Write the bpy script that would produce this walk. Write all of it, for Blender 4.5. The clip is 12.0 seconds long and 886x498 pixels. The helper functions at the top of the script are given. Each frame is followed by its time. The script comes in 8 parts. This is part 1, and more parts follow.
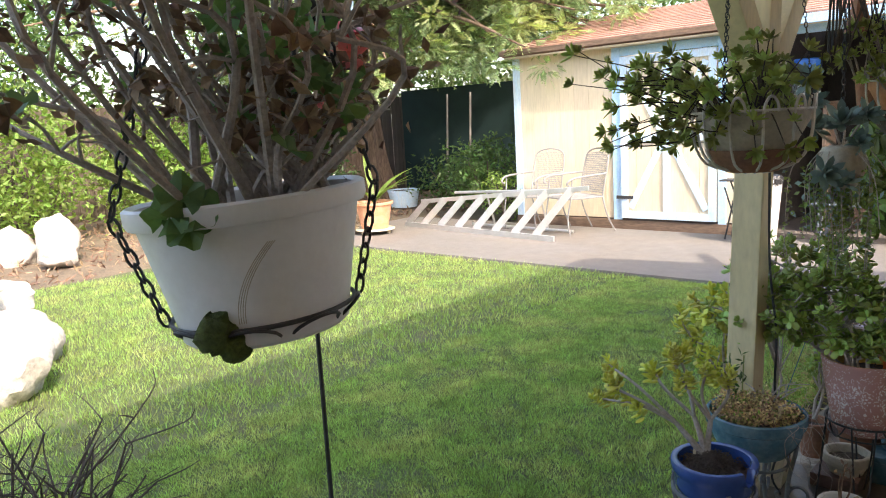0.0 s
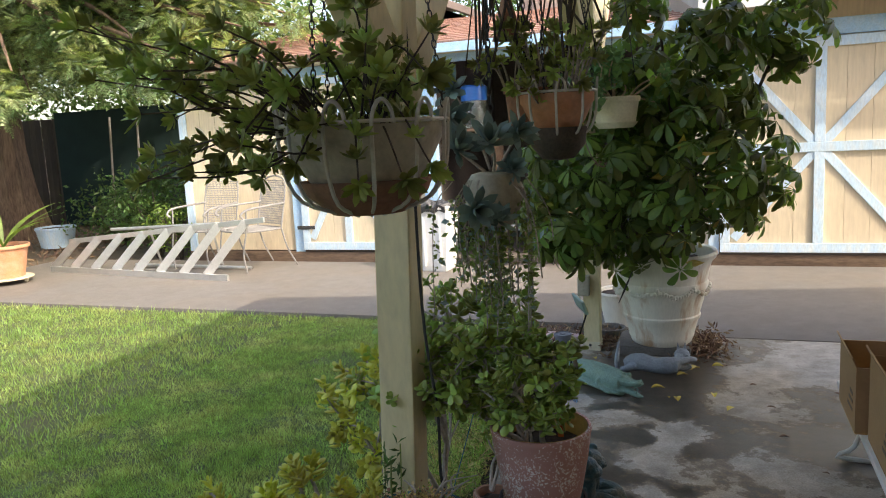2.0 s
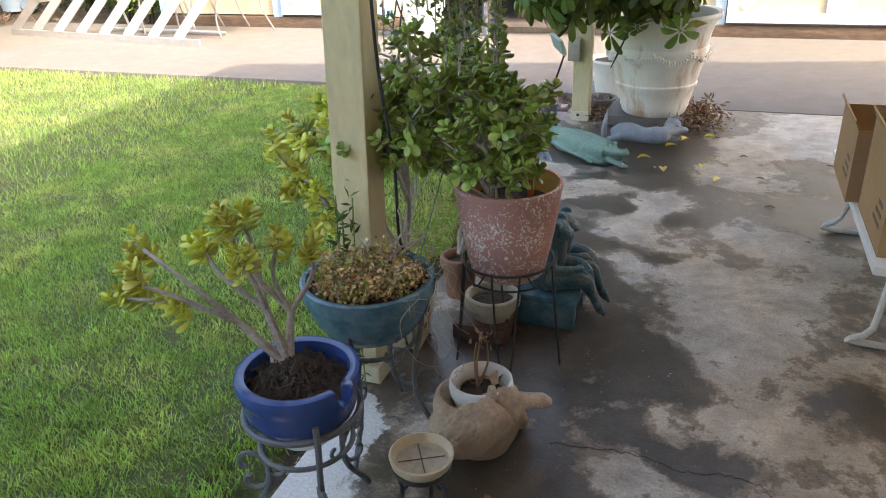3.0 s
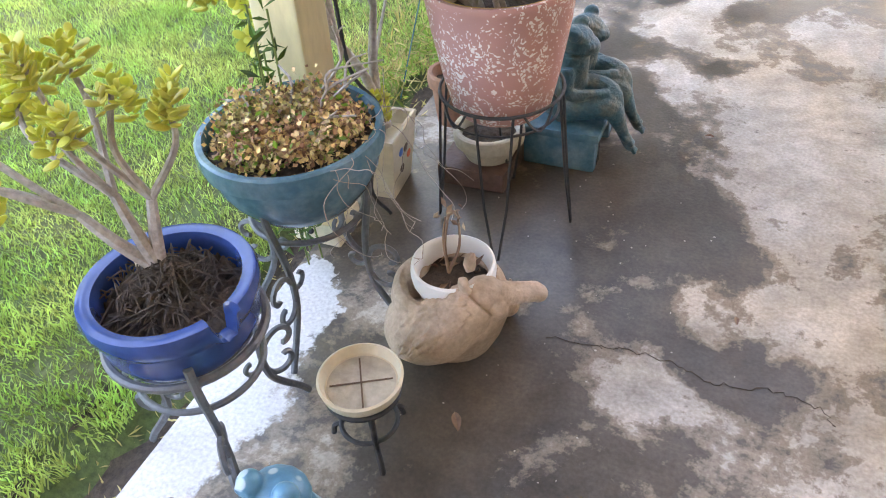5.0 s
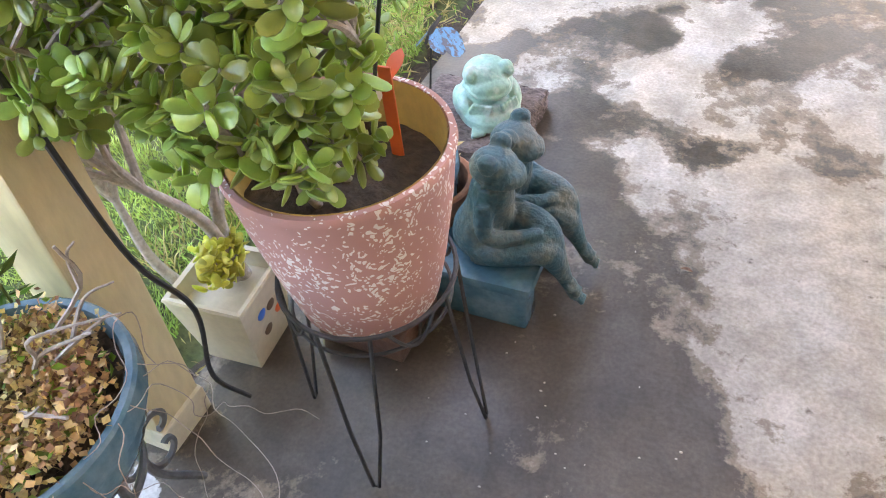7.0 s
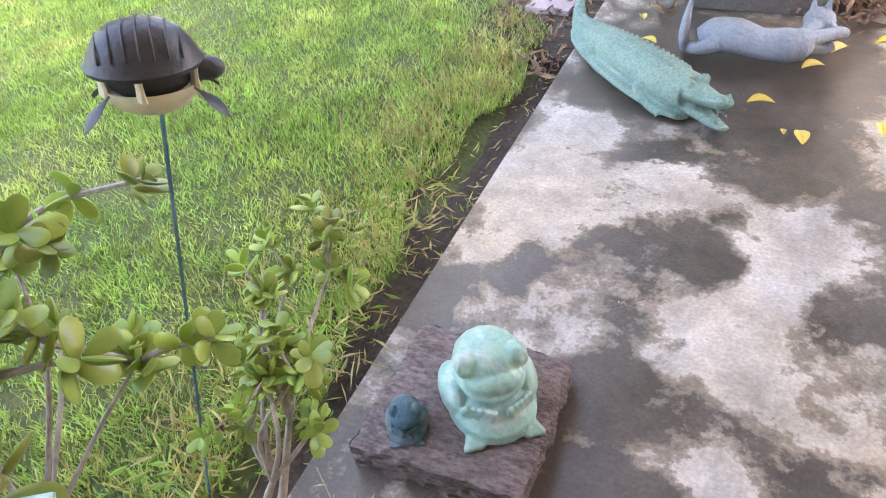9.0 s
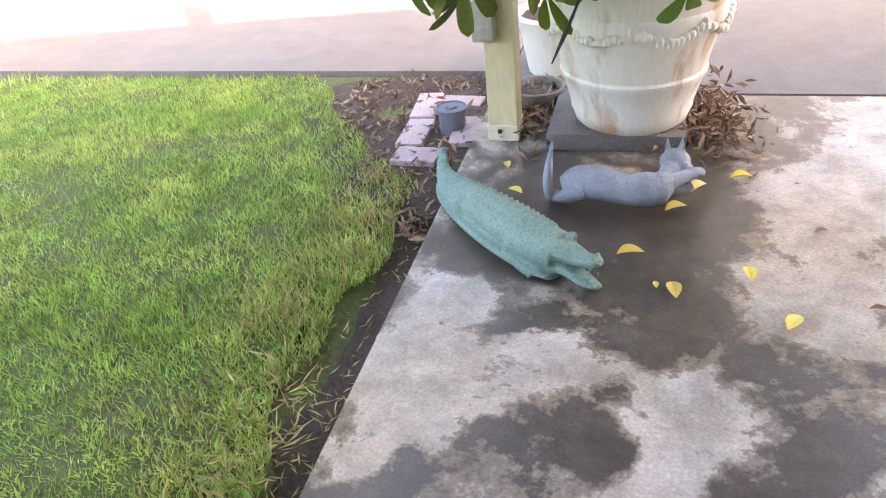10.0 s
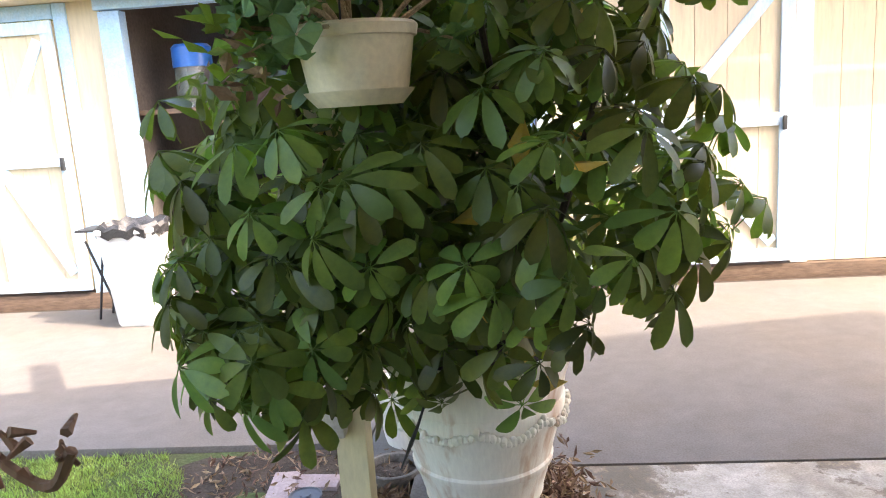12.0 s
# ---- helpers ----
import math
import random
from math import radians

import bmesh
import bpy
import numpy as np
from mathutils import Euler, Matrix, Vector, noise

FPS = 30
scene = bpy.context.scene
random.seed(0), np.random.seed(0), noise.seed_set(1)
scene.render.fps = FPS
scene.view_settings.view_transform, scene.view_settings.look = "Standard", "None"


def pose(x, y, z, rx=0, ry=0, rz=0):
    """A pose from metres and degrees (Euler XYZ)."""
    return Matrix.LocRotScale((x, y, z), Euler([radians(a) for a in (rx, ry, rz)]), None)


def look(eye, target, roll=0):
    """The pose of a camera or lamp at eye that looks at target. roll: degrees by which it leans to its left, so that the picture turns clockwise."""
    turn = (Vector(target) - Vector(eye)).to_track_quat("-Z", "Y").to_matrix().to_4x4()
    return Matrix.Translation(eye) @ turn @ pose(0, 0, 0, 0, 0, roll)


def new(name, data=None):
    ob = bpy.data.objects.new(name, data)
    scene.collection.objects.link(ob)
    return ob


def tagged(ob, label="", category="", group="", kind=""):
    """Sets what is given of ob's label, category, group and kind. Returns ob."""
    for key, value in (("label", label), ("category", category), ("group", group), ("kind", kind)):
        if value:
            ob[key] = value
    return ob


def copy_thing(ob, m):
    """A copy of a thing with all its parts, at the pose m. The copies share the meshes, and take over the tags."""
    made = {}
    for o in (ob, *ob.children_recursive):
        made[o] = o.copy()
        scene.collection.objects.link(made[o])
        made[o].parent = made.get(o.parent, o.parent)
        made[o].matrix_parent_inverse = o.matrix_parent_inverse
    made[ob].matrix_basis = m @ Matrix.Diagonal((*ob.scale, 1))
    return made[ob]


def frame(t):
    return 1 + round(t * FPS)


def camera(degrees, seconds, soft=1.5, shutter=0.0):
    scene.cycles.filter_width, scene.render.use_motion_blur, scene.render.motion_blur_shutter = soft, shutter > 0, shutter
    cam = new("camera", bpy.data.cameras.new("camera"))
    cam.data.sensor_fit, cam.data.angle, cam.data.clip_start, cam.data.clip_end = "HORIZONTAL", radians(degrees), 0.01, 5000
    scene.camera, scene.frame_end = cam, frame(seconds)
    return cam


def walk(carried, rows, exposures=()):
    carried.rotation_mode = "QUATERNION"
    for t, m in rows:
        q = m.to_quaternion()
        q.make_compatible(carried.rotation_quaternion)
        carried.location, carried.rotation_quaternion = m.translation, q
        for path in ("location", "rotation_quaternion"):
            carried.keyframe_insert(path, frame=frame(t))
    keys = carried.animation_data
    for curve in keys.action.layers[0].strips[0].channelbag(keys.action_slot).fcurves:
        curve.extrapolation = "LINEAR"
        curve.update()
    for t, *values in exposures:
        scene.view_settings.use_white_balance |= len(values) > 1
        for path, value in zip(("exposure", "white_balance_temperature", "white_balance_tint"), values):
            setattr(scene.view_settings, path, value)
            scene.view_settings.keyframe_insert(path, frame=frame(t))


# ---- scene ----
cam = camera(60.4, 12.0, soft=1.05)
PATH = [
    (0, (0.96, 0.402, 1.363), (-0.372, 1.857, 1.034), -3.2),
    (0.5, (0.951, 0.634, 1.35), (-0.154, 2.284, 1.11), -3.0),
    (1, (0.949, 0.805, 1.349), (0.012, 2.559, 1.142), -2.2),
    (1.5, (0.863, 0.992, 1.351), (0.061, 2.812, 1.144), -2.5),
    (2, (0.813, 1.145, 1.327), (0.131, 3.001, 1.025), -3.0),
    (2.3, (0.797, 1.202, 1.299), (0.159, 3.047, 0.866), -2.2),
    (2.5, (0.829, 1.256, 1.266), (0.188, 3.068, 0.711), -2.6),
    (3, (0.826, 1.343, 1.182), (0.191, 3.042, 0.34), -2.2),
    (3.5, (0.775, 1.457, 1.073), (0.147, 3.045, 0.031), -3.4),
    (3.7, (0.734, 1.518, 1.048), (0.125, 3.07, -0.055), -3.6),
    (5.3, (0.801, 1.956, 1.053), (0.117, 3.273, -0.288), -6.5),
    (5.5, (0.794, 2.031, 1.048), (0.099, 3.332, -0.304), -7.7),
    (6, (0.778, 2.215, 1.037), (0.157, 3.509, -0.356), -8.6),
    (6.5, (0.783, 2.345, 1.034), (0.164, 3.613, -0.383), -8.1),
    (6.7, (0.797, 2.407, 1.036), (0.136, 3.663, -0.373), -8.3),
    (8.3, (0.603, 2.911, 0.979), (-0.097, 4.193, -0.387), -5.9),
    (8.5, (0.581, 2.973, 0.973), (-0.118, 4.28, -0.37), -5.7),
    (9, (0.534, 3.111, 0.981), (-0.162, 4.49, -0.289), -5.7),
    (9.5, (0.546, 3.208, 1.028), (-0.114, 4.682, -0.152), -6.5),
    (10, (0.549, 3.34, 1.054), (0.05, 4.947, -0.027), -6.1),
    (10.5, (0.535, 3.449, 1.084), (0.161, 5.137, 0.079), -5.6),
    (11, (0.541, 3.485, 1.143), (0.235, 5.255, 0.264), -5.9),
    (11.5, (0.588, 3.481, 1.219), (0.317, 5.349, 0.556), -5.2),
    (12, (0.619, 3.438, 1.311), (0.438, 5.391, 0.92), -3.8),
]
EXPOSURES = [(0, 2.4, 7000, 14), (0.7, 2.0, 7100, 12), (1.5, 1.85, 7200, 12), (2.0, 1.9, 7300, 11), (2.5, 2.1, 7300, 11), (3.0, 2.85, 7400, 14), (3.5, 3.6, 7500, 17), (6.5, 4.3, 7500, 20), (8.5, 4.15, 7500, 22), (9.5, 3.85, 7500, 24), (10.5, 3.4, 7400, 20), (11.5, 3.2, 7300, 18), (12, 3.0, 7200, 17)]
walk(cam, [(t, look(eye, target, roll)) for t, eye, target, roll in PATH], EXPOSURES)

# ---- light ----
SUN = Vector((2.35, -0.95, 2.55))
world = bpy.data.worlds.new("sky")
scene.world = world
world.use_nodes = True
wn, wl = world.node_tree.nodes, world.node_tree.links
sky = wn.new("ShaderNodeTexSky")
sky.sky_type, sky.sun_disc = "NISHITA", False
sky.dust_density, sky.ozone_density = 3.0, 0.6
sky.sun_elevation, sky.sun_rotation = radians(45.2), radians(112)
wl.new(sky.outputs[0], wn["Background"].inputs[0])
wn["Background"].inputs[1].default_value = 0.15
lamp = bpy.data.lights.new("sun", "SUN")
lamp.energy, lamp.angle, lamp.color = 1.3, radians(0.53), (1.0, 0.95, 0.86)
sun = new("sun", lamp)
sun.matrix_world = look(SUN * 10, (0, 0, 0))


# ---- materials ----
def nodes_of(name):
    m = bpy.data.materials.new(name)
    m.use_nodes = True
    return m, m.node_tree.nodes, m.node_tree.links, m.node_tree.nodes["Principled BSDF"]


def add(nt, kind, **values):
    n = nt.new("ShaderNode" + kind)
    for k, v in values.items():
        n.inputs[k].default_value = v
    return n


def ramp(nt, a, b, ca=(0, 0, 0, 1), cb=(1, 1, 1, 1)):
    n = nt.new("ShaderNodeValToRGB")
    e = n.color_ramp.elements
    e[0].position, e[0].color, e[1].position, e[1].color = a, ca, b, cb
    return n


def mixer(nt, ln, fac, a, b, mode="MIX"):
    n = nt.new("ShaderNodeMix")
    n.data_type, n.blend_type = "RGBA", mode
    for sock, v in ((n.inputs[0], fac), (n.inputs[6], a), (n.inputs[7], b)):
        if isinstance(v, (int, float)):
            sock.default_value = v
        elif isinstance(v, tuple):
            sock.default_value = (*v[:3], 1)
        else:
            ln.new(v, sock)
    return n.outputs[2]


def coat(name, base, dirt=None, rough=0.6, big=6.0, fine=60.0, amount=0.5, grain=0.25, bump=0.15, metal=0.0, vary=0.0,
         gloss=0.5, leafy=0.0, island=0.0, stretch=(1, 1, 1), edge=(0.42, 0.68)):
    """A surface with stains at one scale and grain at another, in metres."""
    m, nt, ln, bsdf = nodes_of(name)
    dirt = dirt or tuple(c * 0.6 for c in base)
    co = nt.new("ShaderNodeTexCoord").outputs["Object"]
    mp = add(nt, "Mapping", Scale=stretch)
    ln.new(co, mp.inputs[0])
    n1 = add(nt, "TexNoise", Scale=big, Detail=6.0, Roughness=0.62)
    n2 = add(nt, "TexNoise", Scale=fine, Detail=4.0, Roughness=0.6)
    ln.new(mp.outputs[0], n1.inputs["Vector"])
    ln.new(mp.outputs[0], n2.inputs["Vector"])
    r1 = ramp(nt, *edge)
    ln.new(n1.outputs[0], r1.inputs[0])
    sc = nt.new("ShaderNodeMath")
    sc.operation = "MULTIPLY"
    ln.new(r1.outputs[0], sc.inputs[0])
    sc.inputs[1].default_value = amount
    col = mixer(nt, ln, sc.outputs[0], base, dirt)
    r2 = ramp(nt, 0.3, 0.7, (1 - grain, 1 - grain, 1 - grain, 1), (1 + grain, 1 + grain, 1 + grain, 1))
    ln.new(n2.outputs[0], r2.inputs[0])
    col = mixer(nt, ln, 1.0, col, r2.outputs[0], "MULTIPLY")
    if vary or island:
        hs = nt.new("ShaderNodeHueSaturation")
        rnd = nt.new("ShaderNodeObjectInfo").outputs["Random"] if vary else nt.new("ShaderNodeNewGeometry").outputs["Random Per Island"]
        amt = vary or island
        for sock, lo, hi in (("Value", 1 - amt, 1 + amt), ("Hue", 0.5 - amt * 0.05, 0.5 + amt * 0.06)):
            mr = add(nt, "MapRange")
            ln.new(rnd, mr.inputs[0])
            mr.inputs[3].default_value, mr.inputs[4].default_value = lo, hi
            ln.new(mr.outputs[0], hs.inputs[sock])
        ln.new(col, hs.inputs["Color"])
        col = hs.outputs[0]
    ln.new(col, bsdf.inputs["Base Color"])
    bsdf.inputs["Roughness"].default_value = rough
    bsdf.inputs["Metallic"].default_value = metal
    bsdf.inputs["Specular IOR Level"].default_value = gloss
    if bump:
        bp = add(nt, "Bump", Strength=bump, Distance=0.01)
        ln.new(n2.outputs[0], bp.inputs["Height"])
        ln.new(bp.outputs[0], bsdf.inputs["Normal"])
    if leafy:
        tr = nt.new("ShaderNodeBsdfTranslucent")
        bright = mixer(nt, ln, 1.0, col, (1.5, 1.6, 0.7), "MULTIPLY")
        ln.new(bright, tr.inputs[0])
        ms = nt.new("ShaderNodeMixShader")
        ms.inputs[0].default_value = leafy
        ln.new(bsdf.outputs[0], ms.inputs[1])
        ln.new(tr.outputs[0], ms.inputs[2])
        ln.new(ms.outputs[0], nt["Material Output"].inputs[0])
    return m


def concrete_material(name, wet_spots, dry_spots, lean, light=(0.36, 0.345, 0.32), white_spots=(), calm=False):
    """Pale concrete with damp, brownish stains. Spots: (x, y, radius)."""
    m, nt, ln, bsdf = nodes_of(name)
    co = nt.new("ShaderNodeTexCoord").outputs["Object"]

    def cloud(scale, detail, rough, warp=0.0, at=None):
        n = add(nt, "TexNoise", Scale=scale, Detail=detail, Roughness=rough, Distortion=warp)
        ln.new(at or co, n.inputs["Vector"])
        return n

    def math_node(op, a, b):
        n = nt.new("ShaderNodeMath")
        n.operation = op
        for s, v in zip(n.inputs, (a, b)):
            if isinstance(v, (int, float)):
                s.default_value = v
            else:
                ln.new(v, s)
        return n.outputs[0]

    n1, n2, n3, n4 = cloud(2.6, 10.0, 0.70, 0.4), cloud(9.0, 9.0, 0.74), cloud(140.0, 3.0, 0.5), cloud(0.8, 3.0, 0.5)
    shift = nt.new("ShaderNodeVectorMath")
    shift.operation = "MULTIPLY_ADD"
    ln.new(cloud(5.0, 6.0, 0.66).outputs["Color"], shift.inputs[0])
    shift.inputs[1].default_value = (0.26, 0.26, 0.0)
    back = nt.new("ShaderNodeVectorMath")
    back.operation = "SUBTRACT"
    ln.new(co, back.inputs[0])
    back.inputs[1].default_value = (0.13, 0.13, 0.0)
    ln.new(back.outputs[0], shift.inputs[2])

    def spread(field, spots, push):
        for x, y, r in spots:
            vm = nt.new("ShaderNodeVectorMath")
            vm.operation = "DISTANCE"
            ln.new(shift.outputs[0], vm.inputs[0])
            vm.inputs[1].default_value = (x, y, 0)
            mr = add(nt, "MapRange")
            mr.interpolation_type = "SMOOTHSTEP"
            ln.new(vm.outputs["Value"], mr.inputs[0])
            mr.inputs[1].default_value, mr.inputs[2].default_value = r * 0.35, r * 1.35
            mr.inputs[3].default_value, mr.inputs[4].default_value = push, 0.0
            field = math_node("ADD", field, mr.outputs[0])
        return field

    field = math_node("ADD", math_node("MULTIPLY", n1.outputs[0], 0.80), math_node("MULTIPLY", n2.outputs[0], 0.55))
    field = spread(spread(field, wet_spots, 0.13), dry_spots, -0.16)
    wet = ramp(nt, 0.672 + lean, 0.712 + lean)
    ln.new(field, wet.inputs[0])
    patch = ramp(nt, 0.35, 0.65)
    ln.new(n2.outputs[0], patch.inputs[0])
    low, high = ((0.94, 0.93, 0.91), 1.1) if calm else ((0.92, 0.89, 0.84), 1.5)
    pale = mixer(nt, ln, patch.outputs[0], tuple(c * k for c, k in zip(light, low)), tuple(c * high for c in light))
    brown = ramp(nt, 0.42, 0.6)
    ln.new(n4.outputs[0], brown.inputs[0])
    damp = mixer(nt, ln, brown.outputs[0], (0.050, 0.047, 0.044), (0.085, 0.068, 0.050))
    damp = mixer(nt, ln, patch.outputs[0], damp, (0.115, 0.100, 0.084))
    # tan, half-dried margins between the pale and the damp
    half = ramp(nt, 0.615 + lean, 0.650 + lean)
    ln.new(field, half.inputs[0])
    pale = mixer(nt, ln, half.outputs[0], pale, tuple(c * k for c, k in zip(light, (0.66, 0.60, 0.53))))
    fleck = ramp(nt, 0.64, 0.70) if wet_spots else ramp(nt, 0.74, 0.84)
    ln.new(cloud(17.0, 5.0, 0.65).outputs[0], fleck.inputs[0])
    pale = mixer(nt, ln, fleck.outputs[0], pale, tuple(c * k for c, k in zip(light, (0.46, 0.42, 0.38))))
    col = mixer(nt, ln, wet.outputs[0], pale, damp)
    mott = ramp(nt, 0.36, 0.64, (0.58, 0.55, 0.52, 1), (1.34, 1.34, 1.34, 1))
    ln.new(cloud(4.2, 10.0, 0.72, 0.4).outputs[0], mott.inputs[0])
    col = mixer(nt, ln, 0.6 if wet_spots else 0.2, col, mott.outputs[0], "MULTIPLY")
    tan = ramp(nt, 0.44, 0.60, (1, 1, 1, 1), (1.05, 0.94, 0.80, 1))
    ln.new(cloud(1.1, 4.0, 0.6, 0.0, shift.outputs[0]).outputs[0], tan.inputs[0])
    col = mixer(nt, ln, 1.0 if wet_spots else 0.4, col, tan.outputs[0], "MULTIPLY")
    if white_spots:
        # old splashes of white paint
        splash = ramp(nt, 0.74, 0.80)
        ln.new(spread(math_node("ADD", math_node("MULTIPLY", n2.outputs[0], 0.6), 0.20), white_spots, 0.35), splash.inputs[0])
        col = mixer(nt, ln, splash.outputs[0], col, (0.56, 0.55, 0.53))
    gr = ramp(nt, 0.3, 0.7, (0.80, 0.79, 0.78, 1), (1.13, 1.13, 1.13, 1))
    ln.new(n3.outputs[0], gr.inputs[0])
    col = mixer(nt, ln, 1.0, col, gr.outputs[0], "MULTIPLY")
    ln.new(col, bsdf.inputs["Base Color"])
    rr = ramp(nt, 0.0, 1.0, (0.72, 0.72, 0.72, 1), (0.36, 0.36, 0.36, 1))
    ln.new(wet.outputs[0], rr.inputs[0])
    ln.new(rr.outputs[0], bsdf.inputs["Roughness"])
    bp = add(nt, "Bump", Strength=0.15, Distance=0.003)
    ln.new(n3.outputs[0], bp.inputs["Height"])
    ln.new(bp.outputs[0], bsdf.inputs["Normal"])
    return m


def speckled(name, base, fleck):
    """Terracotta with short white brush flecks."""
    m, nt, ln, bsdf = nodes_of(name)
    co = nt.new("ShaderNodeTexCoord").outputs["Object"]
    nz = add(nt, "TexNoise", Scale=40.0, Detail=2.0)
    ln.new(co, nz.inputs["Vector"])
    warp = mixer(nt, ln, 0.06, co, nz.outputs["Color"])
    mp = add(nt, "Mapping", Scale=(125, 125, 70), Rotation=(0.5, 0.6, 0.2))
    ln.new(warp, mp.inputs[0])
    vo = add(nt, "TexVoronoi", Scale=1.0, Randomness=1.0)
    ln.new(mp.outputs[0], vo.inputs["Vector"])
    n1 = add(nt, "TexNoise", Scale=9.0, Detail=5.0)
    ln.new(co, n1.inputs["Vector"])
    lim = nt.new("ShaderNodeMath")
    lim.operation = "MULTIPLY_ADD"
    ln.new(n1.outputs[0], lim.inputs[0])
    lim.inputs[1].default_value, lim.inputs[2].default_value = 0.75, -0.03
    less = nt.new("ShaderNodeMath")
    less.operation = "LESS_THAN"
    ln.new(vo.outputs["Distance"], less.inputs[0])
    ln.new(lim.outputs[0], less.inputs[1])
    dirty = mixer(nt, ln, n1.outputs[0], tuple(c * 0.8 for c in base), tuple(c * 1.15 for c in base))
    ln.new(mixer(nt, ln, less.outputs[0], dirty, fleck), bsdf.inputs["Base Color"])
    bsdf.inputs["Roughness"].default_value = 0.75
    bp = add(nt, "Bump", Strength=0.25, Distance=0.004)
    ln.new(less.outputs[0], bp.inputs["Height"])
    ln.new(bp.outputs[0], bsdf.inputs["Normal"])
    return m


SLAB = concrete_material("patio_concrete",
                         [(0.5, 5.08, 0.32), (0.25, 4.98, 0.2), (0.56, 4.70, 0.16), (0.34, 4.66, 0.10), (0.41, 3.93, 0.10), (0.40, 3.72, 0.13), (0.53, 3.62, 0.10), (0.30, 4.32, 0.05), (0.48, 4.29, 0.055), (0.16, 4.15, 0.04),
                          (0.04, 4.04, 0.09), (0.71, 3.86, 0.07), (0.76, 4.20, 0.07), (0.75, 4.52, 0.06), (0.86, 4.38, 0.09), (0.79, 4.57, 0.06), (0.18, 4.20, 0.05), (0.52, 2.80, 0.24), (0.62, 3.15, 0.28), (0.55, 2.45, 0.2),
                          (0.86, 2.84, 0.14), (0.30, 3.03, 0.2), (1.35, 4.35, 0.35), (0.75, 2.2, 0.35), (0.42, 2.56, 0.1), (0.72, 5.23, 0.14)],
                         [(0.15, 4.46, 0.17), (0.10, 4.72, 0.12), (0.06, 4.22, 0.07), (0.38, 4.50, 0.11), (0.58, 4.10, 0.11), (0.68, 4.42, 0.14), (0.61, 3.80, 0.07), (0.60, 4.30, 0.09), (0.36, 4.57, 0.05), (0.74, 2.73, 0.10),
                          (0.82, 2.93, 0.09), (1.0, 3.0, 0.14), (0.93, 3.4, 0.2), (0.85, 3.75, 0.12), (1.01, 3.62, 0.22), (1.0, 4.77, 0.22), (1.0, 5.25, 0.25), (1.16, 4.08, 0.2), (1.5, 5.5, 0.5), (1.3, 2.6, 0.35), (0.93, 4.73, 0.08)],
                         0.0, white_spots=[(0.04, 2.30, 0.13), (0.06, 2.48, 0.14), (0.05, 2.66, 0.13), (0.10, 2.74, 0.09), (0.05, 2.80, 0.06), (0.10, 2.16, 0.1)])
STRIP = concrete_material("walk_concrete", [], [(0, 7.5, 3.5), (-5, 7.5, 3.5)], 0.10, (0.172, 0.158, 0.146), calm=True)
SOIL = coat("soil", (0.075, 0.055, 0.04), (0.04, 0.03, 0.022), 0.95, 9, 90, 0.7, 0.4, 0.8)
GROUND = coat("ground_earth", (0.16, 0.12, 0.08), (0.08, 0.06, 0.04), 0.95, 2, 40, 0.7, 0.35, 0.6)
THATCH = coat("lawn_thatch", (0.08, 0.11, 0.033), (0.10, 0.085, 0.04), 0.95, 5, 70, 0.7, 0.4, 0.7)
GRASS = coat("grass_blade", (0.275, 0.375, 0.135), (0.49, 0.49, 0.24), 0.5, 3.2, 11, 0.85, 0.30, 0.0, leafy=0.5, island=0.5, gloss=0.35, edge=(0.45, 0.70))
DRYGRASS = coat("dry_grass", (0.45, 0.36, 0.19), (0.3, 0.24, 0.12), 0.7, 8, 60, 0.5, 0.2, 0.0, leafy=0.3, island=0.3)
CREAM = coat("cream_siding", (0.65, 0.55, 0.39), (0.57, 0.47, 0.33), 0.75, 3, 35, 0.4, 0.10, 0.25, vary=0.05, stretch=(1, 1, 0.15))
BLUE = coat("light_blue_trim", (0.36, 0.58, 0.80), (0.55, 0.66, 0.74), 0.6, 14, 70, 0.45, 0.12, 0.2, vary=0.05)
PALEBLUE = coat("faded_blue_board", (0.50, 0.66, 0.79), (0.68, 0.69, 0.66), 0.65, 16, 80, 0.6, 0.12, 0.25, vary=0.06, stretch=(1, 1, 0.3))
POSTPAINT = coat("cream_post_paint", (0.72, 0.62, 0.37), (0.54, 0.44, 0.25), 0.55, 7, 60, 0.45, 0.08, 0.12, stretch=(1, 1, 0.3))
WHITEPAINT = coat("white_paint", (0.78, 0.77, 0.74), (0.55, 0.52, 0.46), 0.55, 6, 50, 0.35, 0.06, 0.1)
ROOFUNDER = coat("brown_roof_boards", (0.44, 0.37, 0.27), (0.32, 0.26, 0.18), 0.8, 4, 50, 0.6, 0.2, 0.2, stretch=(0.2, 1, 1))
REDROOF = coat("red_shingle", (0.33, 0.18, 0.14), (0.22, 0.12, 0.10), 0.9, 3, 60, 0.6, 0.25, 0.5, vary=0.18)
GREYROOF = coat("grey_brown_shingle", (0.36, 0.27, 0.235), (0.26, 0.20, 0.18), 0.9, 3, 60, 0.6, 0.22, 0.5, vary=0.12)
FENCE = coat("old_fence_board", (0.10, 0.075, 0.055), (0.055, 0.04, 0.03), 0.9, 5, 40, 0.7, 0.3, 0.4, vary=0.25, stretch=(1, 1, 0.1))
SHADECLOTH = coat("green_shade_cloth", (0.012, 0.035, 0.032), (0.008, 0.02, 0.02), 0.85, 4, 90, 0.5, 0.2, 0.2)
BARK = coat("redwood_bark", (0.22, 0.14, 0.095), (0.10, 0.065, 0.045), 0.95, 10, 45, 0.8, 0.4, 1.0, stretch=(1, 1, 0.12))
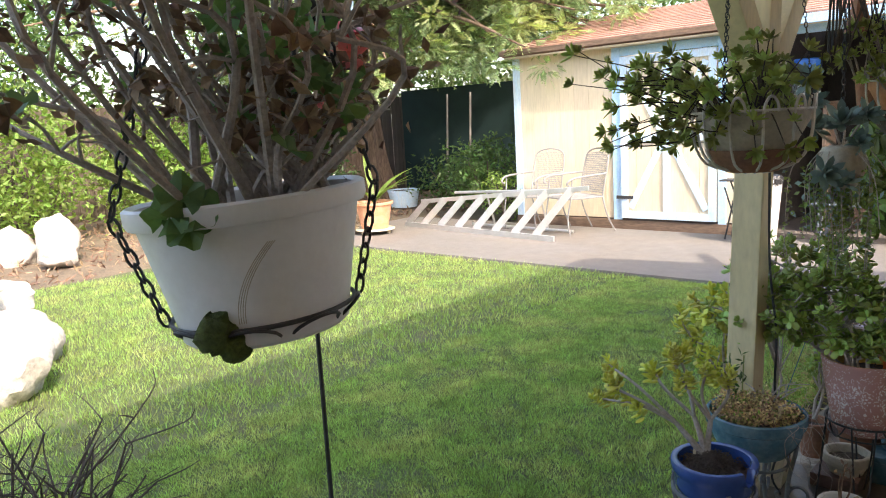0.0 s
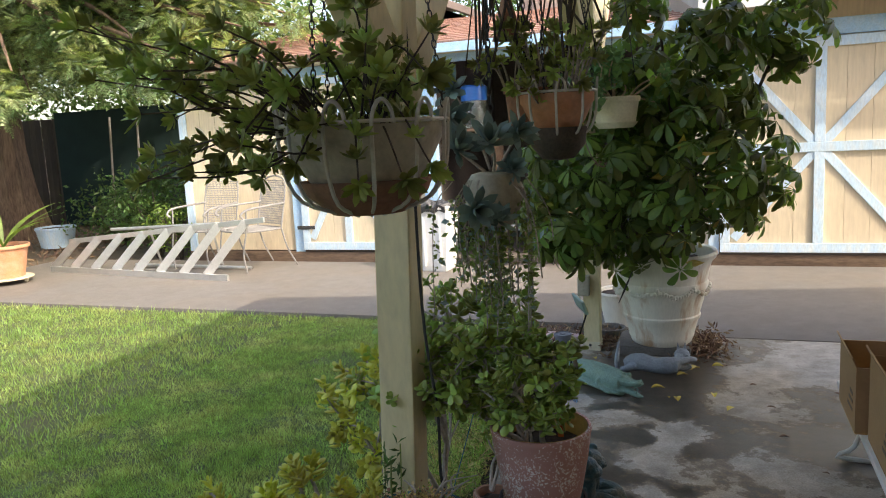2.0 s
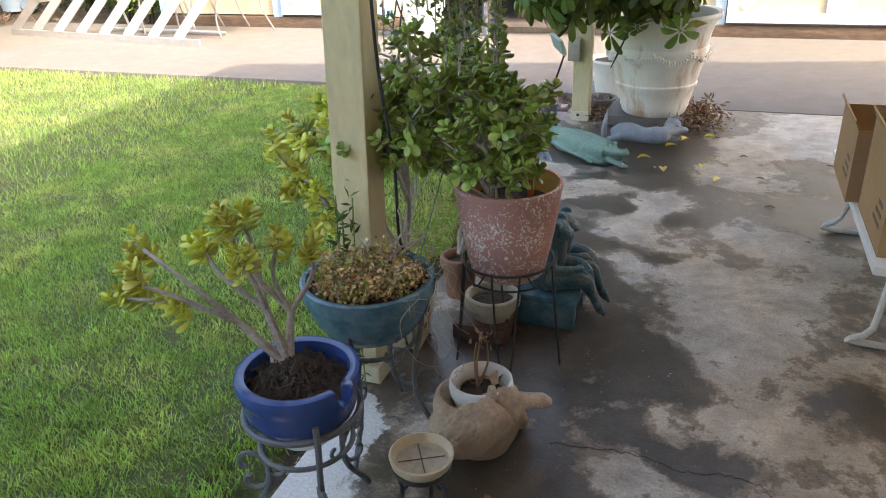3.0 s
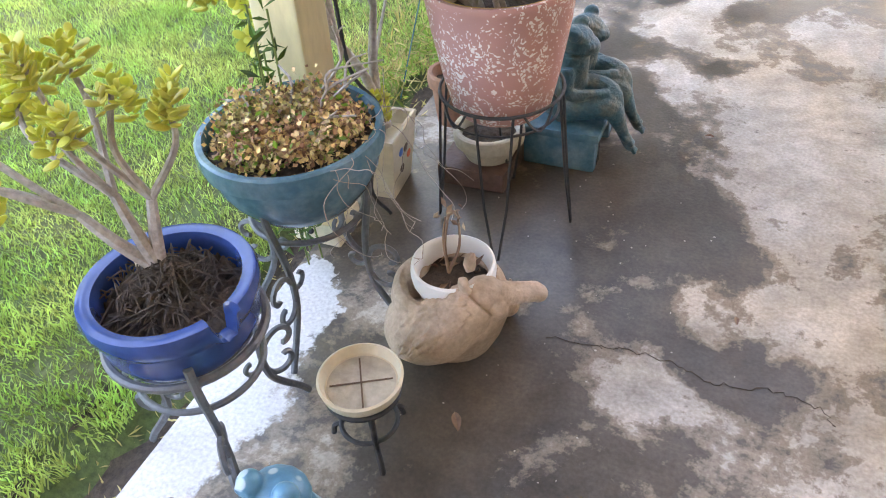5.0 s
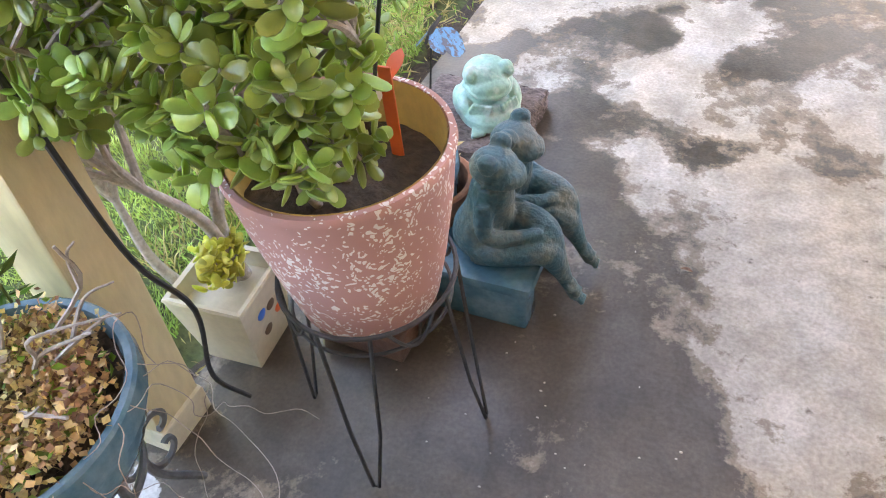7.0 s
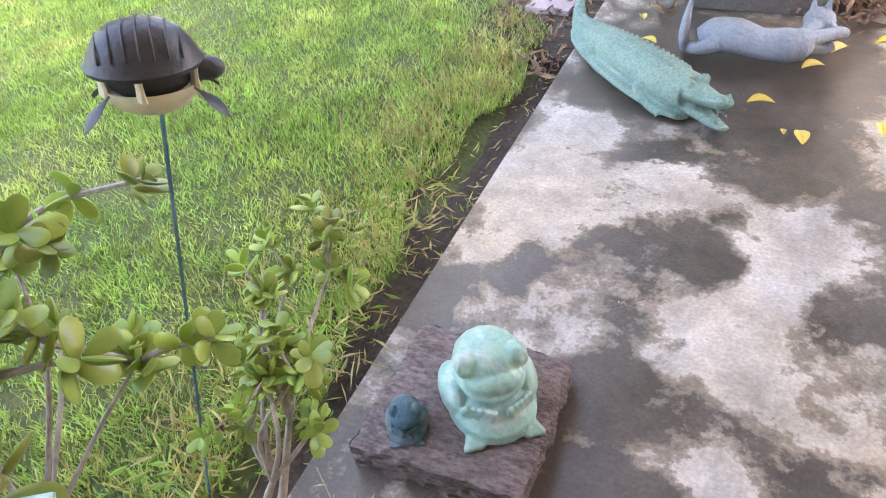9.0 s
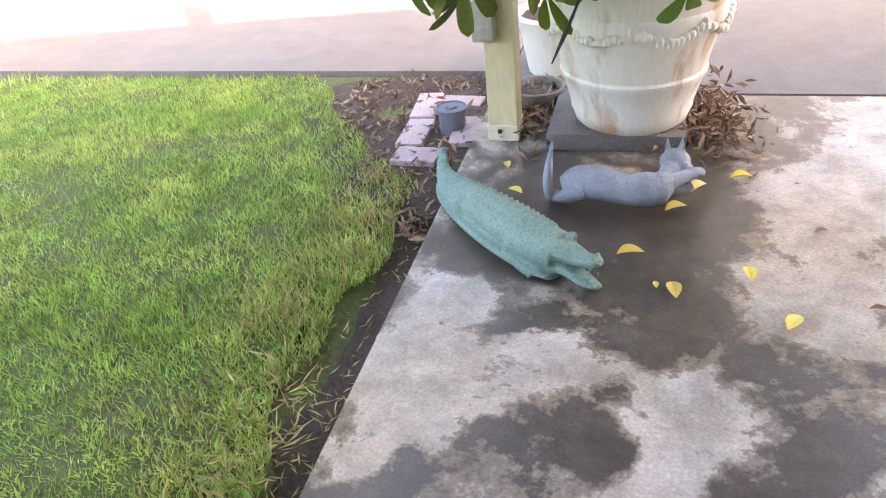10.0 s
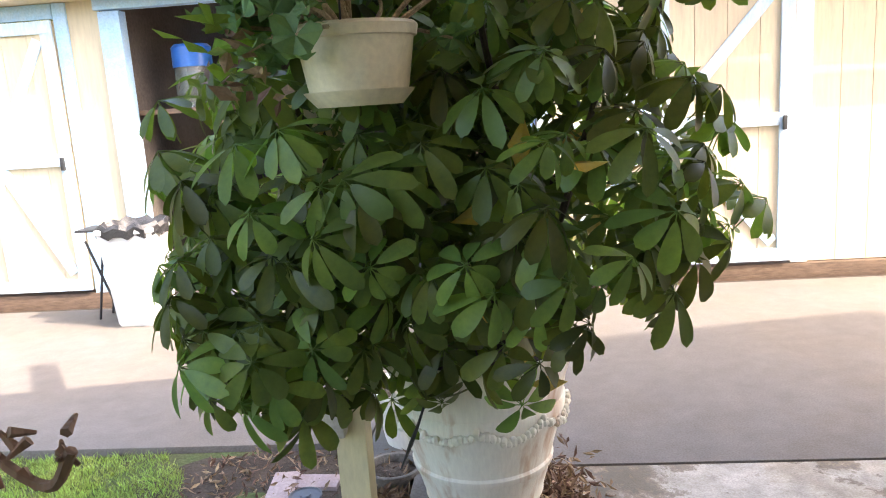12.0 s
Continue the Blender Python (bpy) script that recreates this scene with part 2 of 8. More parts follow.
# pale yellowish second tone stands for sunlit clumps, spread by noise
NEEDLES = coat("redwood_spray", (0.165, 0.24, 0.115), (0.50, 0.50, 0.25), 0.5, 1.3, 6, 0.85, 0.4, 0.0, leafy=0.35, island=0.45)
TWIG = coat("grey_twig", (0.42, 0.37, 0.33), (0.26, 0.21, 0.17), 0.85, 20, 120, 0.6, 0.25, 0.4)
DARKTWIG = coat("dark_twig", (0.085, 0.065, 0.05), (0.04, 0.03, 0.025), 0.85, 20, 120, 0.6, 0.25, 0.3)
# shrub leaf in two tones: on yard shrubs bright carries sunlight, dark carries shade
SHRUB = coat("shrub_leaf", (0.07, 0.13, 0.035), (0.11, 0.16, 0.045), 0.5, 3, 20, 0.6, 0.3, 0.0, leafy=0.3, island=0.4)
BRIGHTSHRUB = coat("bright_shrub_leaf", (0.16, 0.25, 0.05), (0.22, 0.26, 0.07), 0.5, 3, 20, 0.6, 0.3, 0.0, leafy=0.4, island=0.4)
JADE = coat("jade_leaf", (0.265, 0.375, 0.085), (0.50, 0.52, 0.12), 0.28, 12, 60, 0.55, 0.1, 0.03, vary=0.35, leafy=0.18, gloss=0.5)
JADEGOLD = coat("golden_jade_leaf", (0.60, 0.61, 0.11), (0.66, 0.53, 0.09), 0.36, 12, 60, 0.5, 0.1, 0.03, vary=0.22, leafy=0.18)
UMBRELLALEAF = coat("umbrella_plant_leaf", (0.092, 0.146, 0.042), (0.26, 0.31, 0.055), 0.38, 4, 40, 0.6, 0.1, 0.03, vary=0.55, leafy=0.40, gloss=0.4, edge=(0.48, 0.70))
YELLOWLEAF = coat("yellow_leaf", (0.66, 0.50, 0.08), (0.62, 0.60, 0.22), 0.55, 20, 90, 0.6, 0.1, 0.05, vary=0.15)
DEADLEAF = coat("dead_leaf", (0.215, 0.13, 0.085), (0.34, 0.24, 0.155), 0.8, 20, 90, 0.6, 0.2, 0.2, island=0.45)
SEDUM = coat("dry_sedum", (0.58, 0.36, 0.20), (0.34, 0.34, 0.12), 0.7, 14, 60, 0.8, 0.25, 0.0, island=0.6)
BLUEGREY = coat("blue_grey_succulent", (0.24, 0.35, 0.33), (0.17, 0.27, 0.24), 0.6, 10, 60, 0.5, 0.1, 0.0, island=0.25)
OLIVE = coat("olive_trailing_leaf", (0.17, 0.24, 0.075), (0.28, 0.29, 0.10), 0.55, 8, 50, 0.6, 0.2, 0.0, leafy=0.25, island=0.35)
SPEARLEAF = coat("spear_succulent_leaf", (0.33, 0.40, 0.12), (0.52, 0.50, 0.17), 0.45, 8, 50, 0.6, 0.15, 0.0, vary=0.4, leafy=0.25)
GERANIUM = coat("geranium_leaf", (0.10, 0.20, 0.08), (0.16, 0.24, 0.07), 0.65, 20, 80, 0.6, 0.15, 0.1, leafy=0.25, vary=0.25)
PINKPETAL = coat("pink_petal", (0.75, 0.22, 0.30), (0.7, 0.12, 0.14), 0.6, 20, 80, 0.5, 0.1, 0.0, leafy=0.3)
PALEFLOWER = coat("pale_dried_flower", (0.70, 0.63, 0.56), (0.5, 0.42, 0.33), 0.8, 20, 80, 0.6, 0.2, 0.0, island=0.25)
TERRACOTTA = coat("terracotta", (0.56, 0.25, 0.13), (0.62, 0.42, 0.31), 0.8, 9, 70, 0.5, 0.12, 0.15)
OLDTERRACOTTA = coat("old_terracotta", (0.32, 0.15, 0.09), (0.22, 0.14, 0.10), 0.85, 9, 70, 0.7, 0.2, 0.2)
STONEPOT = coat("weathered_grey_pot", (0.50, 0.46, 0.37), (0.30, 0.26, 0.20), 0.85, 7, 60, 0.65, 0.15, 0.25)
PINKSPECK = speckled("pink_speckled_clay", (0.52, 0.275, 0.235), (0.80, 0.74, 0.70))
YELLOWCLAY = coat("yellow_glaze", (0.62, 0.42, 0.11), (0.5, 0.32, 0.1), 0.5, 9, 60, 0.5, 0.1, 0.05)
BLUEGLAZE = coat("cobalt_glaze", (0.030, 0.070, 0.24), (0.016, 0.036, 0.13), 0.16, 9, 60, 0.5, 0.06, 0.02, gloss=0.6)
TEALGLAZE = coat("teal_glaze", (0.055, 0.15, 0.21), (0.20, 0.31, 0.35), 0.22, 14, 70, 0.7, 0.12, 0.04, gloss=0.6)
WHITEPLASTIC = coat("white_plastic", (0.77, 0.78, 0.78), (0.60, 0.58, 0.53), 0.4, 5, 60, 0.4, 0.03, 0.02)
URNWHITE = coat("aged_white_urn", (0.80, 0.77, 0.68), (0.46, 0.25, 0.11), 0.6, 3.6, 55, 0.8, 0.06, 0.1, stretch=(1.6, 1.6, 0.22), edge=(0.545, 0.65))
BEIGECERAMIC = coat("cream_ceramic", (0.62, 0.55, 0.40), (0.45, 0.38, 0.27), 0.5, 10, 70, 0.5, 0.06, 0.06)
IRON = coat("black_iron", (0.035, 0.037, 0.04), (0.07, 0.06, 0.055), 0.55, 20, 90, 0.5, 0.2, 0.15, gloss=0.4)
GREYIRON = coat("grey_iron", (0.13, 0.14, 0.15), (0.08, 0.08, 0.085), 0.5, 20, 90, 0.5, 0.2, 0.15)
WHITEWIRE = coat("white_coated_wire", (0.62, 0.60, 0.55), (0.40, 0.36, 0.30), 0.5, 20, 90, 0.5, 0.1, 0.05)
CHAIRIRON = coat("chalky_grey_iron", (0.27, 0.26, 0.25), (0.19, 0.18, 0.165), 0.6, 20, 90, 0.5, 0.1, 0.05)
ALUMINIUM = coat("aluminium", (0.68, 0.68, 0.67), (0.5, 0.5, 0.5), 0.42, 8, 90, 0.5, 0.08, 0.05, metal=0.85)
CROC = coat("green_verdigris_stone", (0.23, 0.36, 0.30), (0.13, 0.25, 0.225), 0.75, 8, 150, 0.6, 0.25, 0.7)
CATSTONE = coat("blue_grey_cement", (0.31, 0.345, 0.385), (0.19, 0.21, 0.235), 0.8, 12, 130, 0.6, 0.15, 0.35)
FROGTEAL = coat("teal_resin", (0.032, 0.105, 0.14), (0.22, 0.21, 0.155), 0.45, 13, 120, 0.75, 0.25, 0.5, edge=(0.48, 0.70))
FROGMINT = coat("mint_resin", (0.26, 0.46, 0.39), (0.52, 0.58, 0.55), 0.3, 24, 110, 0.7, 0.15, 0.2, edge=(0.50, 0.66))


def spotted(name, base, spot):
    m = coat(name, base, tuple(c * 0.7 for c in base), 0.3, 22, 90, 0.6, 0.12, 0.1)
    nt, ln = m.node_tree.nodes, m.node_tree.links
    bsdf = nt["Principled BSDF"]
    old = bsdf.inputs["Base Color"].links[0].from_socket
    vo = add(nt, "TexVoronoi", Scale=27.0)
    ln.new(nt.new("ShaderNodeTexCoord").outputs["Object"], vo.inputs["Vector"])
    r = ramp(nt, 0.22, 0.28, (1, 1, 1, 1), (0, 0, 0, 1))
    ln.new(vo.outputs["Distance"], r.inputs[0])
    ln.new(mixer(nt, ln, r.outputs[0], old, spot), bsdf.inputs["Base Color"])
    return m


FROGBLUE = spotted("spotted_blue_ceramic", (0.085, 0.25, 0.38), (0.42, 0.56, 0.62))
TANCLAY = coat("tan_clay", (0.50, 0.39, 0.30), (0.26, 0.185, 0.125), 0.8, 16, 110, 0.6, 0.15, 0.45)
STONEBROWN = coat("rough_brown_stone", (0.20, 0.155, 0.145), (0.075, 0.055, 0.048), 0.9, 30, 160, 0.75, 0.5, 1.0, stretch=(0.5, 1, 1))
BRICK = coat("pale_pink_brick", (0.42, 0.335, 0.33), (0.32, 0.23, 0.21), 0.85, 9, 90, 0.5, 0.15, 0.3, vary=0.12)
BRICKWET = coat("damp_red_brick", (0.13, 0.07, 0.05), (0.07, 0.05, 0.04), 0.5, 9, 90, 0.6, 0.2, 0.3)
ROCK = coat("pale_rock", (0.52, 0.48, 0.43), (0.30, 0.26, 0.22), 0.9, 6, 40, 0.7, 0.25, 1.0, vary=0.12)
CARDBOARD = coat("cardboard", (0.42, 0.26, 0.13), (0.35, 0.21, 0.10), 0.85, 6, 80, 0.5, 0.06, 0.05, vary=0.15)
BLACKBAG = coat("black_plastic_bag", (0.03, 0.03, 0.032), (0.10, 0.10, 0.105), 0.3, 14, 70, 0.6, 0.2, 0.6)
BLUEPLASTIC = coat("blue_plastic", (0.03, 0.16, 0.55), (0.05, 0.25, 0.65), 0.3, 9, 60, 0.4, 0.05, 0.02)
GREYPLASTIC = coat("grey_plastic", (0.14, 0.155, 0.18), (0.09, 0.10, 0.115), 0.5, 9, 60, 0.5, 0.1, 0.05)
DARKWOOD = coat("dark_weathered_wood", (0.16, 0.105, 0.07), (0.09, 0.06, 0.045), 0.85, 8, 60, 0.6, 0.3, 0.4, stretch=(0.2, 1, 1))
BURLAP = coat("burlap", (0.42, 0.33, 0.20), (0.30, 0.23, 0.13), 0.95, 12, 160, 0.5, 0.3, 0.8)
# dark brown that carries the shade inside the open bay
SHADEINTERIOR = coat("shade_dark_interior", (0.12, 0.10, 0.085), (0.07, 0.06, 0.05), 0.9, 3, 40, 0.6, 0.2, 0.2)
STUCCO = coat("pale_stucco", (0.66, 0.60, 0.52), (0.57, 0.51, 0.44), 0.85, 3, 90, 0.4, 0.08, 0.4)
ORANGE = coat("orange_plastic", (0.75, 0.13, 0.03), (0.7, 0.2, 0.05), 0.4, 9, 60, 0.4, 0.05, 0.0)
REDPLASTIC = coat("red_plastic", (0.50, 0.04, 0.05), (0.4, 0.03, 0.04), 0.35, 9, 60, 0.4, 0.05, 0.0)
SIGNPAINT = coat("sign_paint", (0.74, 0.60, 0.36), (0.58, 0.45, 0.26), 0.5, 26, 120, 0.6, 0.1, 0.05)
SIGNBLUE = coat("sign_blue_edge", (0.34, 0.53, 0.50), (0.42, 0.47, 0.46), 0.5, 26, 120, 0.7, 0.1, 0.05)
SIGNDARK = coat("sign_dark_shape", (0.14, 0.09, 0.055), None, 0.6, 18, 80, 0.6, 0.1, 0.05)
BLACKPAINT = coat("black_paint", (0.03, 0.033, 0.04), (0.08, 0.085, 0.095), 0.4, 22, 80, 0.6, 0.2, 0.2)
CREAMPAINT = coat("cream_paint", (0.72, 0.66, 0.48), (0.6, 0.53, 0.36), 0.45, 22, 80, 0.5, 0.08, 0.05)
BUTTERBLUE = coat("butterfly_blue", (0.015, 0.22, 0.52), (0.008, 0.014, 0.04), 0.4, 110, 300, 0.95, 0.2, 0.0, edge=(0.50, 0.55))
MOSS = coat("dark_moss", (0.085, 0.12, 0.025), (0.04, 0.05, 0.015), 0.95, 20, 160, 0.6, 0.4, 0.9)
BLOCK = coat("damp_grey_paver", (0.17, 0.155, 0.14), (0.10, 0.09, 0.08), 0.8, 8, 90, 0.6, 0.2, 0.4)


def glass_material(name, tint):
    m, nt, ln, bsdf = nodes_of(name)
    bsdf.inputs["Base Color"].default_value = (*tint, 1)
    bsdf.inputs["Roughness"].default_value = 0.06
    bsdf.inputs["Transmission Weight"].default_value = 0.9
    return m


GLASS = glass_material("clear_plastic", (0.80, 0.88, 0.78))


# ---- mesh tools ----
def part(name, bm, material, parent=None, label="", smooth=True):
    """Links a bmesh as one mesh object, under a thing or a part where one is given."""
    me = bpy.data.meshes.new(name)
    bm.to_mesh(me)
    bm.free()
    me.materials.append(material)
    if smooth:
        me.shade_smooth()
        me.set_sharp_from_angle(angle=radians(38))
    ob = new(name, me)
    if parent:
        ob.parent = parent
    return tagged(ob, label)


def shared(name, mesh, m, parent):
    ob = new(name, mesh)
    ob.matrix_world = m
    ob.parent = parent
    return ob


def as_mesh(name, bm, material, smooth=True):
    me = bpy.data.meshes.new(name)
    bm.to_mesh(me)
    bm.free()
    me.materials.append(material)
    if smooth:
        me.shade_smooth()
        me.set_sharp_from_angle(angle=radians(38))
    return me


def thing(name, label, category, group="", kind=""):
    return tagged(new(name), label, category, group, kind)


def raw(name, verts, faces, material, smooth=False):
    me = bpy.data.meshes.new(name)
    me.from_pydata(verts, [], faces)
    me.materials.append(material)
    if smooth:
        me.shade_smooth()
    return new(name, me)


def box(bm, a, b, bevel=0.0, m=None):
    """A box from corner a to corner b."""
    made = bmesh.ops.create_cube(bm, size=1)["verts"]
    size = [b[i] - a[i] for i in range(3)]
    mid = [(b[i] + a[i]) / 2 for i in range(3)]
    bmesh.ops.scale(bm, vec=size, verts=made)
    bmesh.ops.translate(bm, vec=mid, verts=made)
    if bevel:
        edges = list({e for v in made for e in v.link_edges})
        made = [v for f in bmesh.ops.bevel(bm, geom=edges, offset=bevel, segments=2, affect="EDGES", profile=0.6)["faces"] for v in f.verts] + [v for v in made if v.is_valid]
        made = list(set(made))
    if m:
        bmesh.ops.transform(bm, matrix=m, verts=made)
    return bm


def boxed(a, b, bevel=0.0, m=None):
    return box(bmesh.new(), a, b, bevel, m)


def lathe(bm, profile, segments=40, centre=(0, 0, 0), squash=(1, 1)):
    """Turns (radius, height) pairs round the upright axis."""
    rings = []
    for r, z in profile:
        if r <= 1e-5:
            rings.append([bm.verts.new((centre[0], centre[1], centre[2] + z))])
        else:
            rings.append([bm.verts.new((centre[0] + squash[0] * r * math.cos(2 * math.pi * i / segments), centre[1] + squash[1] * r * math.sin(2 * math.pi * i / segments), centre[2] + z)) for i in range(segments)])
    for a, b in zip(rings, rings[1:]):
        for i in range(segments):
            j = (i + 1) % segments
            if len(a) == 1 and len(b) == 1:
                continue
            if len(a) == 1:
                bm.faces.new((a[0], b[j], b[i]))
            elif len(b) == 1:
                bm.faces.new((a[i], a[j], b[0]))
            else:
                bm.faces.new((a[i], a[j], b[j], b[i]))
    return bm


def tube(bm, pts, radii, sides=8, caps=True, flat=1.0):
    """A round rod along pts; radii: one number or one a point."""
    pts = [Vector(p) for p in pts]
    if isinstance(radii, (int, float)):
        radii = [radii] * len(pts)
    rings, up = [], Vector((0.3, 0.2, 1)).normalized()
    for i, (p, r) in enumerate(zip(pts, radii)):
        d = (pts[min(i + 1, len(pts) - 1)] - pts[max(i - 1, 0)]).normalized()
        s = d.cross(up)
        if s.length < 0.05:
            s = d.cross(Vector((1, 0, 0)))
        s.normalize()
        u = s.cross(d)
        up = u
        rings.append([bm.verts.new(p + r * (math.cos(2 * math.pi * k / sides) * s + flat * math.sin(2 * math.pi * k / sides) * u)) for k in range(sides)])
    for a, b in zip(rings, rings[1:]):
        for k in range(sides):
            j = (k + 1) % sides
            bm.faces.new((a[k], a[j], b[j], b[k]))
    if caps:
        bm.faces.new(rings[0][::-1])
        bm.faces.new(rings[-1])
    return bm


def curve(pts, steps=6):
    """A smooth line through pts."""
    p = [Vector(q) for q in pts]
    p = [2 * p[0] - p[1], *p, 2 * p[-1] - p[-2]]
    out = []
    for i in range(1, len(p) - 2):
        for k in range(steps):
            t = k / steps
            a, b, c, d = p[i - 1:i + 3]
            out.append(0.5 * (2 * b + (c - a) * t + (2 * a - 5 * b + 4 * c - d) * t * t + (3 * b - a - 3 * c + d) * t ** 3))
    out.append(p[-2])
    return out


def ball(bm, c, r, m=None, u=14, v=10):
    r = (r, r, r) if isinstance(r, (int, float)) else r
    made = bmesh.ops.create_uvsphere(bm, u_segments=u, v_segments=v, radius=1)["verts"]
    bmesh.ops.scale(bm, vec=r, verts=made)
    if m:
        bmesh.ops.transform(bm, matrix=m, verts=made)
    bmesh.ops.translate(bm, vec=c, verts=made)
    return bm


def ring(bm, c, r, wire, sides=6, n=36):
    pts = [(c[0] + r * math.cos(2 * math.pi * i / n), c[1] + r * math.sin(2 * math.pi * i / n), c[2]) for i in range(n + 1)]
    return tube(bm, pts, wire, sides, False)


def sculpted(name, bm, material, voxel, label, category, rounds=4):
    """One plain statue: its lumps melted together."""
    ob = part(name, bm, material)
    re = ob.modifiers.new("melt", "REMESH")
    re.mode, re.voxel_size, re.use_smooth_shade = "VOXEL", voxel, True
    sm = ob.modifiers.new("soften", "SMOOTH")
    sm.factor, sm.iterations = 0.5, rounds
    return tagged(ob, label, category)


def leaf_bm(bm, length, width, m, thick=0.0, droop=0.15, fold=0.1, tip=0.62, n=5, blunt=0.75):
    """One leaf along +y from the origin, widest at tip of its length; closed when thick."""
    rows = []
    for i in range(n + 1):
        t = i / n
        w = width * 0.5 * (math.sin(math.pi * min(1, t ** (math.log(0.5) / math.log(tip)))) ** blunt if 0 < t < 1 else (0.12 if t == 0 else 0.02))
        z = -droop * length * t * t
        h = thick * (0.4 + 0.6 * math.sin(math.pi * t)) if thick else 0
        left, mid, right = Vector((-w, t * length, z + fold * w)), Vector((0, t * length, z + h * 0.5)), Vector((w, t * length, z + fold * w))
        row = [bm.verts.new(m @ q) for q in (left, mid, right)]
        if thick:
            row.append(bm.verts.new(m @ Vector((0, t * length, z - h * 0.5))))
        rows.append(row)
    for a, b in zip(rows, rows[1:]):
        bm.faces.new((a[0], a[1], b[1], b[0]))
        bm.faces.new((a[1], a[2], b[2], b[1]))
        if thick:
            bm.faces.new((a[0], b[0], b[3], a[3]))
            bm.faces.new((a[3], b[3], b[2], a[2]))
    return bm


def rot(ax, ay, az):
    return Euler((ax, ay, az)).to_matrix().to_4x4()


def aim(at, towards, spin=0.0, scale=1.0):
    """A pose at a place whose z axis points along a way."""
    q = Vector(towards).to_track_quat("Z", "Y").to_matrix().to_4x4()
    return Matrix.Translation(at) @ q @ Matrix.Rotation(spin, 4, "Z") @ Matrix.Scale(scale, 4)


# ---- setting ----
rng = np.random.default_rng(7)
R = random.Random(5)


def ground():
    n = 24
    bm = bmesh.new()
    bmesh.ops.create_grid(bm, x_segments=n, y_segments=n, size=400)
    for v in bm.verts:
        v.co.z = -0.09
    tagged(part("ground", bm, GROUND, smooth=False), "bare brown earth around the yard", "ground", kind="structure")
    # the lawn's soil, with the trench beside the slab
    bm = bmesh.new()
    bmesh.ops.create_grid(bm, x_segments=90, y_segments=120, size=1)
    for v in bm.verts:
        x, y = -6.9 + (v.co.x + 1) * 0.5 * 6.9, -4.2 + (v.co.y + 1) * 0.5 * 10.38
        wob = noise.noise(Vector((x * 3, y * 3, 0))) * 0.012
        d = max(0.0, min(1.0, (-0.10 - x) / 0.10))
        v.co = (x, y, -0.078 + 0.048 * d + wob)
    tagged(part("lawn_soil", bm, THATCH), "lawn soil under mown green grass", "lawn", kind="structure")
    bm = bmesh.new()
    bmesh.ops.create_grid(bm, x_segments=10, y_segments=160, size=1)
    for v in bm.verts:
        x, y = -0.20 + (v.co.x + 1) * 0.5 * 0.20, -4.2 + (v.co.y + 1) * 0.5 * 9.55
        v.co = (x, y, -0.034 - 0.038 * min(1, (x + 0.20) / 0.07) + noise.noise(Vector((x * 20, y * 9, 2))) * 0.014)
    tagged(part("edging_trench", bm, SOIL), "narrow dug soil trench along the slab edge", "soil", kind="structure")
    slab = part("patio_slab", boxed((0, -4.2, -0.16), (7.0, 5.955, 0), 0.006), SLAB)
    tagged(slab, "grey patio concrete with damp brown stains", "patio", kind="structure")
    walkway = part("walkway", boxed((-6.95, 6.19, -0.16), (0.02, 8.42, 0.0), 0.008), STRIP)
    tagged(walkway, "pale concrete walkway along the shed", "pavement", kind="structure")
    drive = part("driveway", boxed((0.025, 5.97, -0.16), (7.0, 8.42, 0.0), 0.006), STRIP)
    tagged(drive, "pale concrete drive beyond a cut joint", "pavement", kind="structure")
    bm = bmesh.new()
    plan = ((-0.004, 5.10), (-0.004, 6.185), (-1.02, 6.185), (-0.78, 5.86), (-0.54, 5.52), (-0.34, 5.16))
    top, foot = [bm.verts.new((x, y, -0.026)) for x, y in plan], [bm.verts.new((x, y, -0.12)) for x, y in plan]
    bm.faces.new(top)
    bm.faces.new(foot[::-1])
    for i in range(6):
        bm.faces.new((top[i], foot[i], foot[(i + 1) % 6], top[(i + 1) % 6]))
    bmesh.ops.recalc_face_normals(bm, faces=bm.faces[:])
    bed = part("brick_bed", bm, SOIL, smooth=False)
    tagged(bed, "bare soil corner littered with dead leaves", "soil", kind="structure")


ground()


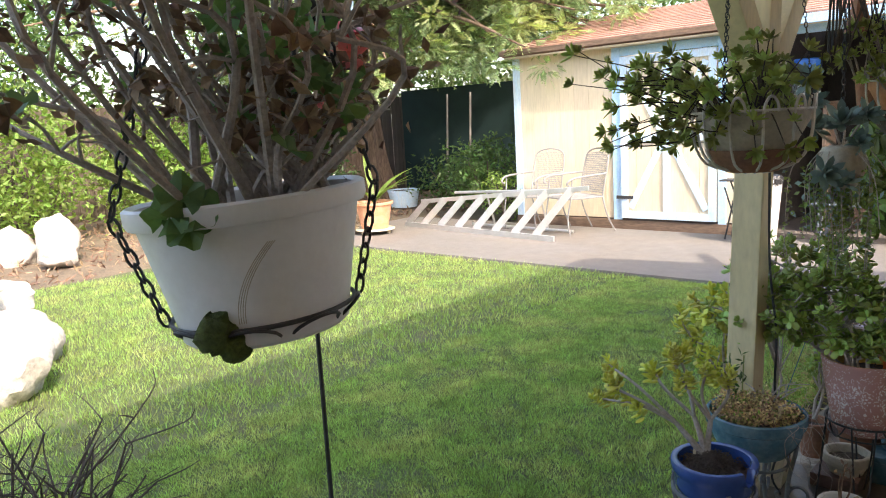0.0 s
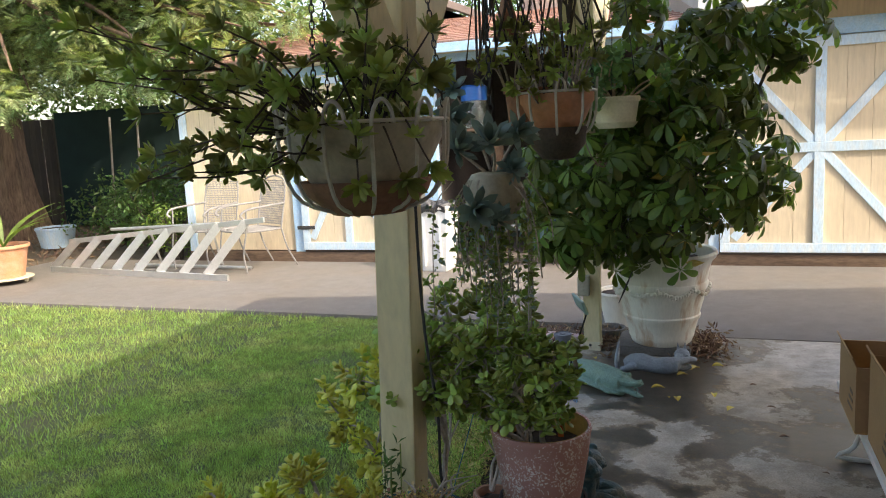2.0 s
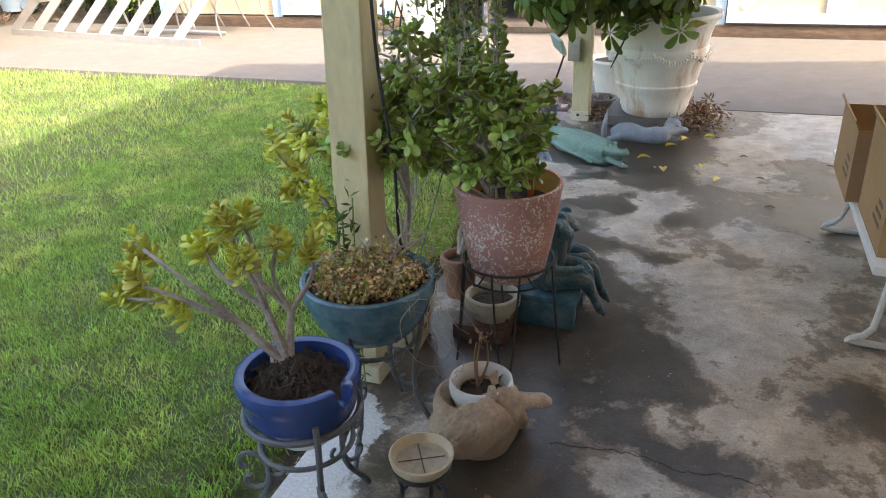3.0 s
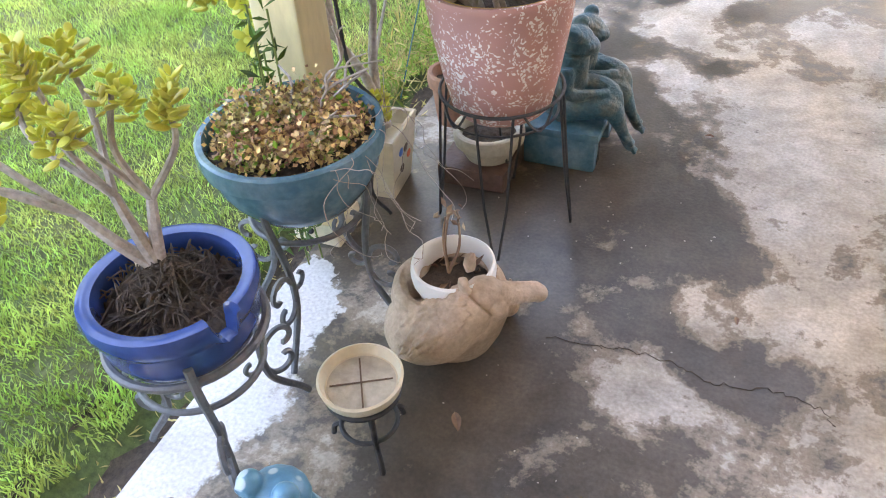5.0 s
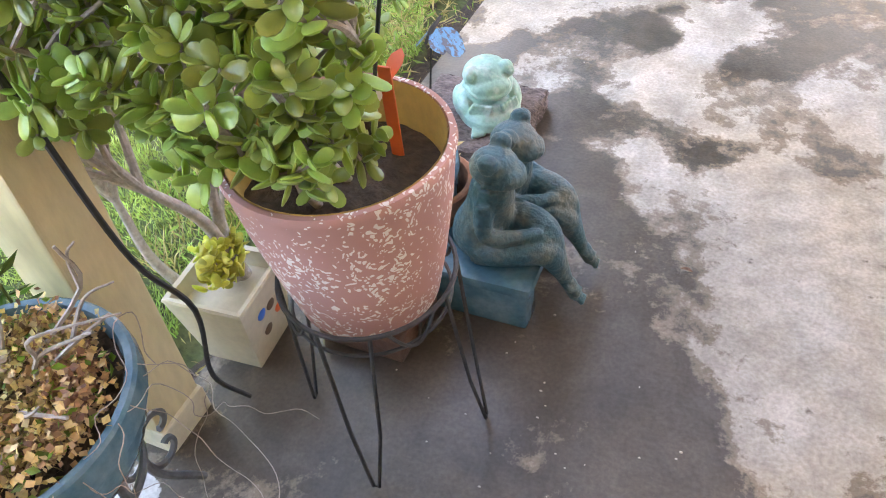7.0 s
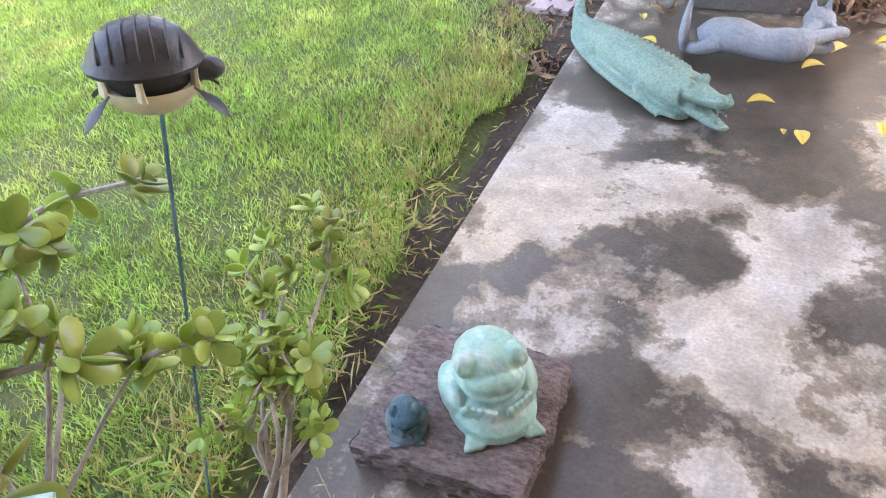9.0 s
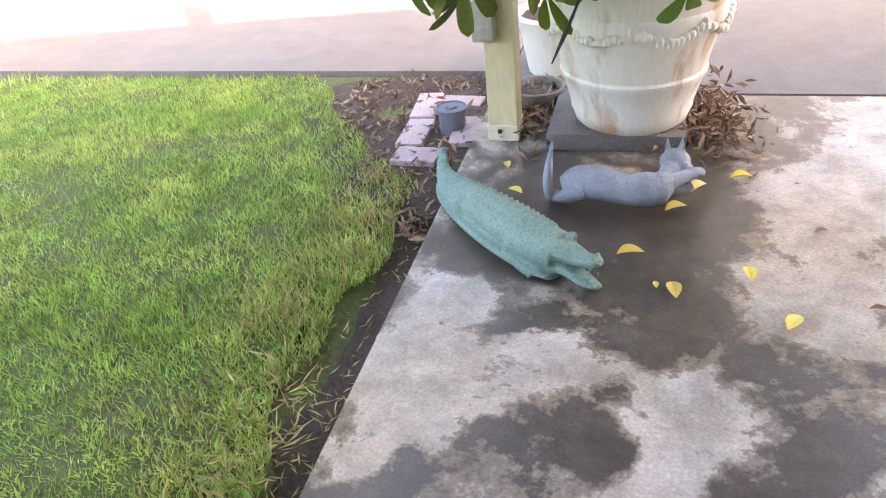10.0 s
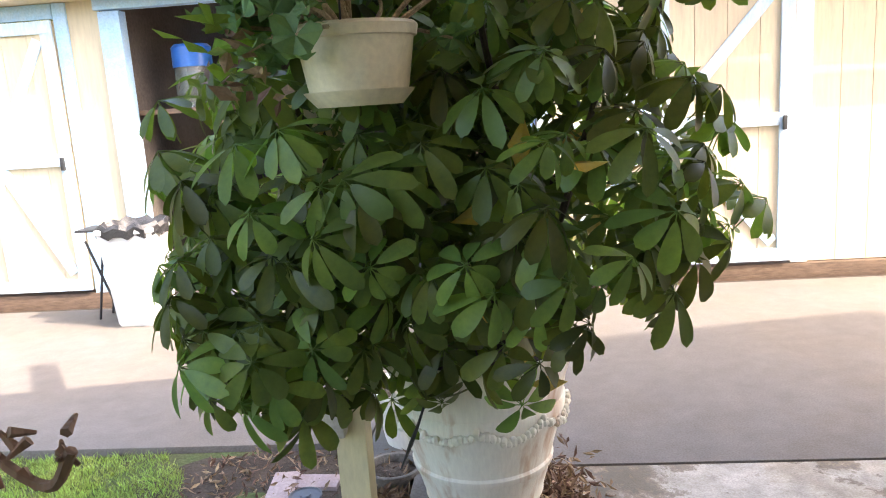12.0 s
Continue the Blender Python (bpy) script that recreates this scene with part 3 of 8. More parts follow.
def grass(name, x0, x1, y0, y1, count, height, width, keep, material=GRASS, two=True):
    """Mown blades, each a tapered strip, on one patch."""
    k = 11 if two else 6
    tx, ty = np.repeat(rng.uniform(x0, x1, count // k), k), np.repeat(rng.uniform(y0, y1, count // k), k)
    grow = np.repeat(rng.uniform(0.75, 1.2, count // k), k)
    away = rng.normal(size=(2, len(tx))) * (0.016 if two else 0.035)
    x, y = tx + away[0], ty + away[1]
    ok = keep(x, y)
    x, y, grow, away = x[ok], y[ok], grow[ok], away[:, ok]
    n = len(x)
    a = rng.uniform(0, 2 * np.pi, n)
    tone = 0.75 + 0.25 * np.sin(x * 2.1 + 1.3 * np.sin(y * 1.7)) * np.sin(y * 2.6 + 0.8)
    h = height * rng.uniform(0.55, 1.25, n) * (0.8 + 0.25 * tone) * grow
    w = width * rng.uniform(0.7, 1.3, n)
    lean = h * rng.uniform(0.2, 0.9, n)
    b = np.arctan2(away[1], away[0]) + rng.normal(size=n) * 0.6
    z0 = -0.04
    cx, cy, lx, ly = np.cos(a) * w / 2, np.sin(a) * w / 2, np.cos(b) * lean, np.sin(b) * lean
    base = np.stack([x, y, np.full(n, z0)], 1)
    side = np.stack([cx, cy, np.zeros(n)], 1)
    mid = base + np.stack([lx * 0.35, ly * 0.35, h * 0.6], 1)
    top = base + np.stack([lx, ly, h], 1)
    if two:
        v = np.stack([base - side, base + side, mid + side * 0.8, mid - side * 0.8, top], 1).reshape(-1, 3)
        i = np.arange(n) * 5
        quads, tris = np.stack([i, i + 1, i + 2, i + 3], 1).tolist(), np.stack([i + 3, i + 2, i + 4], 1).tolist()
        return raw(name, v.tolist(), quads + tris, material)
    v = np.stack([base - side, base + side, top], 1).reshape(-1, 3)
    i = np.arange(n) * 3
    return raw(name, v.tolist(), np.stack([i, i + 1, i + 2], 1).tolist(), material)


def lawn_edge(x, y):
    right = -0.115 + 0.035 * np.sin(y * 5.3) + 0.02 * np.sin(y * 17.0) - np.where(y > 4.3, (y - 4.3) * 0.03, 0) - np.where(y > 5.3, (y - 5.3) * 0.75, 0)
    left = -6.75 - 0.35 * np.sin(y * 0.9) + np.where(y < 3.2, (3.2 - y) * 0.55, 0)
    return (x < right) & (x > left) & (y < 6.17)


lawn = tagged(grass("lawn_grass", -2.2, -0.05, 0.9, 6.2, 290000, 0.031, 0.0036, lawn_edge), "mown green lawn, partly shaded by the roof", "grass", kind="stuff")
lawn_far = tagged(grass("lawn_grass", -7.2, -2.2, -1.0, 6.2, 130000, 0.05, 0.0075, lawn_edge, two=False), "sunlit mown green lawn", "grass", kind="stuff")
lawn_near = tagged(grass("lawn_grass", -2.2, -0.05, -2.5, 0.9, 14000, 0.05, 0.007, lawn_edge, two=False), "mown green lawn", "grass", kind="stuff")
worn = lambda x, y: lawn_edge(x, y) & (rng.uniform(0, 1, len(x)) < np.exp(-((x + 0.22) / 0.16) ** 2))
tagged(grass("dry_grass_fringe", -0.6, -0.08, 3.2, 5.4, 5200, 0.055, 0.0035, worn, DRYGRASS), "straw-coloured dry grass at the lawn's edge", "grass", kind="stuff")


def planks(parent, x0, x1, z0, z1, y, step=0.2, t=0.02, mat=CREAM, name="plank"):
    n = max(1, round((x1 - x0) / step))
    w = (x1 - x0) / n
    me = as_mesh(name, boxed((0, 0, 0), (w - 0.003, t, z1 - z0), 0.0012), mat, False)
    for i in range(n):
        shared(name, me, Matrix.Translation((x0 + i * w + 0.0015, y - t, z0)), parent)


def board(name, parent, a, b, width, y, t, mat, label=""):
    """A flat board on a wall facing -y, from (x, z) a to b."""
    d = Vector((b[0] - a[0], 0, b[1] - a[1]))
    bm = boxed((0, -t, -width / 2), (d.length, 0, width / 2), 0.004)
    m = Matrix.Translation((a[0], y, a[1])) @ Matrix.Rotation(-math.atan2(d.z, d.x), 4, "Y")
    bmesh.ops.transform(bm, matrix=m, verts=bm.verts)
    return part(name, bm, mat, parent, label, False)


WALL = 8.62


def barn_door(name, x0, x1, z0, z1, y, label):
    d = thing(name, label, "door", kind="structure")
    part("panel", boxed((x0, y - 0.02, z0), (x1, y + 0.02, z1)), CREAM, d, smooth=False)
    planks(d, x0 + 0.005, x1 - 0.005, z0 + 0.005, z1 - 0.005, y - 0.024, 0.2, 0.012)
    f, w, mx, mz = y - 0.038, 0.085, (x0 + x1) / 2, z0 + (z1 - z0) * 0.5
    h = w / 2
    for a, b, k in (((x0, z0 + h), (x1, z0 + h), 0), ((x0, z1 - h), (x1, z1 - h), 0), ((x0 + h, z0 + w), (x0 + h, z1 - w), 0), ((x1 - h, z0 + w), (x1 - h, z1 - w), 0),
                    ((x0 + w, mz), (x1 - w, mz), 0), ((mx, z0 + w), (mx, mz - h), 0), ((mx, mz + h), (mx, z1 - w), 0)):
        board("rail", d, a, b, w, f, 0.022, PALEBLUE)
    for sx, ex in ((x0 + w, mx - h), (x1 - w, mx + h)):
        for sz, ez in ((z0 + w, mz - h), (z1 - w, mz + h)):
            board("brace", d, (sx + (0.03 if sx < mx else -0.03), sz + (0.04 if sz < mz else -0.04)), (ex, ez), w * 0.9, f + 0.003, 0.018, PALEBLUE)
    for z in (z0 + 0.25, z1 - 0.25):
        part("hinge", boxed((x0 - 0.06, f - 0.03, z - 0.02), (x0 + 0.16, f - 0.024, z + 0.02), 0.002), IRON, d, "black strap hinge", False)
    hd = part("latch", boxed((x1 - 0.07, f - 0.05, mz - 0.07), (x1 - 0.045, f - 0.026, mz + 0.02), 0.004), IRON, d, "dark iron latch")
    return d


def shed():
    y = WALL
    w = thing("shed_wall", "cream-painted vertical board shed wall with light blue trim", "wall", kind="structure")
    for x0, x1, z0, z1 in ((-5.05, -3.6, 0.1, 2.2), (-2.34, -2.08, 0.1, 2.2), (-3.6, -2.34, 2.06, 2.2)):
        part("sheathing", boxed((x0, y, z0), (x1, y + 0.08, z1)), CREAM, w, smooth=False)
        planks(w, x0, x1, z0, z1, y - 0.002)
    part("side_wall", boxed((-5.05, y + 0.08, 0.1), (-4.97, 12.4, 2.3)), CREAM, w, smooth=False)
    part("corner_trim", boxed((-5.12, y - 0.05, 0.08), (-5.02, y - 0.025, 2.2), 0.004), PALEBLUE, w, "light blue corner board", False)
    part("door_trim", boxed((-3.68, y - 0.05, 0.08), (-3.57, y - 0.025, 2.1), 0.004), BLUE, w, "light blue door trim", False)
    part("door_trim", boxed((-2.40, y - 0.05, 0.08), (-2.31, y - 0.025, 2.1), 0.004), BLUE, w, "light blue door trim", False)
    part("door_head", boxed((-3.565, y - 0.05, 2.0), (-2.405, y - 0.025, 2.1), 0.004), BLUE, w, "light blue head trim", False)
    part("sill_beam", boxed((-5.12, y - 0.06, -0.05), (-1.9, y + 0.08, 0.085), 0.008), DARKWOOD, w, "worn brown sill beam")
    barn_door("door_1", -3.56, -2.41, 0.11, 1.99, y - 0.02, "closed cream shed door with pale blue braces")
    # the open bay
    part("bay_post", boxed((-2.08, y - 0.06, 0.0), (-1.93, y + 0.04, 2.02), 0.004), BLUE, w, "light blue bay post", False)
    part("bay_post", boxed((0.45, y - 0.06, 0.0), (0.55, y + 0.04, 2.02), 0.004), BLUE, w, "light blue bay post", False)
    part("bay_header", boxed((-2.1, y - 0.075, 2.03), (0.62, y + 0.03, 2.18), 0.004), BLUE, w, "light blue bay header", False)
    # walls and floor are coloured dark to stand for the unlit bay
    inner = thing("bay_interior", "open storage bay behind the header, walls coloured dark for shade", "wall", kind="structure")
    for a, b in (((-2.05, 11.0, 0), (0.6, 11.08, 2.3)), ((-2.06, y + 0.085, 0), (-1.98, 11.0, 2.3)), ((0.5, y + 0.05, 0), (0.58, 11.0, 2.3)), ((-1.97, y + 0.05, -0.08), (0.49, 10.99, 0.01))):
        part("interior_wall", boxed(a, b), SHADEINTERIOR, inner, smooth=False)
    # garage part with the second door
    g = thing("garage_wall", "cream vertical board garage wall", "wall", kind="structure")
    for x0, x1, z0, z1 in ((0.56, 0.74, 0.08, 2.3), (2.56, 6.9, 0.08, 2.3), (0.74, 2.56, 2.0, 2.3)):
        part("sheathing", boxed((x0, y, z0), (x1, y + 0.1, z1)), CREAM, g, smooth=False)
        planks(g, x0, x1, z0, z1, y - 0.002)
    part("door_trim", boxed((2.46, y - 0.055, 0.08), (2.57, y - 0.025, 2.07), 0.004), WHITEPAINT, g, "white door trim", False)
    part("door_trim", boxed((0.72, y - 0.055, 0.08), (0.81, y - 0.025, 2.07), 0.004), PALEBLUE, g, "pale blue door trim", False)
    part("door_head", boxed((0.815, y - 0.055, 1.98), (2.455, y - 0.025, 2.12), 0.004), BLUE, g, "light blue head trim", False)
    part("sill_beam", boxed((0.56, y - 0.06, -0.05), (6.9, y + 0.08, 0.075), 0.008), DARKWOOD, g, "worn brown sill beam")
    barn_door("door_2", 0.82, 2.45, 0.10, 1.97, y - 0.02, "closed wide cream garage door with pale blue braces")
    # earth line between slab and wall
    tagged(part("wall_base", boxed((-6.95, 8.42, -0.12), (7.0, 8.62, -0.03)), SOIL), "strip of dry soil under the wall", "soil", kind="structure")


def shingled(name, corners, rows, per_row, mat, label, t=0.012):
    """A roof slope of lapped shingle courses; corners: eave left, eave right, ridge right, ridge left."""
    el, er, rr, rl = (Vector(c) for c in corners)
    roof = thing(name, label, "roof", kind="structure")
    nrm = (er - el).cross(rl - el).normalized()
    bm = bmesh.new()
    vs = [bm.verts.new(c) for c in (el, er, rr, rl)] + [bm.verts.new(c - nrm * 0.08) for c in (el, er, rr, rl)]
    for f in ((0, 1, 2, 3), (7, 6, 5, 4), (0, 4, 5, 1), (1, 5, 6, 2), (2, 6, 7, 3), (3, 7, 4, 0)):
        bm.faces.new([vs[i] for i in f])
    part("deck", bm, mat, roof, smooth=False)
    bm = bmesh.new()
    for r in range(rows):
        a0, a1 = r / rows, min(1.0, (r + 1.12) / rows)
        for k in range(per_row):
            off = 0.5 * (r % 2)
            u0, u1 = (k + off) / per_row + 0.0006, (k + 1 + off) / per_row - 0.0006
            if u1 > 1:
                continue
            lift = nrm * (t + R.uniform(0, 0.004))
            p = [el.lerp(er, u).lerp(rl.lerp(rr, u), a) for u, a in ((u0, a0), (u1, a0), (u1, a1), (u0, a1))]
            q = [bm.verts.new(p[0] + lift), bm.verts.new(p[1] + lift), bm.verts.new(p[2] + nrm * 0.002), bm.verts.new(p[3] + nrm * 0.002)]
            e = [bm.verts.new(p[0] + nrm * 0.001), bm.verts.new(p[1] + nrm * 0.001)]
            bm.faces.new(q)
            bm.faces.new((e[0], e[1], q[1], q[0]))
    sh = part("shingle", bm, mat, roof, smooth=False)
    tagged(sh, kind="stuff")
    return roof


shed()
r1 = shingled("shed_roof", ((-5.14, 8.36, 2.20), (0.62, 8.36, 2.20), (0.62, 11.2, 2.84), (-5.14, 11.2, 2.84)), 16, 26, REDROOF, "low red shingle shed roof")
part("fascia", boxed((-5.14, 8.325, 2.135), (-2.0, 8.355, 2.195), 0.003), DARKWOOD, r1, "thin brown eave board", False)
part("fascia", boxed((-1.99, 8.325, 2.10), (0.62, 8.355, 2.19), 0.003), BLUE, r1, "light blue eave board", False)
part("soffit", boxed((-5.1, 8.36, 2.105), (0.6, 8.60, 2.12)), CREAM, r1, smooth=False)
r2 = shingled("garage_roof", ((0.66, 8.22, 2.36), (7.2, 8.22, 2.36), (7.2, 11.7, 3.62), (-0.55, 11.7, 3.62)), 22, 34, GREYROOF, "grey-brown shingle garage roof with white fascia")
part("fascia", boxed((0.64, 8.17, 2.22), (7.2, 8.21, 2.36), 0.004), WHITEPAINT, r2, "white gutter board", False)
bm = bmesh.new()
for a, b in (((0.66, 8.2, 2.22), (-0.55, 11.7, 3.48)),):
    v = [bm.verts.new(p) for p in (a, b, (b[0], b[1], b[2] + 0.16), (a[0], a[1], a[2] + 0.16))]
    bm.faces.new(v)
bmesh.ops.solidify(bm, geom=bm.faces[:], thickness=0.03)
part("rake_board", bm, WHITEPAINT, r2, "white rake board", False)
bm = bmesh.new()
bm.faces.new([bm.verts.new(p) for p in ((0.68, 8.26, 2.2), (-0.5, 11.66, 2.2), (-0.5, 11.66, 3.46), (0.68, 8.26, 2.24))])
bmesh.ops.solidify(bm, geom=bm.faces[:], thickness=0.06)
part("gable_wall", bm, STUCCO, r2, "pale stucco gable wall", False)


def far_house():
    h = thing("neighbour_house", "pale stucco house with low gable beyond the shed", "house")
    bm = bmesh.new()
    w = [bm.verts.new(p) for p in ((-8.2, 17, -0.1), (6, 17, -0.1), (6, 17, 3.3), (-3.2, 17, 3.3), (-4.9, 17, 4.0), (-6.4, 17, 3.3), (-8.2, 17, 3.3))]
    bm.faces.new(w)
    bmesh.ops.solidify(bm, geom=bm.faces[:], thickness=0.3)
    part("wall", bm, STUCCO, h, smooth=False)
    for a, b in (((-6.6, 3.27), (-4.9, 4.06)), ((-4.9, 4.06), (-3.0, 3.25))):
        bm = boxed((0, -0.25, 0), (math.dist(a, b), 1.5, 0.14), 0.01)
        bmesh.ops.transform(bm, matrix=Matrix.Translation((a[0], 16.8, a[1])) @ Matrix.Rotation(-math.atan2(b[1] - a[1], b[0] - a[0]), 4, "Y"), verts=bm.verts)
        part("roof", bm, GREYROOF, h, "grey-brown shingle roof", False)
    part("roof", boxed((-3.0, 16.7, 3.3), (6.2, 20, 4.9), 0.3), GREYROOF, h, "grey-brown shingle roof", False)


far_house()


def fences():
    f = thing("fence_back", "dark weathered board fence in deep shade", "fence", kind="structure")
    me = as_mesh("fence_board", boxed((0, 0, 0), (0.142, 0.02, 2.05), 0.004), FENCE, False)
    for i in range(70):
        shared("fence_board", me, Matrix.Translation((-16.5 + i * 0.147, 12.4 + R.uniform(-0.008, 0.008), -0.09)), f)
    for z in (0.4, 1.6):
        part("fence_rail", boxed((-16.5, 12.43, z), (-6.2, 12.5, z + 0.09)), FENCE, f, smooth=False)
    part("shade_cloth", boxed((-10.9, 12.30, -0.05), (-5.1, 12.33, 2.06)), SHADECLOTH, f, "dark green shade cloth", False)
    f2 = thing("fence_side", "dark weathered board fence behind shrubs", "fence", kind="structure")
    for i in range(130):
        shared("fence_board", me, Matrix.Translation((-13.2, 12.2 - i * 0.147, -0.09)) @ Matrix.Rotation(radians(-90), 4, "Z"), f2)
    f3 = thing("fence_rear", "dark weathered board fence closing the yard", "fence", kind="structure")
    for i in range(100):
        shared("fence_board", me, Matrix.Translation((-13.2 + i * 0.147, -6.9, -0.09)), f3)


fences()


def patio_cover():
    s = 0.345
    c = thing("patio_roof", "sloping patio cover on cream posts", "roof", kind="structure")
    bm = bmesh.new()
    v = [bm.verts.new(p) for p in ((-0.53, -4.2, 2.55), (7.5, -4.2, 2.55 + s * 8.03), (7.5, 5.7, 2.55 + s * 8.03), (-0.53, 5.7, 2.55))]
    bm.faces.new(v)
    bmesh.ops.solidify(bm, geom=bm.faces[:], thickness=0.05)
    part("roof_deck", bm, ROOFUNDER, c, smooth=False)
    bm = bmesh.new()
    for i in range(17):
        y = -4.1 + i * 0.61
        v = [bm.verts.new(p) for p in ((-0.5, y, 2.40), (3.85, y, 2.40 + s * 4.35), (3.85, y, 2.50 + s * 4.35), (-0.5, y, 2.50))]
        g = bmesh.ops.solidify(bm, geom=[bm.faces.new(v)], thickness=0.04)
    tagged(part("rafter", bm, POSTPAINT, c, smooth=False))
    part("beam", boxed((0.0, -4.2, 2.26), (0.09, 5.68, 2.405), 0.004), POSTPAINT, c, "cream beam", False)
    w = thing("house_wall", "pale stucco house wall behind the patio", "wall", kind="structure")
    part("stucco", boxed((3.9, -6.8, -0.1), (4.1, 5.7, 4.2)), STUCCO, w, smooth=False)
    w2 = thing("house_wall_rear", "pale stucco house wall closing the patio", "wall", kind="structure")
    part("stucco", boxed((0.2, -4.4, -0.1), (3.9, -4.2, 4.2)), STUCCO, w2, smooth=False)


patio_cover()


def post(x, y, lean=(0, 0), foot=0.05):
    p = thing("patio_post", "square cream-painted timber post with braces", "post", "patio posts")
    h = 0.047
    bm = boxed((-h, -h, 0.05), (h, h, 2.262), 0.004)
    for v in bm.verts:
        v.co.x += lean[0] * v.co.z
        v.co.y += lean[1] * v.co.z
    bmesh.ops.translate(bm, vec=(x, y, 0), verts=bm.verts)
    part("shaft", bm, POSTPAINT, p, smooth=False)
    part("foot", boxed((x - foot, y - 0.05, 0.0), (x + foot, y + 0.05, 0.055), 0.005), CREAMPAINT, p, "chipped cream metal post foot", False)
    part("bolt", ball(bmesh.new(), (x - 0.01, y - 0.052, 0.035), 0.008), IRON, p)
    for sgn in (-1, 1):
        bm = boxed((-h + 0.002, -h, 0), (h - 0.002, h, 1.16), 0.004)
        m = Matrix.Translation((x + lean[0] * 1.5, y + sgn * 0.01, 1.43)) @ Matrix.Rotation(radians(-sgn * 43), 4, "X")
        bmesh.ops.transform(bm, matrix=m, verts=bm.verts)
        part("brace", bm, POSTPAINT, p, smooth=False)
    return p


post1 = post(0.006, 2.92, (0.033, 0), 0.056)
post2 = post(0.105, 5.60)


# ---- plants ----
def on_ball(n, squash=1.0):
    v = rng.normal(size=(n, 3))
    v /= np.linalg.norm(v, axis=1)[:, None]
    return v


def leaf_cloud(name, centres, size, spread, material, per=1, parent=None, narrow=0.45, label="", down=0.0):
    """Many small folded leaves, each two triangles, scattered about the centres."""
    c = np.repeat(np.asarray(centres, float), per, axis=0)
    n = len(c)
    p = c + rng.normal(size=(n, 3)) * spread
    d = on_ball(n)
    d[:, 2] = d[:, 2] * 0.8 - down
    d /= np.linalg.norm(d, axis=1)[:, None]
    s = np.cross(d, on_ball(n))
    s /= np.linalg.norm(s, axis=1)[:, None] + 1e-6
    u = np.cross(s, d)
    L = size * rng.uniform(0.6, 1.3, n)[:, None]
    a, b = p, p + d * L
    m = p + d * L * 0.5 + u * L * 0.08
    v = np.stack([a, m + s * L * narrow * 0.5, b, m - s * L * narrow * 0.5], 1).reshape(-1, 3)
    i = np.arange(n) * 4
    f = np.stack([i, i + 1, i + 2], 1).tolist() + np.stack([i, i + 2, i + 3], 1).tolist()
    ob = raw(name, v.tolist(), f, material)
    if parent:
        ob.parent = parent
    return tagged(ob, label)


def shell_points(c, r, n, inner=0.55):
    v = on_ball(n)
    k = rng.uniform(inner, 1.0, n)[:, None]
    bump = 1 + 0.18 * np.sin(v[:, :1] * 7 + c[0]) + 0.14 * np.sin(v[:, 2:3] * 9 + c[1])
    return np.asarray(c) + v * k * bump * np.asarray(r)


def shrub(name, c, r, n, size, material, label, category="shrub", stems=7, twig=DARKTWIG, per=3, inner=0.5):
    s = thing(name, label, category)
    bm = bmesh.new()
    for i in range(stems):
        a = 2 * math.pi * i / stems + R.uniform(-0.3, 0.3)
        tip = (c[0] + math.cos(a) * r[0] * 0.6, c[1] + math.sin(a) * r[1] * 0.6, c[2] + r[2] * R.uniform(0.1, 0.6))
        tube(bm, curve([(c[0] + 0.03 * math.cos(a), c[1] + 0.03 * math.sin(a), -0.08), (c[0] + math.cos(a) * r[0] * 0.25, c[1] + math.sin(a) * r[1] * 0.25, c[2] * 0.6), tip], 4), [0.016] * 4 + [0.011] * 4 + [0.006], 6)
    part("stem", bm, twig, s)
    pts = shell_points(c, r, n // per, inner)
    pts = pts[pts[:, 2] > -0.02]
    leaf_cloud("foliage", pts, size, size * 0.9, material, per, s)
    return s


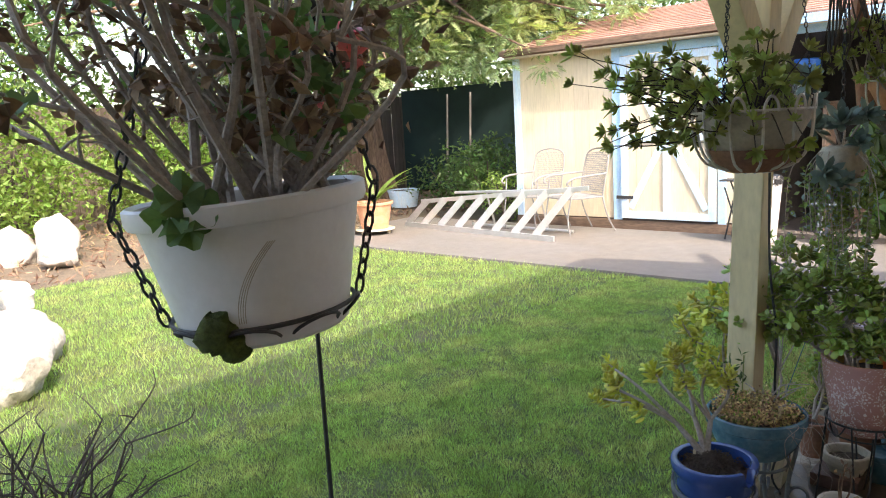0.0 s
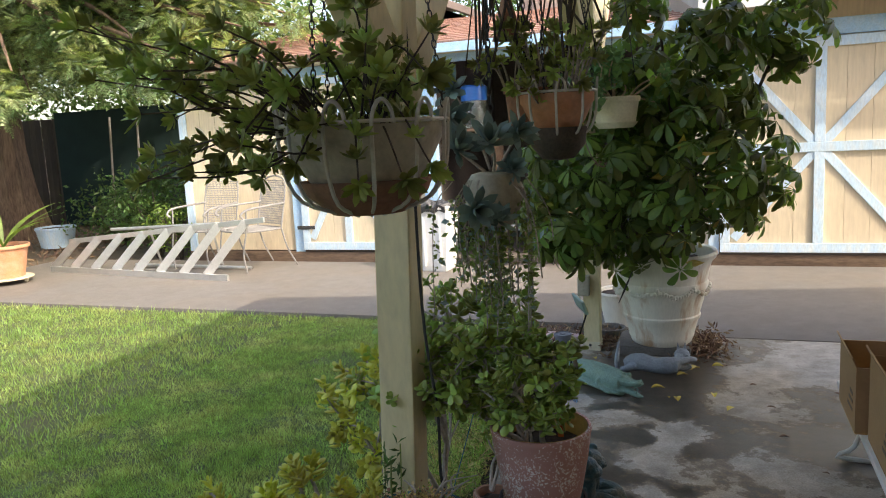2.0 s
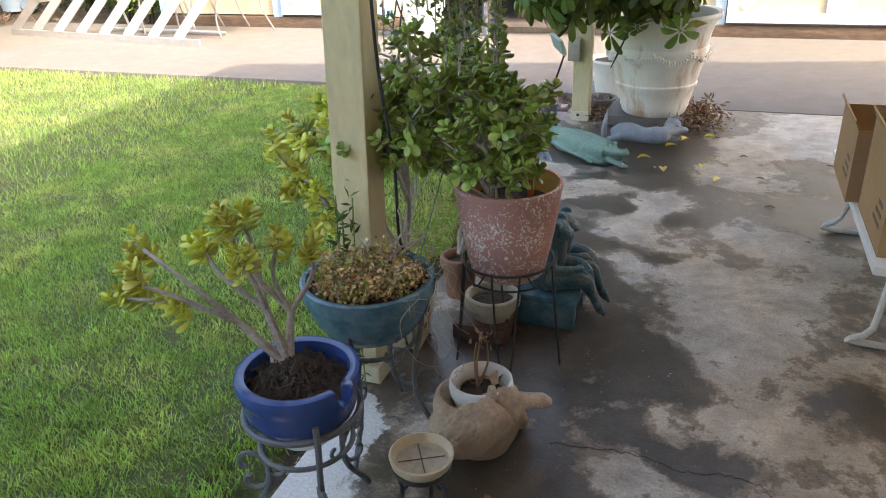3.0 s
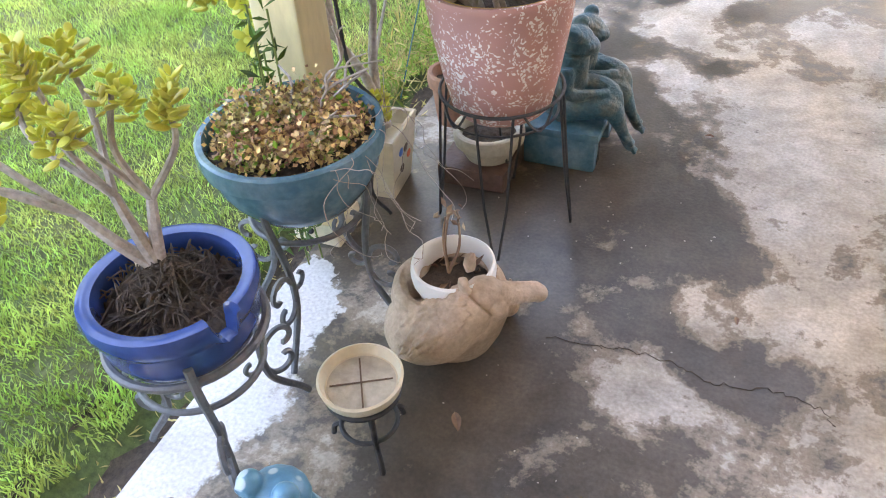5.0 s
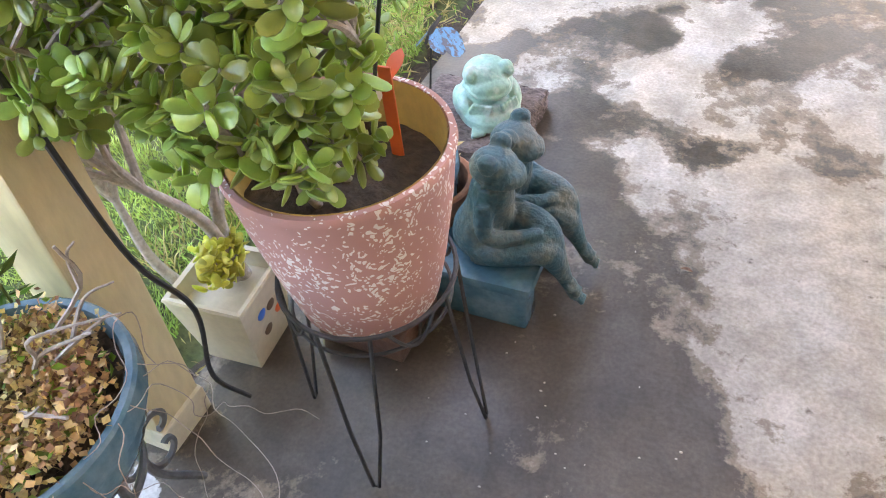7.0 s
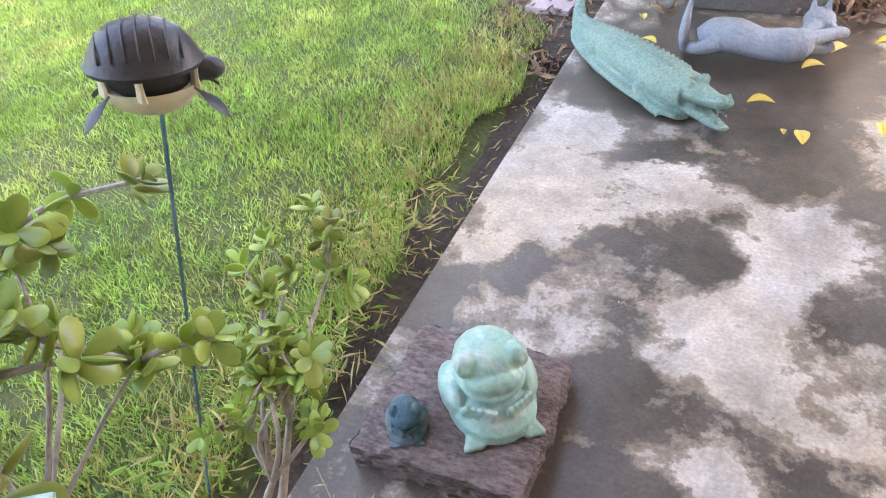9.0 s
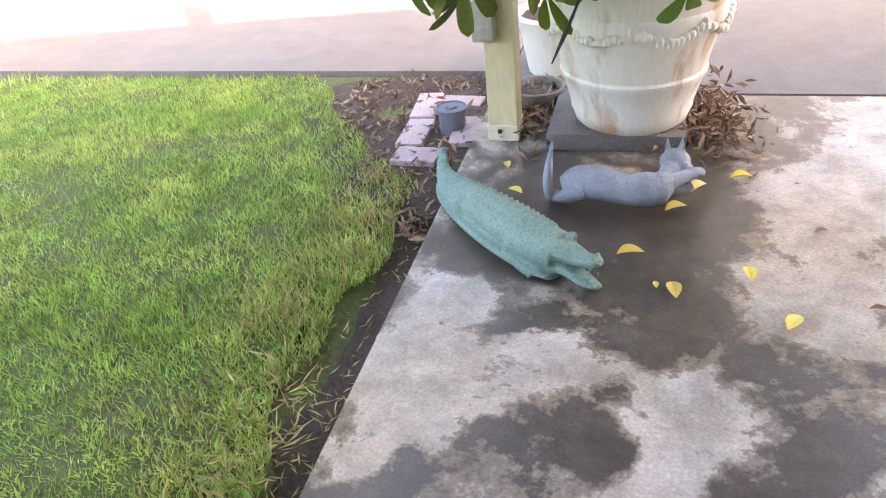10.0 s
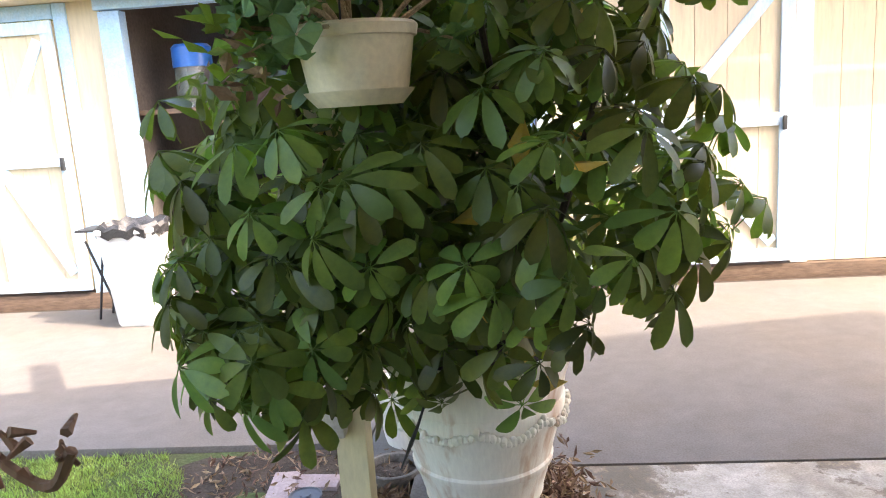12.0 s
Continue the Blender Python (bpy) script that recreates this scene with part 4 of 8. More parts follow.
def redwood(x, y):
    t = thing("redwood_tree", "old redwood with fissured bark and drooping sprays", "tree")
    bm = bmesh.new()
    n = 30
    for k in range(13):
        z = -0.1 + k * 0.75
        r0 = 0.44 * (1 - z / 13) + 0.22 * math.exp(-max(z, 0) / 0.5)
        for i in range(n):
            a = 2 * math.pi * i / n
            r = r0 * (1 + 0.10 * (i % 2) - 0.05 + 0.05 * math.sin(3 * a + k) + 0.05 * noise.noise(Vector((a * 3, z, 0))))
            bm.verts.new((x + r * math.cos(a), y + r * math.sin(a), z))
    bm.verts.ensure_lookup_table()
    for k in range(12):
        for i in range(n):
            j = (i + 1) % n
            bm.faces.new([bm.verts[q] for q in (k * n + i, k * n + j, k * n + n + j, k * n + n + i)])
    part("trunk", bm, BARK, t)
    tips, bm = [], bmesh.new()
    for k in range(205):
        z = R.uniform(2.7, 8.2)
        a = R.uniform(0, 2 * math.pi)
        if R.random() < 0.76:
            a = R.uniform(-1.85, 0.35)
        ln = R.uniform(1.8, 6.4) * (1.0 - max(0, z - 5) * 0.1)
        drop = R.uniform(0.5, 1.3) * (1 if z > 3.4 else 0.8)
        if k > 140:
            a, z, ln, drop = R.uniform(-0.55, -0.08), R.uniform(3.1, 5.6), R.uniform(4.4, 6.8), R.uniform(0.4, 1.0)
        ca, sa = math.cos(a), math.sin(a)
        p = curve([(x + 0.3 * ca, y + 0.3 * sa, z), (x + ln * 0.4 * ca, y + ln * 0.4 * sa, z + 0.15), (x + ln * 0.75 * ca, y + ln * 0.75 * sa, z - drop * 0.4), (x + ln * ca, y + ln * sa, z - drop)], 6)
        tube(bm, p, [0.05 * (1 - i / len(p)) + 0.008 for i in range(len(p))], 5, False)
        for f in np.linspace(0.26, 1.0, 8):
            q = p[int(f * (len(p) - 1))]
            tips.append((q.x + R.gauss(0, 0.26), q.y + R.gauss(0, 0.26), max(1.95, q.z + R.gauss(-0.20, 0.20))))
    tagged(part("limb", bm, BARK, t), kind="stuff")
    # drooping clumps of sprays: a rachis with paired needles each
    per = 50
    hub = np.repeat(np.array(tips), per, axis=0)
    m = len(hub)
    out = on_ball(m)
    size = np.repeat(rng.uniform(0.7, 1.35, len(tips)), per)[:, None]
    base = hub + out * rng.uniform(0.05, 0.27, m)[:, None] * size * (1, 1, 0.75)
    away = hub - np.array([x, y, 0])
    away[:, 2] = 0
    away /= np.linalg.norm(away, axis=1)[:, None]
    d = out * (0.9, 0.9, 0.7) + away * 0.4
    d[:, 2] -= 0.12
    d /= np.linalg.norm(d, axis=1)[:, None]
    s = np.cross(d, rng.normal(size=(m, 3)) * 0.4 + (0, 0, 1))
    s /= np.linalg.norm(s, axis=1)[:, None]
    L = rng.uniform(0.08, 0.17, m)[:, None] * size
    V, F, off = [], [], 0
    for q in np.linspace(0.05, 0.97, 6):
        c = base + d * L * q + np.array([0, 0, -1]) * L * 0.25 * q * q
        w = L * (0.34 * (1 - q) + 0.12)
        for sg in (1, -1):
            tip = c + s * sg * w + d * w * 0.8 + np.array([0, 0, -0.1]) * w
            V.append(np.stack([c - d * L * 0.09, c + d * L * 0.09, tip], 1).reshape(-1, 3))
            i = off + np.arange(m) * 3
            F += np.stack([i, i + 1, i + 2], 1).tolist()
            off += m * 3
    crown = raw("crown", np.concatenate(V).tolist(), F, NEEDLES)
    crown.parent = t
    return t


redwood(-10.6, 10.8)


def rosette_mesh(name, n, length, width, thick, material, rise=0.5, seed=1):
    """Plump rounded leaves set in turning pairs."""
    r, bm = random.Random(seed), bmesh.new()
    for i in range(n):
        a = i * 1.571 + (i // 2) * 0.6 + r.uniform(-0.3, 0.3)
        pitch = rise + 0.75 * (i / n) + r.uniform(-0.25, 0.25)
        s = r.uniform(0.7, 1.15) * (1 - 0.35 * i / n)
        m = Matrix.Translation((0, 0, -0.004 * (n - i) + 0.012)) @ Matrix.Rotation(a, 4, "Z") @ Matrix.Rotation(pitch, 4, "X") @ Matrix.Rotation(r.uniform(-0.6, 0.6), 4, "Y")
        made = bmesh.ops.create_uvsphere(bm, u_segments=10, v_segments=7, radius=0.5)["verts"]
        for v in made:
            y = v.co.z + 0.5
            x, z = v.co.x * (0.55 + 0.75 * y) * (1.0 - 0.15 * y), v.co.y
            p = Vector((x * width * s, y * length * s, z * thick * s * (1.2 - 0.5 * y) + 0.10 * length * s * y * y + 0.06 * abs(x) * length))
            v.co = m @ p
    return as_mesh(name, bm, material)


JADE_ROSETTES = [rosette_mesh("leaf_whorl", n, 0.043, 0.029, 0.010, JADE, 0.10, k) for k, n in enumerate((5, 6, 8, 7))]
GOLD_ROSETTES = [rosette_mesh("leaf_whorl", n, 0.030, 0.020, 0.008, JADEGOLD, 0.15, k + 9) for k, n in enumerate((9, 11, 13))]


def branch_to(bm, base, tip, r0, r1, bow=0.12, steps=5, sides=7):
    b, t = Vector(base), Vector(tip)
    mid = b.lerp(t, 0.5) + Vector((R.uniform(-1, 1), R.uniform(-1, 1), R.uniform(0, 0.8))) * bow * (t - b).length
    p = curve([b, mid, t], steps)
    tube(bm, p, [r0 + (r1 - r0) * i / (len(p) - 1) for i in range(len(p))], sides)
    return p


def jade(name, label, base, crowns, meshes, twigs=TWIG, trunk=0.02, size=(0.8, 1.15), limit=None):
    """base: foot points; crowns: (centre, radii, tips) lobes."""
    t = thing(name, label, "jade plant")
    bm = bmesh.new()
    for q, (foot, (c, r, n)) in enumerate(zip(base, crowns)):
        hub = Vector(foot).lerp(Vector(c), 0.55)
        stout = trunk if q < 2 else trunk * 0.45
        branch_to(bm, foot, hub, stout, stout * 0.55, 0.10, 6, 12)
        subs = []
        for k in range(5):
            v = on_ball(1)[0]
            subs.append(Vector(c) + Vector((v[0] * r[0], v[1] * r[1], v[2] * r[2] - r[2] * 0.3)) * 0.5)
            if k and limit and not limit(subs[-1]):
                subs.pop()
                continue
            branch_to(bm, hub, subs[-1], stout * 0.55, stout * 0.28, 0.16, 5, 8)
            for up in ((0.3, 0.2, 1.0), (-0.5, -0.4, 0.6)):
                shared("leaf_whorl", R.choice(meshes), aim(subs[-1], Vector(up), R.uniform(0, 6), R.uniform(*size)), t)
        for k in range(n):
            v = Vector(on_ball(1)[0])
            v.z = v.z * 0.8 + 0.15
            tip = Vector(c) + Vector((v.x * r[0], v.y * r[1], v.z * r[2])) * R.uniform(0.62, 1.0)
            if limit and not limit(tip):
                continue
            near = min(subs, key=lambda q: (q - tip).length)
            p = branch_to(bm, near, tip, trunk * 0.30, trunk * 0.16, 0.16, 4, 6)
            d = (tip - near).normalized() + Vector((0, 0, 0.5))
            shared("leaf_whorl", R.choice(meshes), aim(tip, d, R.uniform(0, 6), R.uniform(*size)), t)
            if R.random() < 0.75:
                q = p[int(len(p) * 0.66)]
                shared("leaf_whorl", R.choice(meshes), aim(q, Vector(on_ball(1)[0]) + Vector((0, 0, 0.7)), R.uniform(0, 6), R.uniform(*size) * 0.85), t)
    part("branch", bm, twigs, t)
    return t


def umbrella_plant(x, y):
    t = thing("umbrella_plant", "large dark green umbrella plant with whorled leaves", "plant")
    variants = []
    for k in range(6):
        r, bm = random.Random(k + 30), bmesh.new()
        n = r.choice((7, 8, 8, 9))
        for i in range(n):
            a = 2 * math.pi * i / n + r.uniform(-0.12, 0.12)
            m = Matrix.Rotation(a, 4, "Z") @ Matrix.Rotation(r.uniform(-0.75, -0.2), 4, "X") @ Matrix.Translation((0, 0.022, 0)) @ Matrix.Rotation(r.uniform(-0.25, 0.25), 4, "Y")
            leaf_bm(bm, r.uniform(0.095, 0.135), r.uniform(0.040, 0.050), m, 0, 0.24, 0.16, 0.66, 10, 0.36)
            tube(bm, [m @ Vector((0, -0.022, 0)), m @ Vector((0, 0.004, 0))], 0.0016, 4, False)
        tube(bm, [(0, 0, 0), (0.006, 0, -0.05), (0.02, 0, -0.13)], 0.0024, 5, False)
        variants.append(as_mesh("leaf", bm, UMBRELLALEAF))
    bm = bmesh.new()
    hubs = []
    for i in range(9):
        a = 2 * math.pi * i / 9
        top = (x + 0.42 * math.cos(a) + 0.02, y - 0.22 + 0.36 * math.sin(a), R.uniform(1.1, 1.65))
        hubs += branch_to(bm, (x + 0.07 * math.cos(a), y + 0.07 * math.sin(a), 0.5), top, 0.017, 0.007, 0.12, 7)
    for top in ((0.50, 5.45, 1.98), (0.80, 5.5, 1.90), (1.16, 5.45, 1.85)):
        branch_to(bm, (x + 0.05, y, 0.55), top, 0.015, 0.006, 0.06, 7)
    part("stem", bm, DARKTWIG, t)

    def put(p, out, scale):
        d = Vector(out) * 0.8 + Vector((0, 0, 0.75)) + Vector(on_ball(1)[0]) * 0.35
        shared("leaf", R.choice(variants), aim(p, d, R.uniform(0, 6), scale), t)

    lobes = (((0.46, 5.32, 1.08), (0.76, 0.62, 0.58), 400), ((0.12, 5.06, 0.86), (0.34, 0.32, 0.28), 70), ((0.70, 5.22, 1.02), (0.36, 0.30, 0.24), 16), ((0.55, 5.38, 1.55), (0.55, 0.48, 0.32), 110), ((0.42, 5.42, 1.95), (0.17, 0.2, 0.17), 22), ((0.82, 5.45, 1.80), (0.24, 0.22, 0.22), 36), ((1.14, 5.42, 1.76), (0.20, 0.2, 0.24), 36))
    for c, r, n in lobes:
        for v in on_ball(n):
            k = R.uniform(0.68, 1.0)
            p = (c[0] + v[0] * r[0] * k, c[1] + v[1] * r[1] * k, c[2] + v[2] * r[2] * k)
            if p[2] < 0.76 and p[0] > 0.70:
                continue
            if p[2] < 0.62 and (p[0] - 0.48) ** 2 + (p[1] - 5.62) ** 2 < 0.30 ** 2:
                continue
            put(p, v, R.uniform(0.62, 0.88))
    # the dense inside
    pts = shell_points((0.48, 5.38, 1.15), (0.52, 0.42, 0.48), 1500, 0.2)
    ob = leaf_cloud("inner_foliage", pts, 0.085, 0.03, UMBRELLALEAF, 1, t, 0.42, "", 0.3)
    tagged(ob, kind="stuff")
    pts = shell_points((0.62, 5.4, 1.05), (0.55, 0.5, 0.5), 60, 0.7)
    tagged(leaf_cloud("yellowing_leaf", pts, 0.10, 0.02, YELLOWLEAF, 1, t, 0.42, "", 0.3), kind="stuff")
    return t


umbrella_plant(0.48, 5.62)


# ---- pots and stands ----
def pot_profile(r_base, r_rim, h, lip, wall=0.012, soil=0.03, bulge=0.0):
    out = [(0, 0), (r_base, 0)]
    for i in range(1, 7):
        f = i / 7
        out.append((r_base + (r_rim - lip - r_base) * f + bulge * math.sin(math.pi * f), (h - 0.035) * f))
    out += [(r_rim - lip, h - 0.04), (r_rim, h - 0.034), (r_rim + 0.002, h - 0.018), (r_rim, h - 0.003), (r_rim - 0.004, h), (r_rim - wall, h - 0.001), (r_rim - wall - 0.004, h - 0.008), (r_rim - wall - 0.006, h - soil)]
    return out


def soil_disc(parent, c, r, z, mat=SOIL, name="soil"):
    bm = bmesh.new()
    bmesh.ops.create_circle(bm, cap_ends=True, cap_tris=True, segments=30, radius=r)
    bmesh.ops.subdivide_edges(bm, edges=bm.edges[:], cuts=3, use_grid_fill=True)
    for v in bm.verts:
        d = v.co.length / r
        v.co.z = z + 0.012 * (1 - d * d) + 0.010 * noise.noise(Vector((v.co.x * 40, v.co.y * 40, c[0] * 9)))
        v.co.x += c[0]
        v.co.y += c[1]
    return part(name, bm, mat, parent)


def pot(name, label, c, r_base, r_rim, h, material, lip=0.008, bulge=0.0, soil=0.03, soil_mat=SOIL, wall=0.012, squash=(1, 1)):
    """A round pot whose base centre is c."""
    t = thing(name, label, "plant pot")
    part("body", lathe(bmesh.new(), pot_profile(r_base, r_rim, h, lip, wall, soil, bulge), 48, c, squash), material, t)
    soil_disc(t, c, (r_rim - wall - 0.004) * min(squash), c[2] + h - soil, soil_mat)
    return t


def scroll(bm, p, size, facing, wire=0.005, up=1):
    """A flat iron curl that starts at p."""
    f = Vector((math.cos(facing), math.sin(facing), 0))
    pts = []
    for i in range(22):
        a = i / 21 * 4.6
        r = size * (1 - a / 5.6)
        pts.append(Vector(p) + f * (size - r * math.cos(a)) + Vector((0, 0, up * r * math.sin(a))))
    tube(bm, pts, wire, 5)


def iron_stand(name, label, c, r, h, legs, wire=0.0065, splay=1.25, curls=True, mat=GREYIRON, turn=0.3):
    t = thing(name, label, "plant stand")
    part("hoop", ring(bmesh.new(), (c[0], c[1], h), r, wire, 8, 40), mat, t)
    part("hoop", ring(bmesh.new(), (c[0], c[1], h - 0.075), r * 0.82, wire * 0.8, 8, 40), mat, t)
    for i in range(legs):
        a = turn + 2 * math.pi * i / legs
        ca, sa = math.cos(a), math.sin(a)
        at = lambda k, z: (c[0] + ca * r * k, c[1] + sa * r * k, z)
        bm = tube(bmesh.new(), curve([at(1.0, h + 0.03 if curls else h - 0.002), at(1.02, h - 0.02), at(0.84, h * 0.62), at(0.86, h * 0.35), at(splay, 0.03), at(splay + 0.10, 0.008)], 5), wire, 7)
        leg = part("leg", bm, mat, t)
        if curls:
            bm = bmesh.new()
            scroll(bm, at(0.86, h * 0.52), 0.037, a, wire * 0.8, 1)
            scroll(bm, at(0.86, h * 0.40), 0.032, a, wire * 0.8, -1)
            scroll(bm, at(0.84, h * 0.50), 0.024, a + math.pi, wire * 0.7, -1)
            part("curl", bm, mat, leg)
    return t


def hairpin_stand(c, r, h):
    t = thing("wire_plant_stand", "thin black wire stand with hairpin legs", "plant stand")
    part("hoop", ring(bmesh.new(), (c[0], c[1], h), r, 0.0035, 6, 40), IRON, t)
    part("hoop", ring(bmesh.new(), (c[0], c[1], h - 0.045), r * 0.92, 0.0028, 6, 40), IRON, t)
    for i in range(4):
        a = radians(-78) + i * math.pi / 2
        pts = []
        for da, k, z in ((-0.30, 1.0, h), (-0.17, 1.1, h * 0.4), (-0.03, 1.2, 0.006), (0.03, 1.2, 0.006), (0.17, 1.1, h * 0.4), (0.30, 1.0, h)):
            pts.append((c[0] + math.cos(a + da) * r * k, c[1] + math.sin(a + da) * r * k, z))
        part("leg", tube(bmesh.new(), pts, 0.003, 6), IRON, t)
    for i in range(4):
        a = radians(-33) + i * math.pi / 2
        pts = [(c[0] + math.cos(a + da) * r * 0.97, c[1] + math.sin(a + da) * r * 0.97, h - 0.005 - 0.04 * math.sin((da + 0.3) / 0.6 * math.pi)) for da in np.linspace(-0.3, 0.3, 9)]
        part("loop", tube(bmesh.new(), pts, 0.0025, 5), IRON, t)


# speckled pink pot on a wire stand, with its jade plant
hairpin_stand((0.36, 3.07), 0.118, 0.325)
pink = thing("speckled_pot", "dusty pink clay pot flecked with white", "plant pot")
part("body", lathe(bmesh.new(), [(0, 0.272), (0.086, 0.272), (0.095, 0.282), (0.110, 0.35), (0.126, 0.44), (0.134, 0.505), (0.137, 0.512), (0.135, 0.52), (0.128, 0.52), (0.126, 0.512)], 56, (0.36, 3.07, 0.015)), PINKSPECK, pink)
part("lining", lathe(bmesh.new(), [(0.1255, 0.522), (0.120, 0.47), (0.112, 0.40)], 48, (0.36, 3.07, 0.013)), YELLOWCLAY, pink, "yellow glazed inside")
soil_disc(pink, (0.36, 3.07), 0.119, 0.475)
def clear(p):
    left = -0.731 * (p.y - 2.93) - 0.682 * (p.x - 0.60) > (0.012 if p.z < 0.66 else 0.045)
    return left and p.z > 0.545 + max(0.0, 2.96 - p.y) * 0.9 and (p.z < 0.80 or p.x < 0.40)


jade("jade_plant", "bushy green jade plant with stout grey trunks", [(0.265, 3.085, 0.47), (0.290, 3.125, 0.47), (0.38, 3.03, 0.47), (0.34, 3.04, 0.47), (0.31, 3.09, 0.47), (0.33, 3.03, 0.47), (0.37, 3.07, 0.47), (0.36, 3.02, 0.47), (0.33, 3.06, 0.47)],
     [((0.10, 3.18, 0.75), (0.24, 0.20, 0.17), 36), ((0.25, 3.22, 0.82), (0.13, 0.16, 0.11), 22), ((0.40, 2.95, 0.68), (0.12, 0.10, 0.13), 24), ((0.25, 2.95, 0.73), (0.18, 0.12, 0.17), 30), ((0.06, 2.97, 0.68), (0.22, 0.12, 0.15), 26), ((0.30, 2.98, 0.84), (0.16, 0.10, 0.09), 16), ((0.43, 2.96, 0.74), (0.10, 0.09, 0.12), 18), ((0.34, 2.98, 0.60), (0.17, 0.08, 0.07), 22), ((0.14, 3.02, 0.62), (0.16, 0.14, 0.08), 24)], JADE_ROSETTES, TWIG, 0.0135, (0.62, 0.95), limit=clear)
low = pot("grey_saucer_pot", "low pale pot standing under the wire stand", (0.27, 3.23, 0.05), 0.055, 0.08, 0.075, STONEPOT)
tagged(part("red_paver", boxed((0.17, 3.15, 0), (0.33, 3.36, 0.05), 0.006), BRICKWET), "flat red clay paver on the concrete", "paver")

# square cream planter with painted flowers, and a taller jade
sq = thing("square_planter", "cream square planter with small painted flowers", "plant pot")
tilt = Matrix.Translation((0.045, 3.11, 0)) @ Matrix.Rotation(radians(4), 4, "Z")
bm = bmesh.new()
vs = []
for z, k in ((0, 0.052), (0.155, 0.072), (0.16, 0.074), (0.165, 0.072), (0.163, 0.064), (0.13, 0.060)):
    vs.append([bm.verts.new(tilt @ Vector((sx * k, sy * k, z))) for sx, sy in ((-1, -1), (1, -1), (1, 1), (-1, 1))])
bm.faces.new(vs[0][::-1])
for a, b in zip(vs, vs[1:]):
    for i in range(4):
        bm.faces.new((a[i], a[(i + 1) % 4], b[(i + 1) % 4], b[i]))
bm.faces.new(vs[-1])
part("body", bm, BEIGECERAMIC, sq, smooth=False)
for dx, dz, mt in ((-0.02, 0.11, BLUEPLASTIC), (0.008, 0.105, SIGNDARK), (0.03, 0.075, ORANGE), (-0.01, 0.06, SIGNDARK)):
    bm = ball(bmesh.new(), (0, 0, 0), (0.012, 0.002, 0.011))
    k = 0.052 + 0.02 * dz / 0.155
    bmesh.ops.transform(bm, matrix=tilt @ Matrix.Rotation(radians(90), 4, "Z") @ Matrix.Translation((dx, -k, dz)), verts=bm.verts)
    part("painted_flower", bm, mt, sq)
jade("jade_plant", "leggy jade plant with a bare pale trunk", [(0.05, 3.13, 0.14), (0.06, 3.14, 0.14), (0.04, 3.12, 0.14)],
     [((0.04, 3.22, 0.62), (0.20, 0.18, 0.14), 14), ((-0.02, 3.0, 0.58), (0.16, 0.14, 0.12), 14), ((0.0, 3.42, 0.56), (0.18, 0.16, 0.14), 14)], JADE_ROSETTES, TWIG, 0.013, (0.65, 0.95), limit=lambda p: p.x < 0.30 - 0.25 * (p.y - 3.15))
jade("jade_plant", "small green jade sprigs at the planter's foot", [(0.05, 3.12, 0.15)], [((0.05, 3.12, 0.20), (0.05, 0.05, 0.03), 10)], GOLD_ROSETTES, TWIG, 0.006)
jade("jade_plant", "trailing jade branch beside the patio post", [(-0.05, 3.15, 0.0)], [((-0.14, 3.05, 0.55), (0.14, 0.16, 0.28), 24)], GOLD_ROSETTES, TWIG, 0.012, (1.0, 1.5))

# teal pot with dried sedum
iron_stand("iron_plant_stand", "grey wrought iron stand with scrolls under a teal pot", (0.14, 2.695), 0.118, 0.340, 4, turn=0.05)
teal = pot("teal_pot", "shallow teal glazed pot of dried sedum", (0.14, 2.695, 0.297), 0.096, 0.149, 0.13, TEALGLAZE, 0.010, 0.012, 0.022)
pts = np.array([(0.168 + 0.118 * math.sqrt(R.random()) * math.cos(a), 2.668 + 0.118 * math.sqrt(R.random()) * math.sin(a), 0.422 + R.uniform(0, 0.025)) for a in rng.uniform(0, 6.28, 420)])
s = thing("dried_sedum", "mat of dry reddish sedum in the teal pot", "plant")
s.location = (-0.028, 0.027, -0.005)
pts[:, 2] += [0.012 * noise.noise(Vector((p[0] * 30, p[1] * 30, 0))) - 0.10 * max(0.0, p[1] - 2.72) for p in pts]
leaf_cloud("foliage", pts, 0.010, 0.011, SEDUM, 18, s, 0.8)
leaf_cloud("green_foliage", pts[:150], 0.012, 0.012, BRIGHTSHRUB, 5, s, 0.6)
bm = bmesh.new()
for a, b in (((0.22, 2.66, 0.44), (0.30, 2.70, 0.53)), ((0.20, 2.68, 0.44), (0.27, 2.74, 0.50)), ((0.16, 2.66, 0.44), (0.12, 2.72, 0.50)), ((0.24, 2.64, 0.44), (0.31, 2.63, 0.49)), ((0.18, 2.66, 0.44), (0.21, 2.76, 0.56)), ((0.14, 2.60, 0.45), (0.08, 2.66, 0.47))):
    a, b = Vector(a) + Vector((-0.02, 0.045, -0.024)), Vector(b) + Vector((-0.02, 0.045, -0.024))
    p = branch_to(bm, a, b, 0.0032, 0.002, 0.3, 4, 5)
    branch_to(bm, p[len(p) // 2], Vector(b) + Vector((R.uniform(-0.04, 0.04), R.uniform(-0.03, 0.03), R.uniform(-0.02, 0.03))), 0.003, 0.0012, 0.3, 4, 5)
tagged(part("dead_stem", bm, TWIG, s), kind="stuff")
bm = bmesh.new()
